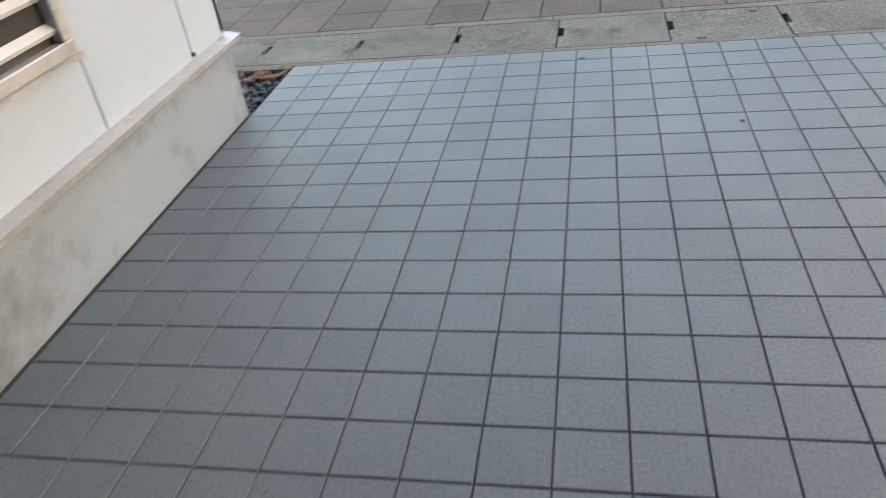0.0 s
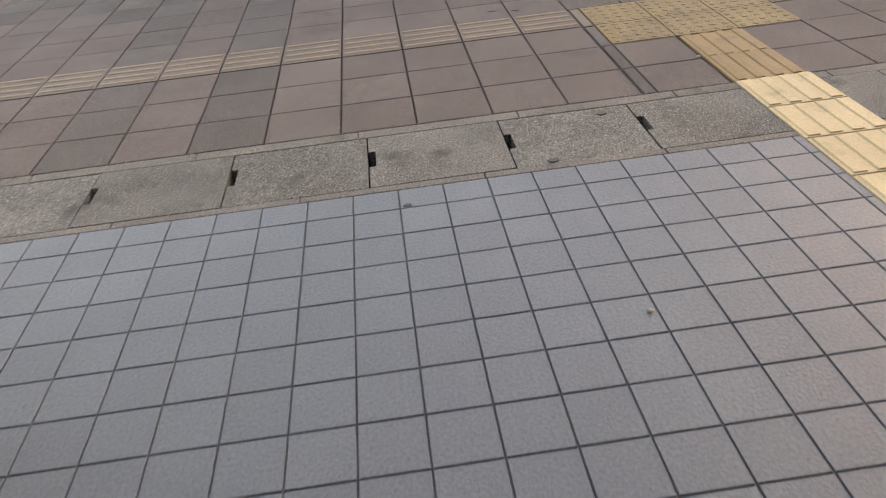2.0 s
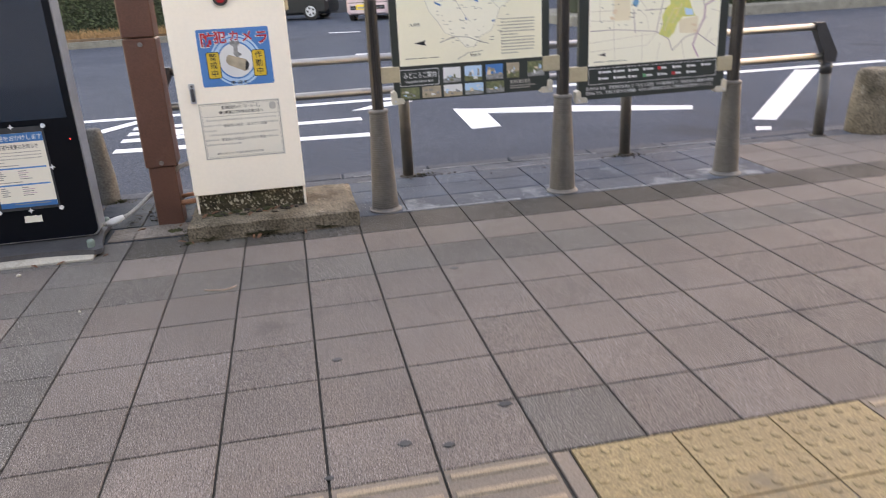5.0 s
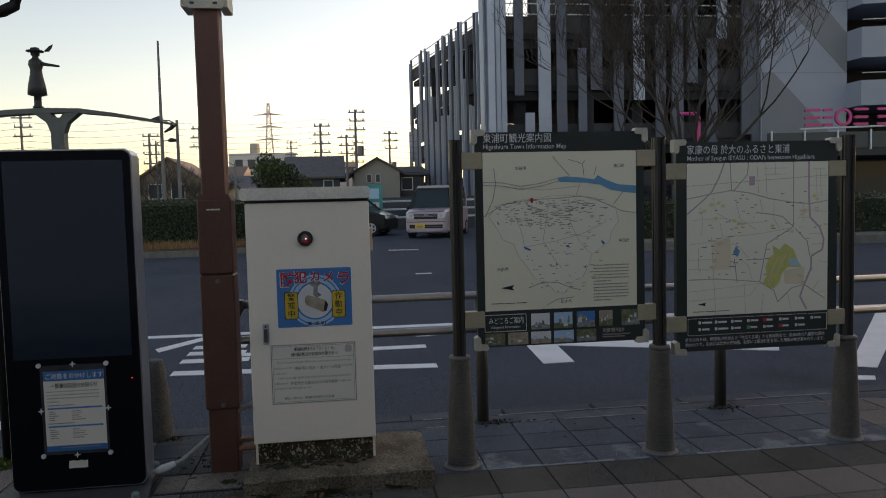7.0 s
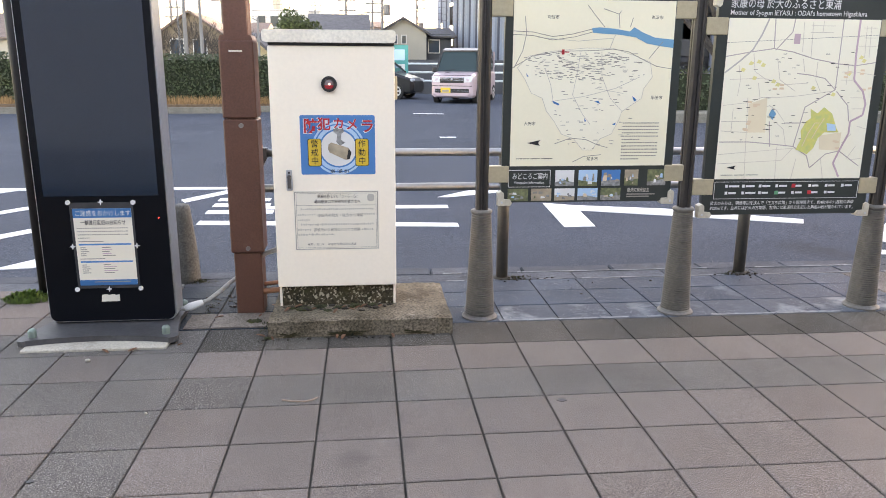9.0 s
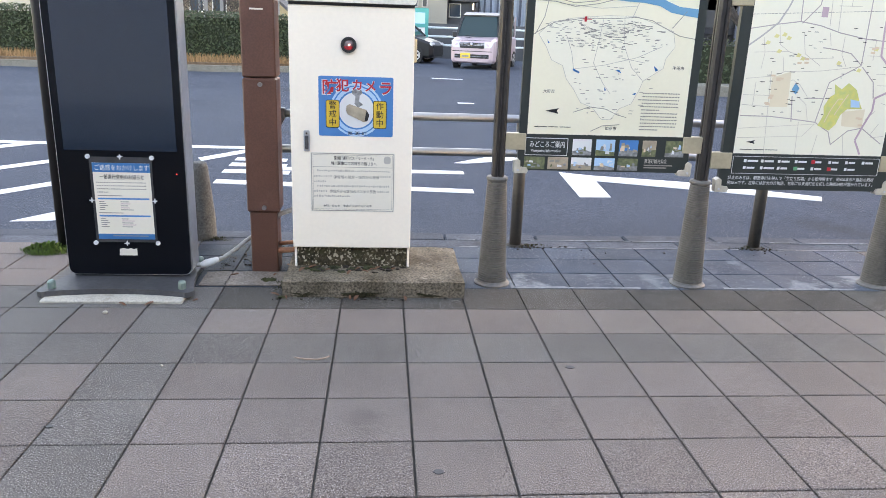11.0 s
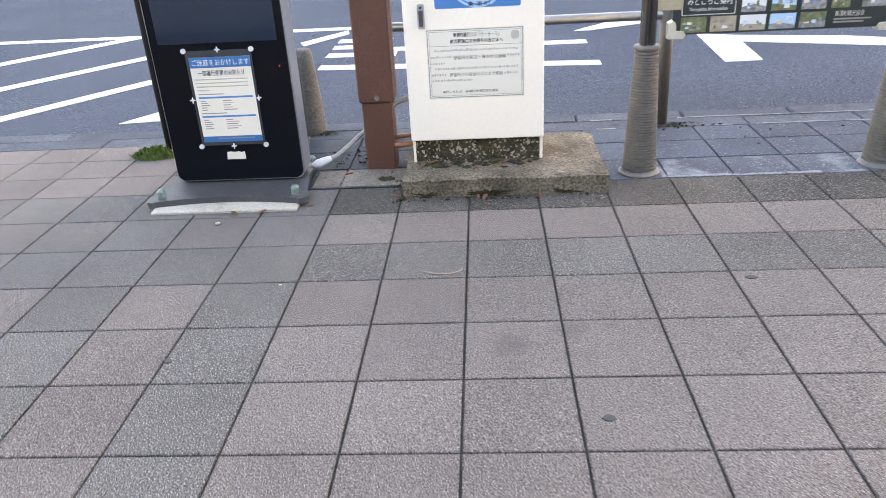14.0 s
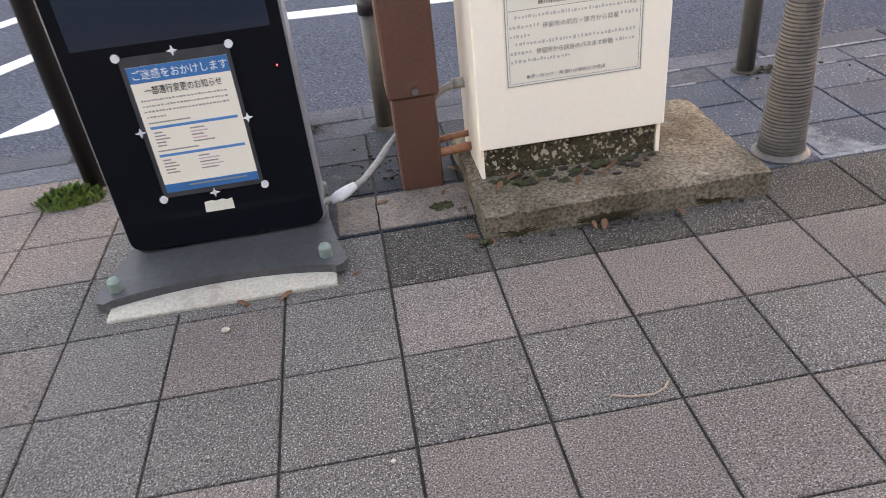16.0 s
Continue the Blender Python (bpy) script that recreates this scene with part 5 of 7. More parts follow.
# ---- guard rail ----
rail = thing("guard_rail", "two-bar stainless guard rail on grey-brown posts with black end caps", "railing", (0, 8.15, 0))
part("top_bar", tube(B(), [(-0.36, 0, 0.785), (4.06, 0, 0.785)], 0.024, 14), STEEL, rail, "stainless top bar", True)
part("lower_bar", tube(B(), [(-0.45, 0, 0.577), (4.14, 0, 0.577)], 0.024, 14), STEEL, rail, "stainless lower bar", True)
for x in (-0.48, 1.06, 2.62, 4.17):
    end = x in (-0.48, 4.17)
    p = part("post", tube(B(), [(x, 0, -0.02), (x, 0, 0.47 if end else 0.76)], 0.037, 16), POSTGREY, rail, smooth=True)
    part("dirt_ring", lathe(B(), [(0.062, -0.004), (0.05, 0.003), (0.037, 0.006)], 16, x, 0), JOINT, p)
    if end:
        s = 1 if x > 0 else -1
        part("cap", tube(B(), [(x, 0, 0.455), (x, 0, 0.53)], 0.042, 16), BLACKCAP, rail, "black cap", True)
        part("end_link", prism(B(), [(x - s * 0.13, 0.815), (x - s * 0.07, 0.815), (x + s * 0.055, 0.60), (x + s * 0.05, 0.535), (x - s * 0.05, 0.535), (x - s * 0.05, 0.60), (x - s * 0.13, 0.755)], -0.03, 0.03, "y"), BLACKCAP, rail, "black sloping end link")

# ---- bollards ----
def bollard(label, x, y, r0, r1, h, material):
    t = thing("concrete_bollard", label, "bollard", (x, y, 0))
    part("body", lathe(B(), [(r0 * 1.02, -0.02), (r0, 0.02), (r0 * 0.9 + r1 * 0.1, h * 0.3), (r1 * 1.02, h * 0.93), (r1 * 0.9, h * 0.985), (r1 * 0.6, h)], 20), material, t, smooth=True)
    return t


bollard("tapering grey concrete bollard behind the kiosk", -0.885, 8.25, 0.085, 0.052, 0.47, BOLLARD)
bollard("squat brown-stained tapering concrete bollard at the rail's end", 4.62, 8.14, 0.185, 0.145, 0.46, SLAB)

# ---- weeds, moss, dead leaves, small litter ----
def tuft(name, label, x, y, rx, ry, h, n, material, seed):
    r = random.Random(seed)
    bm = B()
    for _ in range(n):
        a, d = r.random() * 6.3, math.sqrt(r.random())
        p = Vector((x + rx * d * math.cos(a), y + ry * d * math.sin(a), -0.004))
        l = h * r.uniform(0.4, 1.1) * (1.15 - d * 0.7)
        q = p + Vector((r.uniform(-0.6, 0.6) * l, r.uniform(-0.6, 0.6) * l, l))
        s = Vector((math.cos(a + 1.6), math.sin(a + 1.6), 0)) * l * 0.22
        mid = (p + q) / 2 + Vector((0, 0, l * 0.15))
        bm.faces.new([bm.verts.new(v) for v in (p, mid - s, q, mid + s)])
    return solid(name, bm, material, label, "weed", kind="stuff")


tuft("weed", "bright green weeds and moss round the dark post", -1.67, 7.90, 0.13, 0.08, 0.06, 800, WEED, 1)
tuft("weed", "green moss at the foot of the bollard", -0.80, 8.2, 0.12, 0.05, 0.02, 200, MOSS, 2)
tuft("weed", "weeds in the joints between mast and cabinet", -0.45, 7.85, 0.14, 0.2, 0.016, 260, MOSS, 3)
tuft("weed", "moss along the foot of the cabinet slab", 0.12, 7.168, 0.36, 0.012, 0.012, 260, MOSS, 12)
tuft("weed", "weeds and moss on the damp ground behind the mast", -0.42, 8.0, 0.28, 0.12, 0.016, 320, MOSS, 13)
tuft("weed", "weeds and moss beside the kiosk base", -0.63, 7.62, 0.09, 0.2, 0.014, 200, MOSS, 14)
tuft("weed", "small weeds at the cabinet slab corner", -0.30, 7.35, 0.03, 0.1, 0.02, 90, MOSS, 4)
tuft("weed", "weeds at the foot of a rail post", 1.16, 8.12, 0.14, 0.05, 0.02, 130, MOSS, 5)
tuft("weed", "weeds at the foot of a rail post", 2.58, 8.13, 0.15, 0.04, 0.018, 120, MOSS, 6)
rng = random.Random(31)
for x, y, z, r in ((-0.17, 7.36, 0.088, 0.022), (-0.10, 7.34, 0.088, 0.028), (-0.02, 7.37, 0.088, 0.025), (0.07, 7.35, 0.088, 0.02), (0.16, 7.37, 0.088, 0.026), (0.25, 7.38, 0.088, 0.02), (0.02, 7.31, 0.088, 0.018), (-0.36, 7.42, 0.0, 0.03), (-0.26, 7.17, 0.0, 0.02)):
    bm = B()
    bmesh.ops.create_icosphere(bm, subdivisions=3, radius=1, matrix=Matrix.Translation((x, y, z)) @ Matrix.Diagonal((r * 1.3, r * 0.8, r * 0.4, 1)))
    for v in bm.verts:
        v.co += Vector((noise.noise(v.co * 70 + Vector((9, 0, 0))), noise.noise(v.co * 70), max(-0.2, noise.noise(v.co * 95 + Vector((0, 4, 0)))))) * r * 0.6
    solid("moss_cushion", bm, MOSS, "dark moss cushion on weathered concrete", "moss", smooth=True)
for x, y, z in ((-0.05, 7.33, 0.089), (0.06, 7.29, 0.089), (0.10, 7.34, 0.092), (0.2, 7.36, 0.089), (-0.13, 7.37, 0.092), (-0.24, 7.158, 0.002), (0.07, 7.16, 0.002), (0.10, 7.155, 0.002), (-0.66, 7.11, 0.002), (0.14, 7.30, 0.091), (0.17, 7.33, 0.091), (-0.18, 7.33, 0.09), (0.28, 7.34, 0.091), (0.34, 7.15, 0.002), (-0.3, 7.2, 0.002), (-0.34, 7.5, 0.002), (-0.28, 7.66, 0.002), (-0.55, 7.5, 0.002), (-0.98, 7.055, 0.002), (-0.86, 7.06, 0.002)):
    bm = B()
    a, l = rng.random() * 3, rng.uniform(0.012, 0.026)
    vs = []
    for k in range(10):
        q = 2 * math.pi * k / 10
        u, w = math.cos(q) * l, math.sin(q) * l * 0.38
        vs.append(bm.verts.new((x + u * math.cos(a) - w * math.sin(a), y + u * math.sin(a) + w * math.cos(a), z + 0.004 + 0.006 * abs(math.sin(q)) + 0.004 * math.cos(q))))
    lowv = [bm.verts.new(v.co - Vector((0, 0, 0.0012))) for v in vs]
    bm.faces.new(vs), bm.faces.new(list(reversed(lowv)))
    for k in range(10):
        bm.faces.new((vs[k], lowv[k], lowv[(k + 1) % 10], vs[(k + 1) % 10]))
    solid("dead_leaf", bm, LEAF_D, "small curled brown dead leaf", "leaf", "dead leaves round the slab")
# scraps of dark moss and bark blown against the plinth
for _ in range(26):
    bm = B()
    x, y = rng.uniform(-0.2, 0.36), 7.39 - abs(rng.gauss(0, 0.045))
    a, l = rng.random() * 6.3, rng.uniform(0.008, 0.022)
    ring = [(x + l * rng.uniform(0.6, 1.2) * math.cos(a + 0.9 * k), y + l * 0.6 * rng.uniform(0.6, 1.2) * math.sin(a + 0.9 * k)) for k in range(7)]
    prism(bm, ring, 0.082, 0.090 + rng.uniform(0.0, 0.008))
    for v in bm.verts:
        v.co.z += noise.noise(v.co * 70) * 0.006
    solid("moss_scrap", bm, SCRAP, "dark dried scrap of moss on the slab", "moss", "moss scraps on the slab")
# crumbs of earth and moss round the rail posts and along the wet strip
bm = B()
for cx, cy, n, sx, sy in ((1.16, 8.1, 26, 0.13, 0.035), (2.58, 8.1, 26, 0.14, 0.035), (1.7, 7.95, 8, 0.9, 0.15), (-0.5, 7.8, 40, 0.16, 0.16), (0.15, 7.15, 22, 0.35, 0.012)):
    for _ in range(n):
        x, y, l = cx + rng.gauss(0, sx * 0.6), min(8.24, cy + rng.gauss(0, sy * 0.6)), rng.uniform(0.002, 0.009)
        a = rng.random() * 6.3
        prism(bm, [(x + l * rng.uniform(0.6, 1.3) * math.cos(a + 1.05 * k), y + l * rng.uniform(0.5, 1.0) * math.sin(a + 1.05 * k)) for k in range(6)], -0.004, rng.uniform(0.002, 0.008))
solid("debris", bm, SCRAP, "dark crumbs of earth and moss on the paving", "debris", kind="stuff")
# moss crusts on the front face of the slab
for x, z, w, h in ((-0.16, 0.012, 0.07, 0.018), (0.12, 0.014, 0.10, 0.02), (0.46, 0.012, 0.07, 0.014)):
    ring = []
    for k in range(44):
        q = 2 * math.pi * k / 44
        rr_ = 0.6 + 0.9 * noise.noise(Vector((x * 9 + math.cos(q) * 3.4, z * 30, math.sin(q) * 3.4)))
        ring.append((x + w * rr_ * math.cos(q), max(0.0, z + h * rr_ * math.sin(q))))
    solid("moss_crust", prism(B(), ring, 7.1725, 7.188, "y"), CRUST, "thin dark moss crust on the slab's face", "moss", "moss crusts on the slab")
for x0, x1, top in ((-0.70, -0.572, 0.0035), (-0.566, -0.262, 0.005)):
    bm = box(B(), x0, x1, 7.337, 7.556, -0.02, top)
    bmesh.ops.subdivide_edges(bm, edges=bm.edges[:], cuts=7, use_grid_fill=True)
    for v in bm.verts:
        if v.co.z > 0:
            v.co.z += 0.004 * noise.noise(v.co * 14)
        v.co.x += 0.005 * noise.noise(v.co * 17 + Vector((3, 0, 0)))
    solid("mortar_patch", bm, MORTAR, "worn brownish mortar bed in front of the mast", "mortar", kind="structure")
solid("twig", tube(B(), [(-0.12, 6.47, 0.004), (-0.08, 6.455, 0.004), (-0.03, 6.45, 0.004), (0.0, 6.462, 0.005), (0.015, 6.48, 0.005)], 0.0025, 6), TWIG, "short pale curved twig lying on the paving", "twig")
for x, y, r in ((-1.02, 6.95, 0.011), (0.50, 2.45, 0.008), (-0.62, 6.40, 0.006), (1.27, 4.05, 0.009)):
    bm = B()
    bmesh.ops.create_icosphere(bm, subdivisions=2, radius=r, matrix=Matrix.Translation((x, y, r * 0.55)) @ Matrix.Diagonal((1.1, 0.9, 0.7, 1)))
    solid("pebble", bm, PALE_SLAB, "small pale pebble lying on the paving", "pebble", smooth=True)
for x, y, r in ((0.40, 5.66, 0.016), (0.55, 5.10, 0.018), (0.67, 5.06, 0.016), (0.98, 6.38, 0.018), (0.88, 5.22, 0.02), (0.33, 5.0, 0.012), (-0.05, 3.13, 0.012), (0.46, 3.30, 0.017), (0.72, 3.62, 0.016), (-0.85, 5.95, 0.013), (0.5, 4.75, 0.012)):
    bm = B()
    prism(bm, [(x + r * (1 + 0.25 * math.sin(3 * k)) * math.cos(0.45 * k), y + r * 0.8 * math.sin(0.45 * k)) for k in range(14)], 0.0, 0.0022)
    solid("gum_spot", bm, DARKMETAL, "flattened dark gum spot on the paving", "gum spot", "gum spots")


# ---- planted island with hedge ----
def leaf_cloud(bm, pick, n, size, seed):
    r = random.Random(seed)
    for _ in range(n):
        p, nrm = pick(r)
        a = Vector((r.gauss(0, 1), r.gauss(0, 1), r.gauss(0, 1))) * 0.7 + nrm
        a.normalize()
        s = a.cross(Vector((r.random() - 0.5, r.random() - 0.5, r.random() - 0.5))).normalized()
        u = a.cross(s)
        l = size * r.uniform(0.6, 1.3)
        bm.faces.new([bm.verts.new(q) for q in (p - s * l, p - u * l * 0.5, p + s * l, p + u * l * 0.5)])
    return bm


def hedge(label, x0, x1, y0, y1, z0, z1, n, seed):
    t = thing("hedge", label, "hedge")
    # dark filler box stands in for the shade deep between the leaves
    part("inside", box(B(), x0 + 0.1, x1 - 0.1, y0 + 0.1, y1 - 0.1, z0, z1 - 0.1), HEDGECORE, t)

    def pick(r):
        x = r.uniform(x0, x1)
        w = 0.06 * noise.noise(Vector((x * 1.3, 0, seed)))
        if r.random() < 0.72:
            return Vector((x, y0 + w + r.uniform(-0.05, 0.12), r.uniform(z0, z1 + w))), Vector((0, -1, 0.2))
        return Vector((x, r.uniform(y0, y1), z1 + w + r.uniform(-0.1, 0.07))), Vector((0, -0.3, 1))
    part("foliage", leaf_cloud(B(), pick, n, 0.045, seed), HEDGE, t)
    return t


island = thing("traffic_island", "kerbed planted island of dry grass", "island", kind="structure")
bm = B()
prism(bm, [(-30, 23.6), (-6, 23.5), (-3.5, 23.7), (-1.4, 24.6), (-0.6, 26), (-0.6, 30), (-30, 32)], road_z(23) - 0.1, 0.22)
part("kerb", bm, KERB, island)
bm = B()
prism(bm, [(-30, 23.8), (-6, 23.7), (-3.6, 23.9), (-1.6, 24.8), (-0.8, 26.1), (-0.8, 29.8), (-30, 31.8)], 0.21, 0.28)
part("soil", bm, SOIL, island)
hedge("clipped dark green hedge on the island", -16, -1.6, 24.6, 26.0, 0.24, 1.50, 15000, 3)
r = random.Random(9)
bm = B()
for _ in range(4500):
    x = r.uniform(-14, -1.7)
    y = r.uniform(23.9 + max(0, x + 3.6) * 0.4, 24.7)
    h = r.uniform(0.08, 0.26)
    d = Vector((r.uniform(-0.1, 0.1), r.uniform(-0.1, 0.05), h))
    p = Vector((x, y, 0.27))
    bm.faces.new([bm.verts.new(q) for q in (p - Vector((0.012, 0, 0)), p + Vector((0.012, 0, 0)), p + d)])
solid("dry_grass", bm, DRYGRASS, "orange-brown dry grass along the island hedge", "grass", kind="stuff")
solid("ground_marker", prism(B(), [(-5.95, 0.33), (-5.3, 0.33), (-5.42, 0.55), (-5.85, 0.55)], 23.95, 24.0, "y"), HOUSE_W, "small white plate standing in the dry grass", "plate")

# right-hand planter with hedge and a bare tree
planter = thing("planter_island", "stone-kerbed planter with a low hedge", "island", kind="structure")
part("kerb", box(B(), 7.0, 30, 20.6, 24.5, road_z(20) - 0.1, 0.30, 0.05), KERB, planter)
hedge("low clipped hedge in the planter under the bare tree", 7.3, 29, 21.0, 22.6, 0.28, 1.25, 8000, 6)


def branch(bm, p, d, length, radius, depth, r):
    pts, rad = [p], [radius]
    n = 4
    for k in range(n):
        d = (d + Vector((r.uniform(-0.13, 0.13), r.uniform(-0.13, 0.13), r.uniform(-0.02, 0.12)))).normalized()
        p = p + d * length / n
        pts.append(p)
        rad.append(max(0.0065, radius * (1 - 0.45 * (k + 1) / n)))
    tube(bm, pts, rad, 6 if radius > 0.02 else 3, close=False)
    if depth == 0:
        return
    for k in range(3 if depth > 1 else 4):
        side = Vector((r.gauss(0, 1), r.gauss(0, 1), r.uniform(-0.1, 0.5))).normalized()
        branch(bm, pts[r.choice((2, 3, 4, 4))], (d * 0.9 + side * 0.75).normalized(), length * r.uniform(0.6, 0.8), max(0.0075, rad[-1] * 0.72), depth - 1, r)


tree = thing("bare_tree", "leafless street tree with a vase-shaped crown of fine twigs", "tree", (9.0, 21.8, 0.2))
part("trunk", tube(B(), [(0, 0, -0.1), (0.02, 0, 0.7), (0, 0.02, 1.6)], [0.24, 0.18, 0.15], 10), BARK, tree, smooth=True)
r = random.Random(14)
for k in range(11):
    a = 2 * math.pi * k / 11 + r.uniform(-0.2, 0.2)
    lean = (0.4, 0.8, 1.15)[k % 3]
    bm = B()
    branch(bm, Vector((0, 0.01, r.uniform(1.1, 1.6))), Vector((math.cos(a) * lean, math.sin(a) * lean, 1)).normalized(), r.uniform(2.2, 2.8), 0.062, 5, r)
    part("limb", bm, BARK, tree)


# ---- monument: a figure on an arched beam ----
mon = thing("monument", "arched steel monument on a forked column", "monument", (0, 27, 0))
part("beam", prism(B(), [(-13.0, 3.75), (-11.0, 4.1), (-9.2, 4.28), (-8.2, 4.33), (-7.2, 4.31), (-6.3, 4.18), (-5.4, 4.02), (-4.6, 3.86), (-4.6, 3.82), (-6.3, 4.09), (-7.3, 4.19), (-8.2, 4.18), (-9.2, 4.13), (-11.0, 3.95), (-13.0, 3.6)], -0.2, 0.2, "y"), MONUMENT, mon)
part("column", prism(B(), [(-8.02, 0.2), (-7.68, 0.2), (-7.66, 3.6), (-7.55, 3.9), (-7.2, 4.2), (-7.62, 4.2), (-7.75, 4.05), (-7.9, 4.05), (-8.02, 4.2), (-8.5, 4.2), (-8.12, 3.9), (-8.02, 3.6)], -0.17, 0.17, "y"), MONUMENT, mon)
bm = B()
lathe(bm, [(0.13, 4.33), (0.15, 4.38), (0.1, 4.42), (0.1, 4.68), (0.26, 4.72), (0.24, 4.95), (0.17, 5.3), (0.155, 5.45), (0.2, 5.58), (0.18, 5.7), (0.09, 5.78), (0.08, 5.82), (0.12, 5.87), (0.12, 5.95), (0.25, 5.97), (0.24, 5.99), (0.13, 6.0), (0.12, 6.07), (0.05, 6.09)], 14, -8.38, 27.0)
tube(bm, [(-8.25, 26.95, 5.62), (-8.0, 26.95, 5.58), (-7.72, 26.95, 5.54)], [0.06, 0.045, 0.03], 8)
solid("statue", bm, BRONZE, "dark bronze statue standing on the monument's beam", "statue", smooth=True)
bm = B()
tube(bm, [(-8.12, 27, 5.98), (-8.02, 27, 6.02), (-7.92, 27, 6.1)], [0.02, 0.06, 0.02], 8)
prism(bm, [(-8.08, 6.02), (-7.95, 6.02), (-7.88, 6.18), (-7.99, 6.12)], 26.98, 27.02, "y")
bird = solid("statue", bm, BRONZE, "small dark bronze bird over the figure's hat", "statue")


# ---- street lamps, poles and wires ----
def street_lamp(label, x, y, h, arm, z0=0.2):
    t = thing("street_lamp", label, "street lamp", (x, y, z0))
    part("pole", tube(B(), [(0, 0, 0), (0, 0, h)], [0.07, 0.045], 8), UPOLE, t)
    part("arm", tube(B(), [(0, 0, h - 0.15), (arm * 0.5, 0, h - 0.02), (arm, 0, h)], 0.025, 6), UPOLE, t)
    part("lamp_head", tube(B(), [(arm * 0.9, 0, h), (arm * 1.15, 0, h + 0.02), (arm * 1.7, 0, h)], [0.06, 0.13, 0.04], 8), DARKMETAL, t)
    return t


street_lamp("grey street lamp behind the island", -5.12, 30, 4.1, -0.5)
street_lamp("grey street lamp behind the island", -9.3, 45, 4.7, 0.7)
street_lamp("grey street lamp beside the houses", -4.6, 40, 3.2, -0.5)
tall = thing("flag_pole", "tall slim grey pole with small fittings", "pole", (-5.2, 28, 0.2))
part("pole", tube(B(), [(0, 0, 0), (0.03, 0, 6.3)], [0.075, 0.03], 8), UPOLE, tall)
part("aerial", box(B(), -0.22, 0.2, -0.02, 0.02, 3.8, 3.84), DARKMETAL, tall)
part("speaker", tube(B(), [(0.1, 0, 3.5), (0.3, 0, 3.62), (0.42, 0, 3.78)], [0.03, 0.06, 0.1], 8), DARKMETAL, tall)


def utility_pole(x, y, h, seed):
    r = random.Random(seed)
    t = thing("utility_pole", "grey concrete utility pole with crossarms and insulators", "utility pole", (x, y, 0), group="utility poles beyond the square")
    part("pole", tube(B(), [(0, 0, 0), (0, 0, h)], [0.13, 0.075], 8), UPOLE, t)
    for k in range(r.choice((3, 4))):
        z = h - 0.25 - 0.65 * k
        part("crossarm", box(B(), -0.75 + r.uniform(0, 0.4), 0.75, -0.05, 0.05, z, z + 0.09), UPOLE, t)
        for q in (-0.4, 0.1, 0.6):
            part("insulator", box(B(), q - 0.05, q + 0.05, -0.05, 0.05, z + 0.09, z + 0.25), HOUSE_W, t)
    part("transformer", tube(B(), [(0.35, 0, h - 3.4), (0.35, 0, h - 2.7)], 0.24, 10), UPOLE, t)
    return t


POLES = ((-1.0, 60, 7.3), (1.6, 60, 8.3), (0.95, 64, 6.8), (4.8, 70, 7.6), (-21.8, 60, 8.1), (-13.2, 60, 6.7), (-9.7, 60, 7.2), (2.1, 78, 7.5), (-5.0, 90, 8.5))
for k, (x, y, h) in enumerate(POLES):
    utility_pole(x, y, h, k)
for k in range(9):
    bm = B()
    z = 7.6 - 0.42 * k
    pts = []
    for a, b in zip((-60, -21.8, -13.2, -1.0, 1.6), (-21.8, -13.2, -1.0, 1.6, 30)):
        pts += [(a + (b - a) * q / 6, 60 + 0.3 * k, z - 0.6 * math.sin(math.pi * q / 6) * abs(b - a) / 20) for q in range(6)]
    tube(bm, pts, 0.011, 4, close=False)
    solid("overhead_wire", bm, WIRE, "thin black overhead wire", "wire", "overhead wires")
pyl = thing("pylon", "red and white lattice transmission pylon far away", "pylon", (-21.4, 250, 0))
for lo, hi, m_ in ((0, 10, PYLON_W), (10, 20, PYLON_R), (20, 27, PYLON_W), (27, 34, PYLON_R)):
    bm = B()
    wid = lambda z: 4.2 - 3.6 * z / 34
    for sx in (-1, 1):
        for sy in (-1, 1):
            tube(bm, [(sx * wid(lo) / 2, sy * wid(lo) / 2, lo), (sx * wid(hi) / 2, sy * wid(hi) / 2, hi)], 0.14, 4)
    for k in range(4):
        za, zb = lo + (hi - lo) * k / 4, lo + (hi - lo) * (k + 1) / 4
        tube(bm, [(-wid(za) / 2, -wid(za) / 2, za), (wid(zb) / 2, -wid(zb) / 2, zb)], 0.09, 4)
        tube(bm, [(wid(za) / 2, -wid(za) / 2, za), (-wid(zb) / 2, -wid(zb) / 2, zb)], 0.09, 4)
    part("lattice_section", bm, m_, pyl)
for z in (22, 26, 30):
    part("crossarm", prism(B(), [(-5, z), (0, z + 0.9), (5, z), (0, z + 0.2)], -0.2, 0.2, "y"), PYLON_R, pyl)


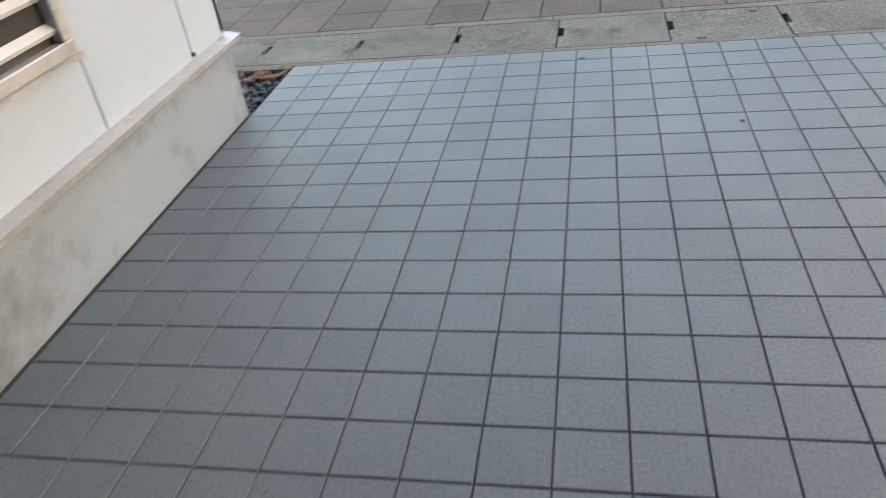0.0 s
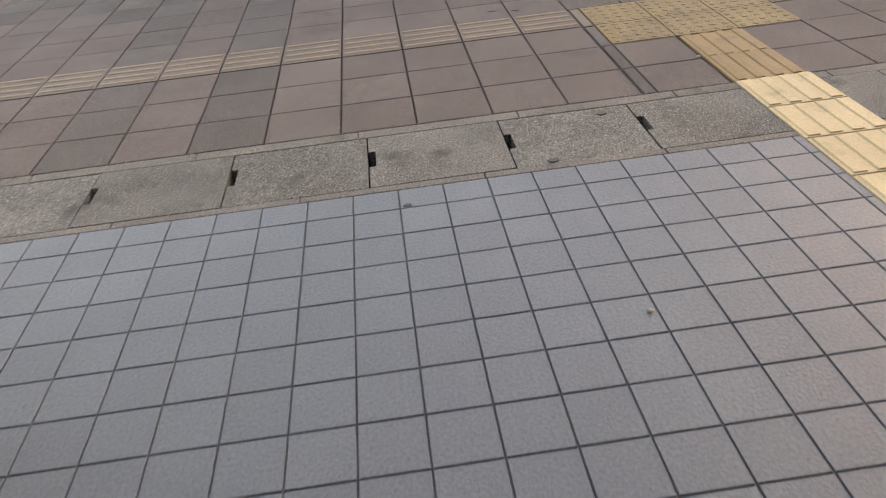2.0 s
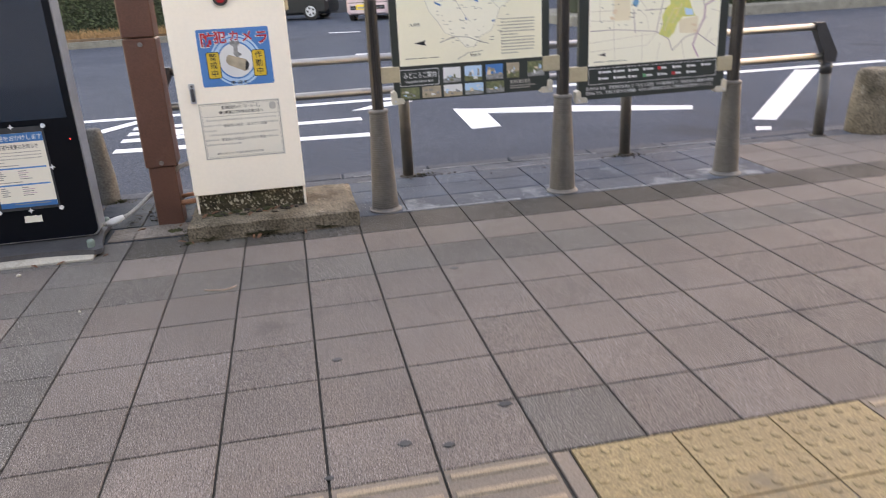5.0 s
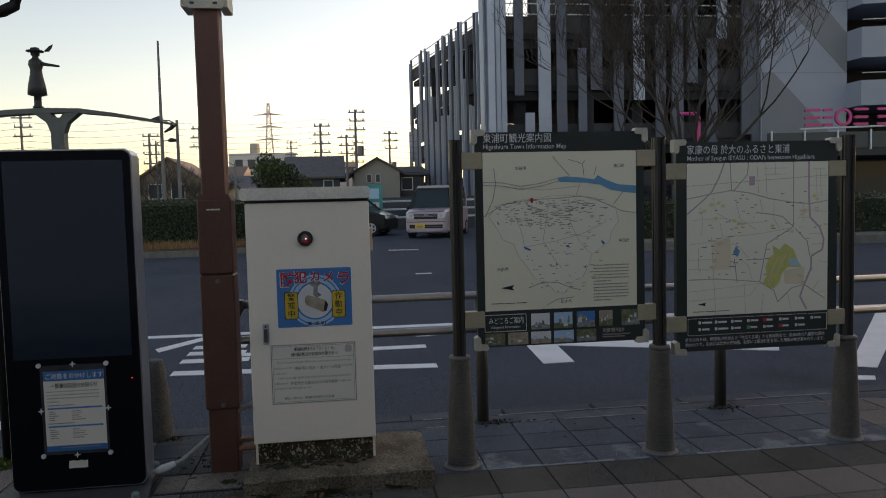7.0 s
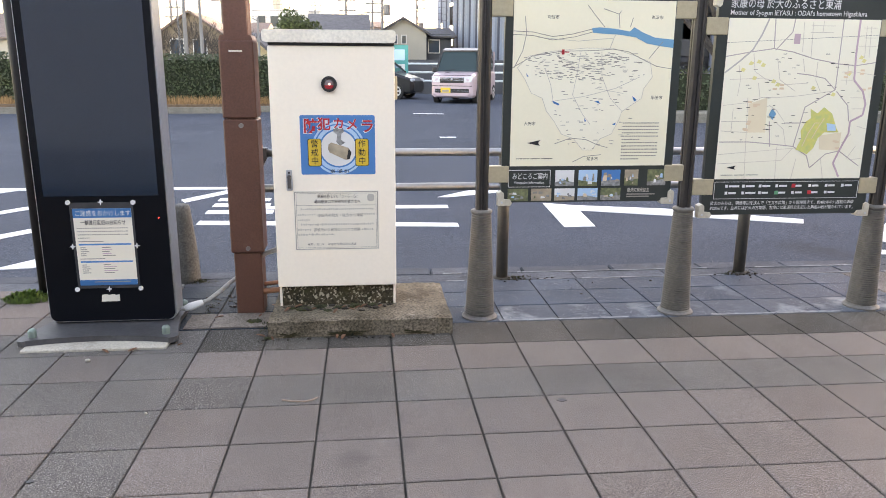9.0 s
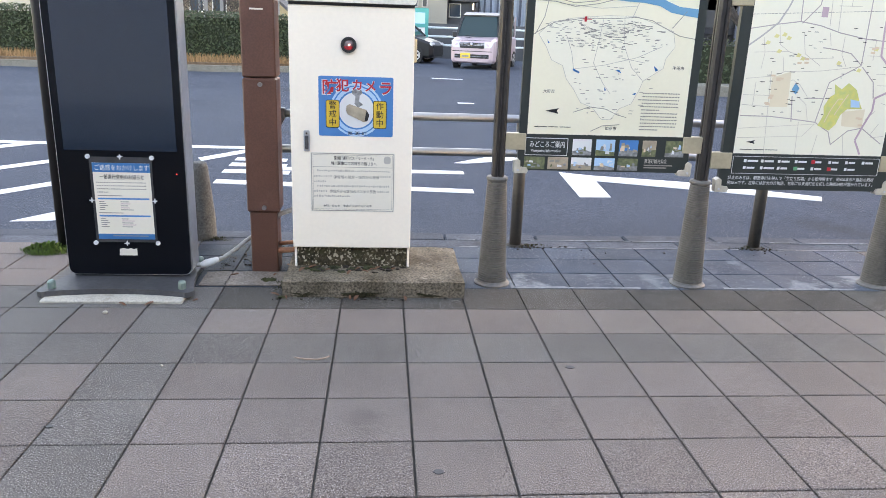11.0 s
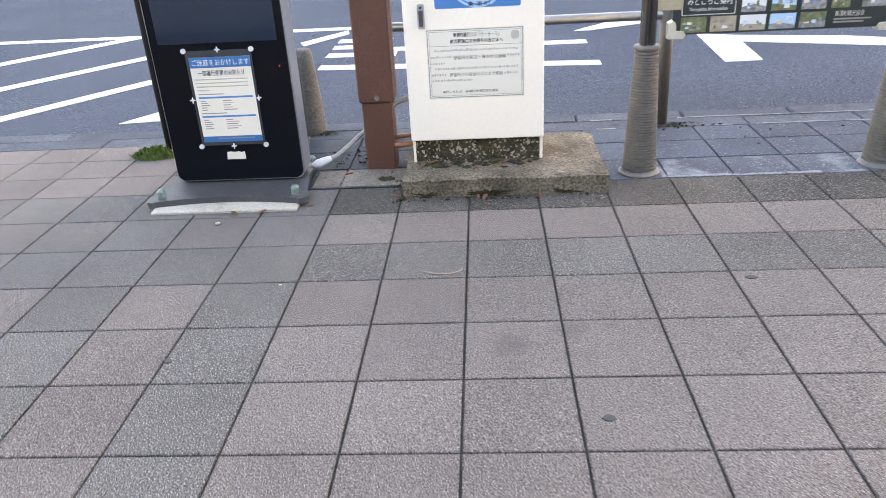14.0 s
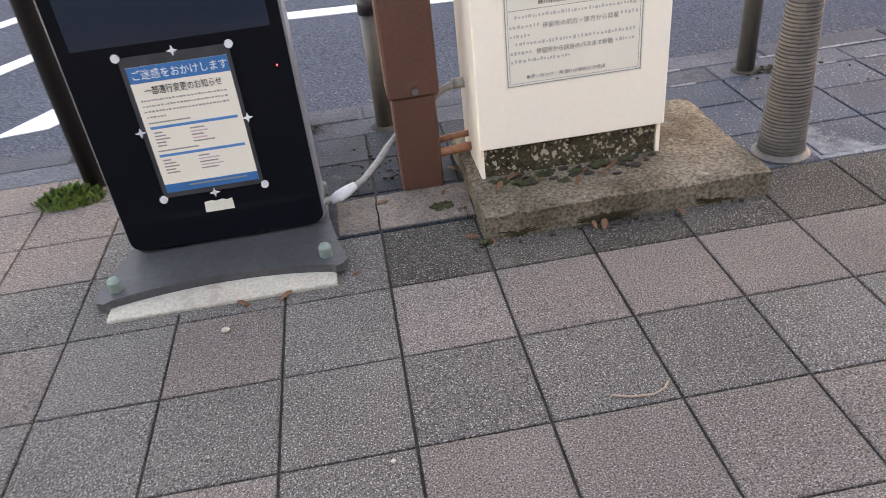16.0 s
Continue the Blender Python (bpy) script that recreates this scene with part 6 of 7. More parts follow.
# ---- houses ----
def house(label, x0, x1, y0, y1, z_eave, z_ridge, wall_m, roof_m, gable="x", windows=()):
    """A house with a gabled roof; gable 'y': the gable looks towards the square."""
    t = thing("house", label, "house", (0, 0, 0), group="houses beyond the square")
    part("wall", box(B(), x0, x1, y0, y1, 0, z_eave), wall_m, t)
    bm = B()
    o = 0.35
    if gable == "y":
        xm = (x0 + x1) / 2
        prism(bm, [(x0, z_eave), (x1, z_eave), (xm, z_ridge - 0.12)], y0, y1, "y")
        part("gable_wall", bm, wall_m, t)
        bm = B()
        for s, xe in ((-1, x0), (1, x1)):
            prism(bm, [(xm, z_ridge), (xe + s * o, z_eave - 0.15), (xe + s * o, z_eave - 0.3), (xm, z_ridge - 0.15)], y0 - o, y1 + o, "y")
    else:
        ym = (y0 + y1) / 2
        prism(bm, [(y0 - o, z_eave - 0.1), (ym, z_ridge), (y1 + o, z_eave - 0.1), (y1 + o, z_eave - 0.22), (y0 - o, z_eave - 0.22)], x0 - o, x1 + o, "x")
    part("roof", bm, roof_m, t)
    for wx, wz, ww, wh in windows:
        f = part("window_frame", box(B(), wx - ww / 2 - 0.06, wx + ww / 2 + 0.06, y0 - 0.05, y0 + 0.02, wz - wh / 2 - 0.06, wz + wh / 2 + 0.06), HOUSE_W, t)
        part("pane", box(B(), wx - ww / 2, wx + ww / 2, y0 - 0.06, y0 - 0.045, wz - wh / 2, wz + wh / 2), SHOPGLASS, f)
    return t


house("tan rendered house with a gable and dark roof", 1.3, 4.4, 55, 64, 3.5, 4.45, HOUSE_T, ROOF, "y", ((2.3, 3.0, 0.25, 0.5), (2.9, 3.0, 0.25, 0.5), (2.3, 1.5, 0.5, 0.7)))
house("dark-walled wing of a house with small windows", 4.4, 6.2, 56, 64, 3.4, 4.0, HOUSE_D, ROOF, "x", ((5.0, 2.6, 0.7, 0.8),))
house("dark slate-grey house with a mono-pitch outline", -2.9, 0.3, 50, 58, 3.1, 4.5, HOUSE_D, ROOF, "x", ((-0.4, 2.4, 0.5, 0.7),))
house("pale house with balconies", 0.1, 1.5, 70, 78, 4.6, 5.2, HOUSE_W, ROOF_B, "x", ((0.8, 3.6, 0.6, 0.8),))
house("weathered house with a brown tiled roof", -11.8, -7.8, 50, 57, 2.9, 4.35, HOUSE_B, ROOF_B, "y", ((-10.6, 2.3, 0.7, 0.8), (-9.3, 2.3, 0.7, 0.8)))
house("sunlit ochre house with a tiled roof", -9.0, -6.6, 56, 63, 3.3, 4.2, HOUSE_Y, ROOF_B, "x", ((-7.9, 2.4, 0.6, 0.8), (-7.0, 2.4, 0.5, 0.8)))
house("low white house with a grey roof", -6.4, -4.2, 48, 55, 2.4, 3.2, HOUSE_W, ROOF, "x", ((-5.4, 1.7, 0.7, 0.7),))
house("old house with a broad tiled roof", -26, -16, 55, 64, 3.0, 4.6, HOUSE_T, ROOF_B, "x", ((-20, 2.2, 1.2, 0.9), (-16, 2.2, 1.2, 0.9)))
house("cream house by the road", -5.6, -4.4, 42, 46, 1.9, 2.6, HOUSE_Y, ROOF, "y", ())
flat = thing("apartment_block", "distant white apartment block with a rooftop water tank", "building", (0, 90, 0))
part("wall", box(B(), -11.9, -4.5, 0, 12, 0, 7.2), HOUSE_W, flat)
part("tank", tube(B(), [(-9.3, 3, 7.2), (-9.3, 3, 8.5)], 0.6, 12), HOUSE_T, flat)
for k in range(5):
    for j in range(2):
        part("window", box(B(), -11.2 + 1.35 * k, -10.4 + 1.35 * k, -0.05, 0.02, 3.4 + 2 * j, 4.5 + 2 * j), SHOPGLASS, flat)
ever = thing("evergreen_tree", "round dense evergreen tree among the houses", "tree", (-3.1, 45, 0))
part("trunk", tube(B(), [(0, 0, 0), (0, 0, 2.6)], [0.2, 0.1], 8), BARK, ever)
lumps = [(Vector((random.Random(k).gauss(0, 0.55), random.Random(k + 50).gauss(0, 0.5), 2.75 + random.Random(k + 99).gauss(0, 0.5))), random.Random(k + 7).uniform(0.4, 0.75)) for k in range(14)]


def pick_crown(r):
    c, rad = r.choice(lumps)
    v = Vector((r.gauss(0, 1), r.gauss(0, 1), r.gauss(0, 1))).normalized()
    return c + v * rad * r.uniform(0.75, 1.05), v


part("crown", leaf_cloud(B(), pick_crown, 5000, 0.085, 2), CROWN, ever)
for k, (x, y, h) in enumerate(((-9.6, 40, 2.6), (-7.9, 42, 2.9), (-2.7, 62, 4.2), (-8.8, 41, 2.5), (-7.0, 41, 2.3), (-6.2, 42, 2.6), (-10.4, 41, 2.7))):
    t = thing("bare_tree", "small leafless garden tree by the houses", "tree", (x, y, 0.1))
    part("trunk", tube(B(), [(0, 0, 0), (0.03, 0, h * 0.4)], [0.08, 0.05], 6), BARK, t)
    r = random.Random(40 + k)
    for j in range(8):
        bm = B()
        a = j * 0.8 + r.random()
        branch(bm, Vector((0.03, 0, h * 0.35)), Vector((math.cos(a) * 0.5, math.sin(a) * 0.5, 1)).normalized(), h * 0.36, 0.03, 3, r)
        part("limb", bm, BARK, t)


# ---- vehicles ----
def wheel(parent, x, y, r, w=0.17):
    t = part("wheel", tube(B(), [(x - w / 2, y, r), (x + w / 2, y, r)], r, 20), TYRE, parent)
    for s in (-1, 1):
        part("rim", tube(B(), [(x + s * (w / 2 - 0.01), y, r), (x + s * (w / 2 + 0.008), y, r)], r * 0.66, 14), SILVER, t)
        for k in range(5):
            a = 2 * math.pi * k / 5
            part("spoke_gap", box(B(), x + s * (w / 2 + 0.004) - 0.006, x + s * (w / 2 + 0.004) + 0.006, y + math.cos(a) * r * 0.4 - 0.035, y + math.cos(a) * r * 0.4 + 0.035, r + math.sin(a) * r * 0.4 - 0.035, r + math.sin(a) * r * 0.4 + 0.035), TYRE, t)
    return t


def hull(bm, sections):
    """A closed skin through cross-sections of equal point counts."""
    rings = [[bm.verts.new(p) for p in s] for s in sections]
    n = len(rings[0])
    for a, b in zip(rings, rings[1:]):
        for k in range(n):
            bm.faces.new((a[k], a[(k + 1) % n], b[(k + 1) % n], b[k]))
    bm.faces.new(rings[0]), bm.faces.new(rings[-1])
    return bm


def slab_section(y, w, z0, z1, rnd=0.08, top=None):
    tw = top or w
    return [(-w + rnd, y, z0), (w - rnd, y, z0), (w, y, z0 + rnd), (w, y, (z0 + z1) / 2), (tw, y, z1 - rnd), (tw - rnd, y, z1), (-tw + rnd, y, z1), (-tw, y, z1 - rnd), (-w, y, (z0 + z1) / 2), (-w, y, z0 + rnd)]


# the car's own frame: front towards -y, wheels on z = 0
van = thing("kei_van", "mauve-pink boxy kei van with a dark roof, parked facing the square", "car", (3.05, 28.22, road_z(28.2)), -22)
part("body", hull(B(), [slab_section(0.0, 0.60, 0.24, 0.80, 0.1), slab_section(0.06, 0.70, 0.20, 0.90, 0.08), slab_section(0.30, 0.735, 0.18, 0.98, 0.08), slab_section(0.62, 0.738, 0.18, 1.02, 0.06), slab_section(3.2, 0.738, 0.18, 1.04, 0.06), slab_section(3.38, 0.70, 0.25, 1.02, 0.08)]), VANPAINT, van, smooth=False)
part("cabin", hull(B(), [slab_section(0.62, 0.70, 1.0, 1.03, 0.01), slab_section(0.98, 0.66, 1.0, 1.68, 0.08, 0.60), slab_section(1.3, 0.67, 1.0, 1.76, 0.08, 0.61), slab_section(3.1, 0.67, 1.0, 1.76, 0.08, 0.61), slab_section(3.34, 0.66, 1.0, 1.66, 0.08, 0.60)]), CARGLASS, van, "dark tinted glasshouse")
part("roof", hull(B(), [slab_section(0.94, 0.60, 1.66, 1.70, 0.015), slab_section(1.3, 0.625, 1.70, 1.79, 0.03), slab_section(3.1, 0.625, 1.70, 1.79, 0.03), slab_section(3.33, 0.60, 1.62, 1.70, 0.02)]), BLACKPAINT, van, "dark roof")
for s in (-1, 1):
    part("a_pillar", tube(B(), [(s * 0.70, 0.6, 1.02), (s * 0.615, 0.97, 1.69)], 0.035, 6), BLACKPAINT, van)
    for y in (1.5, 2.4, 3.2):
        part("door_pillar", box(B(), s * 0.675 - 0.02, s * 0.675 + 0.02, y - 0.05, y + 0.05, 1.0, 1.7), VANPAINT, van)
    part("headlight", hull(B(), [[(s * 0.40, -0.012, 0.68), (s * 0.64, -0.002, 0.69), (s * 0.70, 0.03, 0.88), (s * 0.42, -0.005, 0.86)], [(s * 0.40, 0.15, 0.68), (s * 0.72, 0.2, 0.69), (s * 0.735, 0.2, 0.88), (s * 0.42, 0.15, 0.86)]]), HEADLIGHT, van, "clear headlight")
    m_ = part("door_mirror", box(B(), s * 0.80 - 0.09, s * 0.80 + 0.06, 0.72, 0.82, 0.98, 1.16, 0.03, 2), BLACKPAINT, van)
    part("door_line", box(B(), s * 0.738 - 0.004, s * 0.738 + 0.004, 1.48, 1.5, 0.3, 1.0), BLACKPAINT, van)
    for y in (0.62, 2.95):
        wheel(van, s * 0.66, y, 0.275)
part("grille", box(B(), -0.40, 0.40, -0.02, 0.06, 0.66, 0.84, 0.01), BLACKPAINT, van, "dark grille")
for z in (0.75, 0.79, 0.83):
    part("grille_bar", box(B(), -0.42, 0.42, -0.028, 0.0, z - 0.008, z + 0.008), CHROME, van, "chrome grille bar")
part("bumper_line", box(B(), -0.66, 0.66, -0.004, 0.1, 0.555, 0.575, 0.004), BLACKPAINT, van, "dark bumper line")
part("bonnet_line", box(B(), -0.62, 0.62, 0.05, 0.09, 0.892, 0.905, 0.003), BLACKPAINT, van)
part("emblem", box(B(), -0.045, 0.045, -0.036, -0.02, 0.74, 0.83, 0.01), CHROME, van)
part("lower_intake", box(B(), -0.58, 0.58, -0.012, 0.05, 0.34, 0.48, 0.02), BLACKPAINT, van, "dark lower intake")
part("intake_bar", box(B(), -0.56, 0.56, -0.018, 0.0, 0.40, 0.415), CHROME, van)
part("number_plate", box(B(), -0.37, -0.04, -0.035, -0.01, 0.35, 0.51, 0.004), PLATE, van, "yellow number plate")
part("plate_marks", box(B(), -0.32, -0.09, -0.037, -0.034, 0.38, 0.44), INKGREY, van)
part("wiper", tube(B(), [(-0.4, 0.62, 1.05), (0.1, 0.68, 1.10)], 0.012, 5), BLACKPAINT, van)

blk = thing("black_car", "small black hatchback parked beside the van", "car", (2.2, 31.3, road_z(31.3)), 68)
part("body", hull(B(), [slab_section(0.0, 0.58, 0.24, 0.62, 0.1), slab_section(0.12, 0.70, 0.20, 0.74, 0.08), slab_section(0.75, 0.735, 0.18, 0.92, 0.08), slab_section(3.2, 0.735, 0.18, 0.95, 0.06), slab_section(3.38, 0.68, 0.26, 0.92, 0.08)]), BLACKPAINT, blk)
part("cabin", hull(B(), [slab_section(0.75, 0.69, 0.9, 0.94, 0.01), slab_section(1.35, 0.65, 0.9, 1.42, 0.06, 0.58), slab_section(2.0, 0.65, 0.9, 1.50, 0.06, 0.58), slab_section(3.0, 0.65, 0.9, 1.44, 0.06, 0.57), slab_section(3.34, 0.64, 0.9, 1.0, 0.04, 0.6)]), CARGLASS, blk, "dark windows")
part("roof", hull(B(), [slab_section(1.3, 0.57, 1.40, 1.44, 0.01), slab_section(2.0, 0.59, 1.46, 1.53, 0.03), slab_section(3.0, 0.58, 1.40, 1.47, 0.03)]), BLACKPAINT, blk)
for s in (-1, 1):
    part("headlight", box(B(), s * 0.52 - 0.14, s * 0.52 + 0.16, 0.02, 0.2, 0.60, 0.72, 0.03), HEADLIGHT, blk)
    part("a_pillar", tube(B(), [(s * 0.69, 0.73, 0.93), (s * 0.59, 1.34, 1.43)], 0.03, 6), BLACKPAINT, blk)
    part("b_pillar", box(B(), s * 0.64 - 0.02, s * 0.64 + 0.02, 1.95, 2.05, 0.9, 1.48), BLACKPAINT, blk)
    for y in (0.62, 2.85):
        wheel(blk, s * 0.655, y, 0.28)

# teal direction sign, white pipe fence, low fence
sg = thing("direction_sign", "teal direction sign with a white panel lettered B", "sign", (1.58, 33, 0))
part("post", tube(B(), [(0, 0.05, 0), (0, 0.05, 2.0)], 0.04, 8), UPOLE, sg)
part("board", box(B(), -0.33, 0.33, -0.03, 0.03, 0.9, 2.06), TEAL, sg)
part("panel", box(B(), -0.2, 0.2, -0.04, -0.03, 1.5, 1.9), SKYP, sg)
part("panel", box(B(), -0.2, 0.2, -0.04, -0.03, 1.0, 1.36), WHITE, sg)
lettering(sg, "B", -0.1, 1.06, -0.042, 0.36, INK)
fence = thing("pipe_fence", "white pipe fence along the street", "fence", (0, 34, 0))
for z in (0.72, 1.05, 1.38):
    part("rail", tube(B(), [(-1, 0, z), (9, 0, z)], 0.045, 6), RAILW, fence)
for k in range(6):
    part("post", tube(B(), [(-0.6 + 1.9 * k, 0, 0), (-0.6 + 1.9 * k, 0, 1.42)], 0.05, 6), RAILW, fence)
solid("low_wall", box(B(), -1, 9, 35.5, 35.8, 0, 1.55), HOUSE_D, "dark low wall behind the pipe fence", "wall", kind="structure")
for x in (2.9, 0.2):
    solid("rubber_post", tube(B(), [(x, 32.2, 0.0), (x, 32.2, 0.95)], 0.06, 8), BLACKCAP, "short black marker post", "post")

# ---- multi-storey car park with louvred screens ----
pk = thing("car_park", "multi-storey car park screened by silver and slate vertical louvres", "building", (0, 0, 0))
FX0, FX1, FY = 9.2, 25.5, 46.0
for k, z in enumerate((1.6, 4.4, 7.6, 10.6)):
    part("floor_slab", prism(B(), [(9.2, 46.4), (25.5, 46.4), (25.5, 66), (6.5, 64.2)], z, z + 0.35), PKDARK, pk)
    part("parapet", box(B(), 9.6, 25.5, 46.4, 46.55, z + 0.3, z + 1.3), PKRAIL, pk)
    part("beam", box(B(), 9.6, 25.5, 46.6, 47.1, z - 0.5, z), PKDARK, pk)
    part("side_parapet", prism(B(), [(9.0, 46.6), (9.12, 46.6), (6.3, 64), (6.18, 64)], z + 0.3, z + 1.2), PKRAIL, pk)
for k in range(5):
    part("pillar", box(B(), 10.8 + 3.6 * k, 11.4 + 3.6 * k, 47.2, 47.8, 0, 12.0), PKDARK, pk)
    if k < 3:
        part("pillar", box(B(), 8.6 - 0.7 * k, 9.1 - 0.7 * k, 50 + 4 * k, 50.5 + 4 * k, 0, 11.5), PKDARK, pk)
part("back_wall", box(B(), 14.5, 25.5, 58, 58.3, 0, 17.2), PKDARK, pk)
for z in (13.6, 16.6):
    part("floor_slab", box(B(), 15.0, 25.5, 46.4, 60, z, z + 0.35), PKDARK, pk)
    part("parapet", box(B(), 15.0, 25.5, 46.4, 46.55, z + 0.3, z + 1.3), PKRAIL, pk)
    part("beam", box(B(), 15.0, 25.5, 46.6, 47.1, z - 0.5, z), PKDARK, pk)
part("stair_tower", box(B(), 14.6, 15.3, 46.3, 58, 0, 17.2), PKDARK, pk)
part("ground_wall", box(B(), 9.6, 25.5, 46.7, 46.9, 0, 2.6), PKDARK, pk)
corner_pts = [(9.95, 45.85), (9.4, 45.9), (8.95, 46.1), (8.7, 46.45), (8.6, 46.9), (8.75, 46.9), (8.85, 46.5), (9.08, 46.2), (9.45, 46.05), (9.95, 46.0)]
part("rounded_corner", prism(B(), corner_pts, 0.5, 13.0), LOUVRE, pk, "rounded silver corner panel")
for x in (8.72, 8.98, 9.3, 9.62, 9.94):
    part("corner_rib", box(B(), x, x + 0.03, 45.83 if x > 9.2 else 46.1, 45.9 if x > 9.2 else 46.3, 0.5, 13.0), LOUVRE_D, pk)
PANELS = [(10.45, 11.0, 7.3, 13.0, 1), (11.05, 11.6, 0.6, 6.3, 0), (11.86, 12.6, 0.6, 13.0, 0), (12.95, 13.55, 0.6, 13.0, 1), (14.25, 14.75, 0.6, 10.0, 1), (15.0, 15.7, 7.6, 13.4, 1), (16.4, 17.0, 0.6, 9.9, 1), (17.63, 18.3, 7.0, 13.4, 0), (19.0, 19.6, 4.8, 13.4, 1), (20.0, 20.7, 0.6, 13.4, 1), (20.95, 21.6, 8.0, 13.4, 1), (22.2, 22.85, 0.6, 10.6, 1), (22.83, 23.45, 10.6, 13.4, 0), (24.4, 25.05, 4.9, 13.4, 1), (25.06, 25.5, 0.6, 13.4, 1)]
for x0, x1, z0, z1, d in PANELS:
    part("louvre_panel", box(B(), x0, x1, 45.9, 46.05, z0, z1 if z1 < 13.2 else 17.2), LOUVRE_D if d else LOUVRE, pk)
rr = random.Random(3)
for k in range(34):
    f = (k + 0.6) / 34
    x, y = 8.65 - 2.6 * f, 47.2 + 17 * f
    z0, z1 = rr.choice(((0.6, 12.6), (0.6, 12.6), (4.5, 12.7), (0.6, 9.0), (0.6, 7.2), (5.8, 12.8), (0.6, 12.4)))
    part("louvre_fin", box(B(), x - 0.08, x + 0.08, y - 0.06, y + 0.06, z0, z1 - 0.35 * rr.random()), LOUVRE_D if k % 3 == 1 else LOUVRE, pk)
for z in (12.0, 12.6):
    part("roof_rail", tube(B(), [(25.4, 46.3, z), (9.2, 46.3, z), (6.2, 64, z)], 0.04, 5), RAILW, pk)

# ---- shopping centre ----
mall = thing("shopping_centre", "white-panelled shopping centre with grey diagonal bands and open parking decks", "building", (0, 0, 0))
part("wall", box(B(), 25.6, 31.5, 46.2, 75, 0, 17), MALLW, mall)
part("grey_band", prism(B(), [(25.62, 17.0), (24.9 + 0.75, 14.4), (31.48, 8.6), (31.48, 11.0), (27.4, 15.3), (25.7, 17.0)], 46.17, 46.21, "y"), MALLG, mall)
part("grey_band", prism(B(), [(25.62, 8.6), (26.6, 8.65), (29.1, 6.2), (30.3, 5.0), (30.3, 3.6), (25.62, 3.6)], 46.17, 46.21, "y"), MALLG, mall)
part("panel_joint", box(B(), 25.62, 31.48, 46.18, 46.215, 8.6, 8.63), MALLG, mall)
part("panel_joint", box(B(), 25.62, 31.48, 46.18, 46.215, 12.9, 12.93), MALLG, mall)
part("drain_pipe", tube(B(), [(25.75, 46.05, 3), (25.75, 46.05, 16)], 0.06, 6), MALLW, mall)
# core carries the deck shade in its colour; its unseen end blocks the sun
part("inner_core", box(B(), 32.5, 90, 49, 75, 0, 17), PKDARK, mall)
for k, z in enumerate((6.9, 10.05, 13.2, 16.3)):
    part("deck_band", prism(B(), [(31.5, 44.9), (90, 30.0), (90, 75), (31.5, 75)], z - 0.75 if k else z - 0.45, z + 1.05), MALLW, mall, "white deck band")
    part("deck_rail", tube(B(), [(31.6, 44.95, z + 1.5), (60, 37.8, z + 1.5)], 0.03, 5), RAILW, mall)
part("canopy", prism(B(), [(22.6, 40.2), (90, 33), (90, 46), (22.6, 46)], 3.2, 3.6), PKRAIL, mall, "dark canopy")
part("canopy_glass", prism(B(), [(22.6, 40.15), (60, 36.1), (60, 36.2), (22.6, 40.25)], 3.6, 4.45), SHOPGLASS, mall, "glass canopy parapet")
for k in range(12):
    x = 22.7 + 1.75 * k
    part("parapet_post", box(B(), x, x + 0.06, 40.0 - 0.108 * 1.75 * k, 40.1 - 0.108 * 1.75 * k, 3.5, 4.55), RAILW, mall)
part("shop_front", prism(B(), [(24, 43.6), (90, 40), (90, 40.2), (24, 43.8)], 0.1, 3.2), SHOPGLASS, mall, "dark glazed shop front")
part("sign_rail", tube(B(), [(24.2, 39.85, 4.62), (36, 38.6, 4.85)], 0.05, 6), RAILW, mall)
sign = thing("rooftop_sign", "row of pink block shapes on a rail as shop sign", "sign", (24.3, 39.8, 4.7), -5.5)
for x, w in ((0.1, 0.85), (1.1, 0.5), (1.75, 0.85), (2.75, 0.75), (4.0, 1.0), (5.2, 0.9)):
    if x == 1.75:
        part("ring_shape", ring_y(B(), x + w / 2, 0.5, 0.33, 0.46, -0.06, 0.06, 20), SIGNPINK, sign)
        continue
    for z in (0.05, 0.42, 0.82):
        part("bar_shape", prism(B(), rounded(x, x + w, z, z + 0.14, 0.06, 3), -0.06, 0.06, "y"), SIGNPINK, sign)
red = thing("gate_pipe", "dark red pipe arch by the car park", "pipe", (20.2, 44.5, 0))
part("pipe", tube(B(), [(-0.5, 0, 6.0), (0.6, 0, 6.0), (0.75, 0, 5.8), (0.75, 0, 0)], 0.1, 8), SIGNPINK, red)
# far rise of roofs and woods that closes the view
rr = random.Random(77)
bm = B()
for k in range(90):
    x = -220 + 5 * k + rr.uniform(-2, 2)
    h = rr.uniform(1.5, 4.5)
    box(bm, x, x + rr.uniform(4, 9), 170 + rr.uniform(0, 30), 210, 0, h)
solid("far_town", bm, HOUSE_T, "low roofs of the far town", "buildings", kind="stuff")


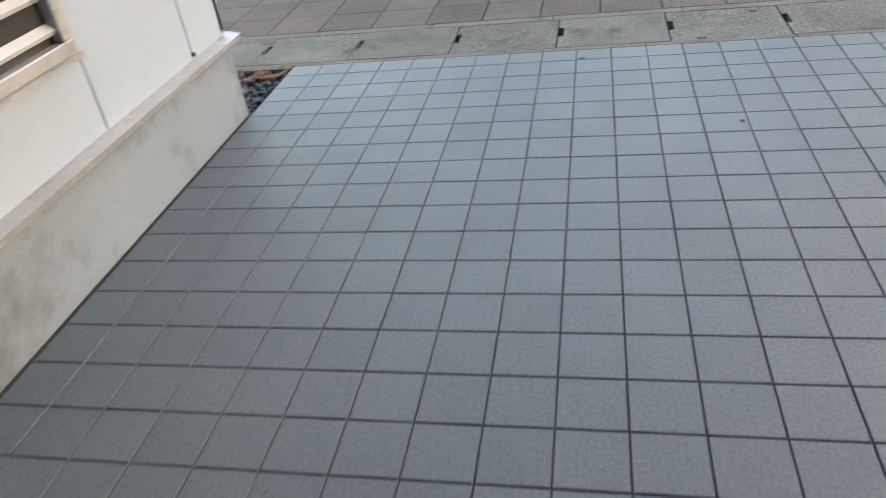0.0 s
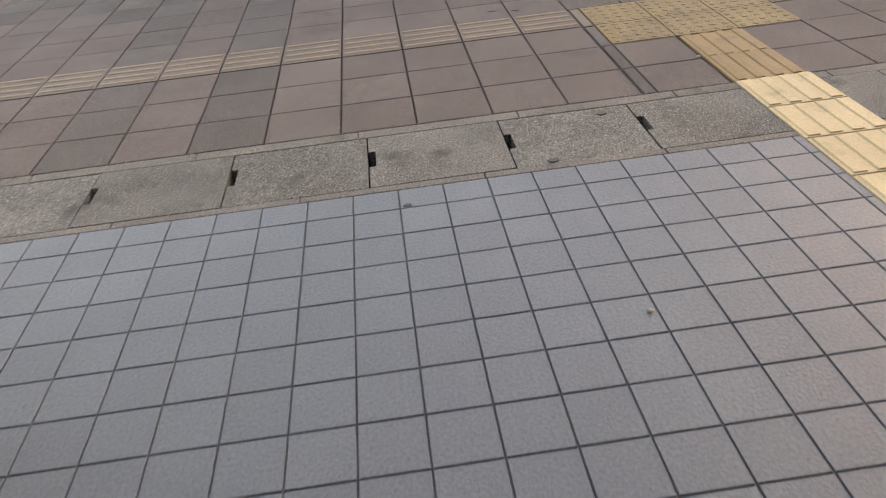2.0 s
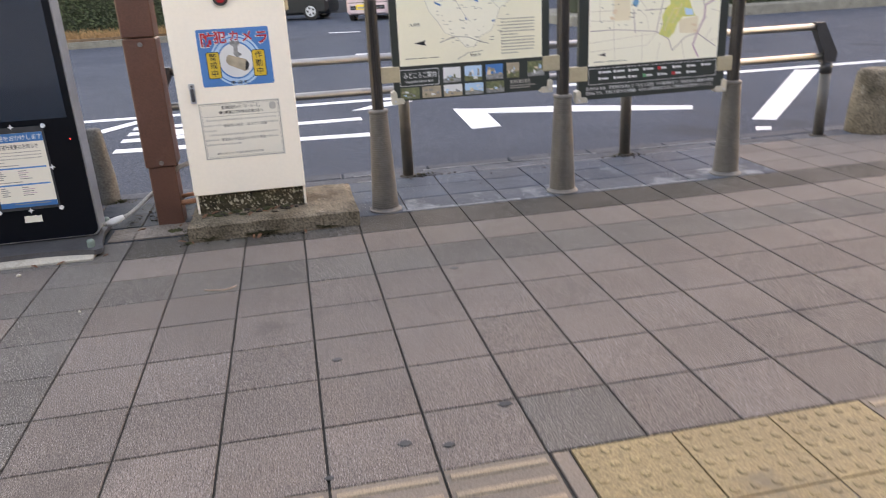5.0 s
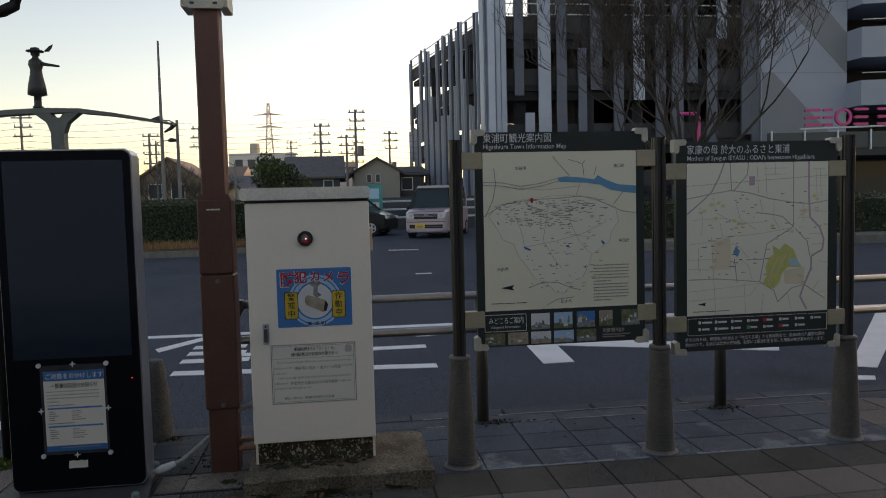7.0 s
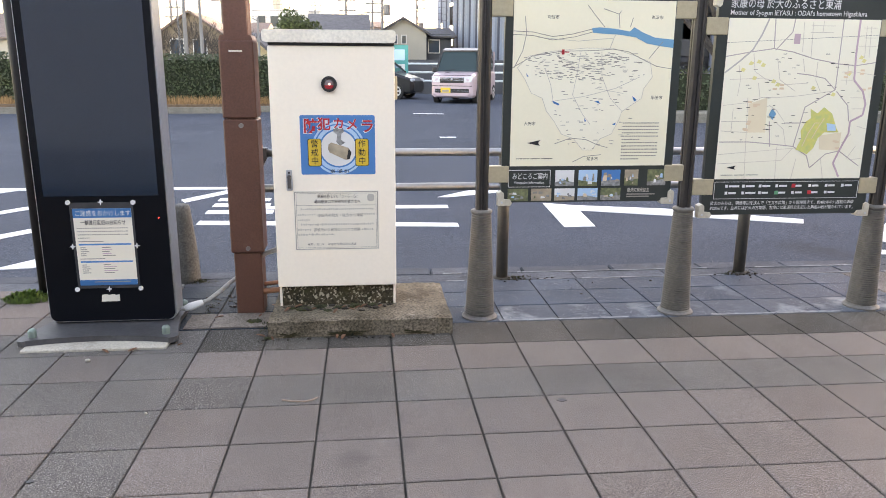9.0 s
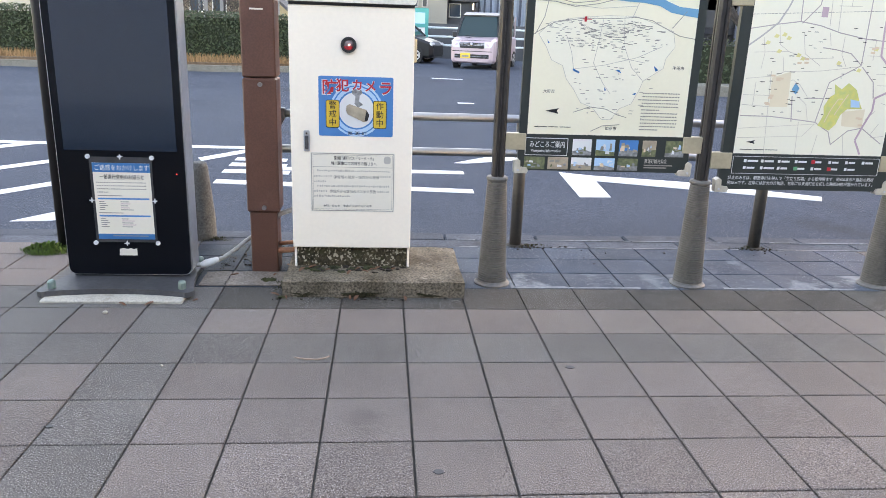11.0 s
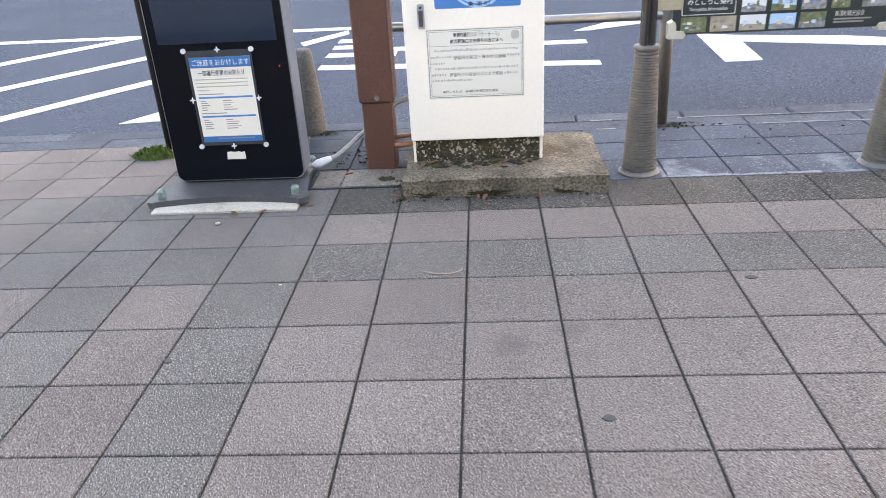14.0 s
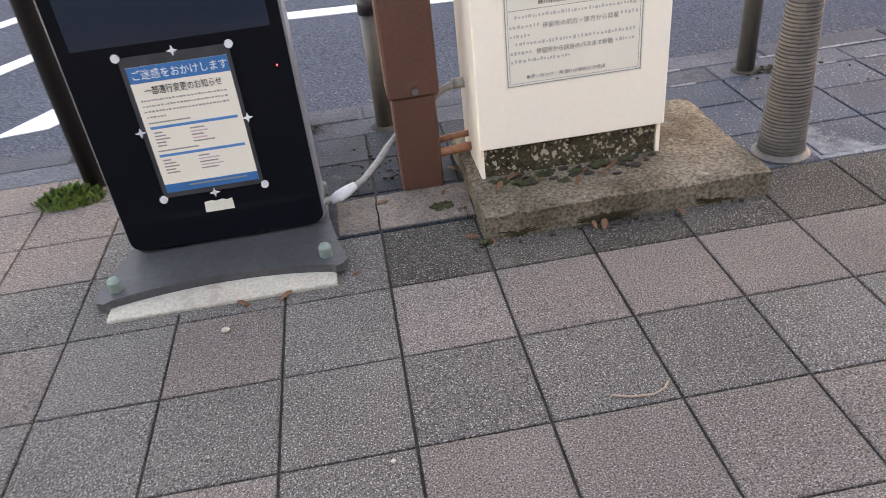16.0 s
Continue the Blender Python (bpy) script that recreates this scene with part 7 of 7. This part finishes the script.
# ---- paving, piece by piece ----
def piece_mesh(name, w, d, h, material, chamfer=0.003, drop=0.0022):
    """A paving piece with chamfered top edges, its top at z = 0."""
    c = chamfer
    v = [(-w / 2, -d / 2, -h), (w / 2, -d / 2, -h), (w / 2, d / 2, -h), (-w / 2, d / 2, -h),
         (-w / 2, -d / 2, -drop), (w / 2, -d / 2, -drop), (w / 2, d / 2, -drop), (-w / 2, d / 2, -drop),
         (-w / 2 + c, -d / 2 + c, 0), (w / 2 - c, -d / 2 + c, 0), (w / 2 - c, d / 2 - c, 0), (-w / 2 + c, d / 2 - c, 0)]
    f = [(0, 1, 5, 4), (1, 2, 6, 5), (2, 3, 7, 6), (3, 0, 4, 7), (4, 5, 9, 8), (5, 6, 10, 9), (6, 7, 11, 10), (7, 4, 8, 11), (8, 9, 10, 11)]
    me = bpy.data.meshes.new(name)
    me.from_pydata(v, [], f)
    me.materials.append(material)
    return me


MESHES = {}


def piece(name, parent, x0, x1, y0, y1, z, material, gap, tilt=0.0, gap_y=None):
    w, d = round(x1 - x0 - gap, 4), round(y1 - y0 - (gap_y or gap), 4)
    if w < 0.01 or d < 0.01:
        return None
    key = (name, w, d, material.name)
    if key not in MESHES:
        MESHES[key] = piece_mesh(name, w, d, 0.03, material, 0.0014 if name == "tile" else 0.003)
    ob = new(name, MESHES[key])
    ob.parent = parent
    ob.matrix_world = pose((x0 + x1) / 2, (y0 + y1) / 2, z, rng.uniform(-tilt, tilt), rng.uniform(-tilt, tilt), 0)
    return ob


REST = {}


def rest_piece(key, x0, x1, y0, y1, z, gap, c=0.003, gap_y=None):
    gy = gap_y or gap
    vs, fs = REST.setdefault(key, ([], []))
    n = len(vs)
    a0, a1, b0, b1 = x0 + gap / 2, x1 - gap / 2, y0 + gy / 2, y1 - gy / 2
    vs += [(a0, b0, z - 0.03), (a1, b0, z - 0.03), (a1, b1, z - 0.03), (a0, b1, z - 0.03), (a0, b0, z - 0.0022), (a1, b0, z - 0.0022), (a1, b1, z - 0.0022), (a0, b1, z - 0.0022), (a0 + c, b0 + c, z), (a1 - c, b0 + c, z), (a1 - c, b1 - c, z), (a0 + c, b1 - c, z)]
    fs += [tuple(n + q for q in f) for f in ((0, 1, 5, 4), (1, 2, 6, 5), (2, 3, 7, 6), (3, 0, 4, 7), (4, 5, 9, 8), (5, 6, 10, 9), (6, 7, 11, 10), (7, 4, 8, 11), (8, 9, 10, 11))]


rng = random.Random(17)
pave = thing("pavement", "square of pinkish and grey concrete pavers with worn joints", "pavement", kind="structure")
terrace = thing("tiled_floor", "blue-grey ceramic tiles with dark joints outside the station", "floor", kind="structure")
drain = thing("drain", "row of rough concrete drain covers between kerb strips", "drain", kind="structure")
guide = thing("tactile_paving", "worn yellow tactile paving across square and terrace", "tactile paving", kind="structure")
PX, S = 0.03, 0.298
ROW_Y = {-8: 3.748, -7: 4.04, -6: 4.34, -5: 4.65, -4: 4.952, -3: 5.246, -2: 5.541, -1: 5.838, 0: 6.134, 1: 6.430, 2: 6.727, 3: 7.025, 4: 7.325, 5: 7.588, 6: 7.855, 7: 8.09}


def column(i):
    return PX + S * min(i, 3) + 0.2945 * max(0, i - 3)


near_count = 0
for j in range(-8, 7):
    for i in range(-28, 32):
        x0, y0 = column(i), ROW_Y[j]
        x1, y1 = column(i + 1), ROW_Y[j + 1]
        if j == -5:
            if i < -17 or i > 19:
                rest_piece("pink", x0, x1, y0, y1, 0.0, 0.0075, gap_y=0.006)
            continue
        if y0 < 4.64 and i >= 3:
            x0, x1 = 0.985 + S * (i - 3), 0.985 + S * (i - 2)
            if 1.28 < (x0 + x1) / 2 < 1.6:
                continue
        if y0 > 7.3:
            grey = -1.0 < (x0 + x1) / 2 < 3.3
            key, m_ = (("damp", DAMP) if (x0 + x1) / 2 < 0.0 else ("limed", LIMED) if j == 4 else ("pale", PALE)) if grey else (("grey", GREY) if i in (-3, -5) else ("pink", PINK))
        elif j == 3 and -0.75 < x0:
            key, m_ = "grimy", GRIMY
        elif i in (-3, -5, -13, -15, 13, 15) or j in (1, 3) or (rng.random() < 0.03):
            key, m_ = "grey", GREY
        else:
            key, m_ = "pink", PINK
        if y0 < 7.3 and -0.26 < x0 and x1 < 0.64 and y0 > 7.2:
            continue
        z = rng.uniform(-0.0012, 0.0)
        near = -1.8 < x0 < 2.4 and 3.7 < y0 < 7.4
        if near and near_count < 270 or key in ("pale", "damp", "limed") and near_count < 300 and x0 < 3:
            near_count += 1
            piece("paver", pave, x0, x1, y0, y1, z, m_, 0.0075, 0.12, 0.006)
        else:
            rest_piece(key, x0, x1, y0, y1, z, 0.0075, gap_y=0.006)
# narrow filler strips where the grid shifts
for y0 in (3.748, 4.04, 4.34):
    piece("filler_strip", pave, 0.93, 0.985, y0, y0 + (0.292 if y0 < 4 else 0.30), -0.001, GREY, 0.007)
piece("filler_strip", pave, 0.93, 0.985, 4.65, 4.952, -0.001, RIB_BASE, 0.007)
# pale lime crusts: along the step to the wet strip and on the joints of the kerb
def lime_line(x, x_end, y, thick, spread):
    while x < x_end:
        x1 = x + rng.uniform(0.07, 0.16)
        if rng.random() < 0.86 and not any(x - 0.085 < q < x1 + 0.085 for q in POST_X):
            back = [(x1 + (x - x1) * q / 6, y + thick + spread * rng.random() + 2.0 * spread * max(0.0, noise.noise(Vector((x1 * 7 - q, y * 3, 0))))) for q in range(7)]
            part("lime_crust", prism(B(), [(x, y), (x1, y)] + back, -0.006, 0.0014 + 0.001 * rng.random()), LIME, pave)
        x = x1 + rng.uniform(0.0, 0.012)


POST_X = (0.808, 1.882, 2.962)
lime_line(0.90, 3.10, 7.328, 0.012, 0.016)
POST_X = (1.06, 2.62)
lime_line(0.70, 3.6, 8.082, 0.010, 0.005)
lime_line(0.70, 3.6, 8.249, 0.010, 0.005)


def ribbed(name, x0, y0, along_x, base_m, bar_m, bars, w, h, ln=0.27, size=0.30, depth=None):
    """One tactile piece with raised bars, on a shared mesh."""
    depth = depth or size
    key = (name, along_x, base_m.name, bar_m.name, size, depth)
    if key not in MESHES:
        bm = B()
        s, d = size / 2 - 0.0042, depth / 2 - 0.003
        box(bm, -s, s, -d, d, -0.03, 0.0)
        me_base = finish(bm, name, base_m)
        bm = B()
        for k in range(bars):
            if along_x:
                c = -depth / 2 + depth * (k + 0.5) / bars
                prism(bm, [(c - w / 2, 0), (c + w / 2, 0), (c + w / 2 - 0.006, h), (c - w / 2 + 0.006, h)], -ln / 2 * size / 0.3, ln / 2 * size / 0.3, "x")
            else:
                c = -size / 2 + size * (k + 0.5) / bars
                prism(bm, [(c - w / 2, -0.001), (c + w / 2, -0.001), (c + w / 2 - 0.006, h), (c - w / 2 + 0.006, h)], -ln / 2 * depth / 0.3, ln / 2 * depth / 0.3, "y")
        MESHES[key] = (me_base, finish(bm, "bars", bar_m))
    a, b = MESHES[key]
    ob = new(name, a)
    ob.parent = guide
    ob.matrix_world = pose(x0 + size / 2, y0 + depth / 2, 0.0015)
    br = new("bars", b)
    br.parent = ob
    return ob


for i in range(-17, 3):
    ribbed("guide_tile", PX + S * i, ROW_Y[-5], True, RIB_BASE, RIB, 4, 0.031, 0.0055, 0.266, S, 0.30)
for i in range(0, 14):
    ribbed("guide_tile", 1.885 + S * i, ROW_Y[-5], True, RIB_BASE, RIB, 4, 0.031, 0.0055, 0.266, S, 0.30)
for y in (3.748, 4.04):
    ribbed("ochre_guide_tile", 1.29, y, False, OCHRE, OCHRE, 4, 0.042, 0.005, 0.288, 0.30, 0.296)
for k in range(12):
    y = 3.748 - 0.27 * (k + 1)
    ob = ribbed("cream_guide_sheet", 1.29, y, False, CREAM_T, CREAM_T, 4, 0.05, 0.005, 0.275, 0.31, 0.268)
    ob.location.z = 0.004
# warning blocks with domes
bm = B()
box(bm, -0.147, 0.147, -0.147, 0.147, -0.03, 0.0)
base_me = finish(bm, "warning_tile", YELLOW)
bm = B()
for a in range(5):
    for b in range(5):
        lathe(bm, [(0.0155, -0.001), (0.014, 0.002), (0.010, 0.0034)], 10, -0.118 + 0.059 * a, -0.118 + 0.059 * b)
dome_me = finish(bm, "domes", YELLOW)
for a in range(3):
    for b in range(2):
        ob = new("warning_tile", base_me)
        ob.parent = guide
        ob.matrix_world = pose(0.985 + 0.15 + 0.30 * a, 4.346 + 0.15 + 0.30 * b, 0.0022)
        dm = new("domes", dome_me)
        dm.parent = ob

# drain covers with a lifting slot at each joint
for k in range(-14, 22):
    x0 = -0.168 + 0.5 * k
    key = "drain_cover"
    if key not in MESHES:
        bm = B()
        prism(bm, [(-0.247, -0.197), (0.247, -0.197), (0.247, 0.197), (-0.247, 0.197), (-0.247, 0.075), (-0.222, 0.075), (-0.222, -0.045), (-0.247, -0.045)], -0.06, 0.0)
        MESHES[key] = finish(bm, "drain_cover", COVER)
    ob = new("drain_cover", MESHES[key])
    ob.parent = drain
    ob.matrix_world = pose(x0 + 0.25, 3.481, rng.uniform(-0.004, 0.0), rng.uniform(-0.3, 0.3), rng.uniform(-0.2, 0.2), 0)
for k in range(-9, 16):
    x0 = -0.4 + 0.62 * k
    part("kerb_strip", box(B(), x0, x0 + 0.617, 3.243, 3.281, -0.06, -0.001, 0.002), KERB, drain)
    part("kerb_strip", box(B(), x0 + 0.2, x0 + 0.817, 3.683, 3.745, -0.06, -0.001, 0.002), KERB, drain)

# blue-grey tiles of the terrace
TX, TY, T = 0.073, 2.223, 0.1487
near_count = 0
for j in range(-24, 7):
    for i in range(-11, 40):
        x0, y0 = TX + T * i, TY + T * j
        x1, y1 = x0 + T, y0 + T
        x0 = max(x0, -1.42)
        y1 = min(y1, 3.24)
        if x1 - x0 < 0.02 or y1 - y0 < 0.02 or y0 < -1.4:
            continue
        z = rng.uniform(-0.0006, 0.0)
        if -1.0 < x0 < 1.3 and 0.9 < y0 and near_count < 296:
            near_count += 1
            piece("tile", terrace, x0, x1, y0, y1, z, BLUE, 0.004, 0.1)
        else:
            rest_piece("blue", x0, x1, y0, y1, z, 0.004, 0.0014)
for key, m_, parent, nm in (("pink", PINK_I, pave, "paver_field"), ("grey", GREY_I, pave, "paver_field"), ("grimy", GRIMY_I, pave, "paver_field"), ("pale", PALE, pave, "paver_field"), ("limed", LIMED, pave, "paver_field"), ("damp", DAMP, pave, "paver_field"), ("blue", BLUE_I, terrace, "tile_field")):
    if key in REST:
        me = bpy.data.meshes.new(nm)
        me.from_pydata(REST[key][0], [], REST[key][1])
        me.materials.append(m_)
        ob = new(nm, me)
        ob.parent = parent
        tagged(ob, kind="stuff")

# grit and dirt that blurs the joints of the nearest pavers
gr = random.Random(91)
gv, gf = [], []


def fleck(x, y, r_):
    n, a0 = 5, gr.random() * 6.3
    base_i = len(gv)
    for k in range(n):
        a = a0 + 2 * math.pi * k / n
        q = r_ * gr.uniform(0.5, 1.2)
        gv.append((x + q * math.cos(a), y + q * math.sin(a), 0.0006))
    gf.append(tuple(range(base_i, base_i + n)))


for i in range(-7, 10):
    x = column(i)
    for k in range(330):
        y = 3.75 + 3.6 * k / 330 + gr.uniform(-0.004, 0.004)
        if not (4.63 < y < 4.95) and not (0.95 < x < 1.9 and y < 4.95):
            fleck(x + gr.choice((-1, 1)) * gr.uniform(0.003, 0.0055), y, gr.uniform(0.0012, 0.0035))
for j in range(-7, 5):
    y = ROW_Y[j]
    for k in range(420):
        x = -2.0 + 4.8 * k / 420 + gr.uniform(-0.004, 0.004)
        if not (y < 4.95 and x > 0.95) and gr.random() < 0.75:
            fleck(x, y + gr.choice((-1, 1)) * gr.uniform(0.0015, 0.0035), gr.uniform(0.001, 0.0028))
for _ in range(900):
    fleck(gr.uniform(-2.0, 2.8), gr.uniform(3.8, 7.3), gr.uniform(0.001, 0.0025))
me = bpy.data.meshes.new("grit")
me.from_pydata(gv, [], gf)
me.materials.append(JOINT)
tagged(new("grit", me), "dark grit and dirt along the paving joints", "grit", kind="stuff")
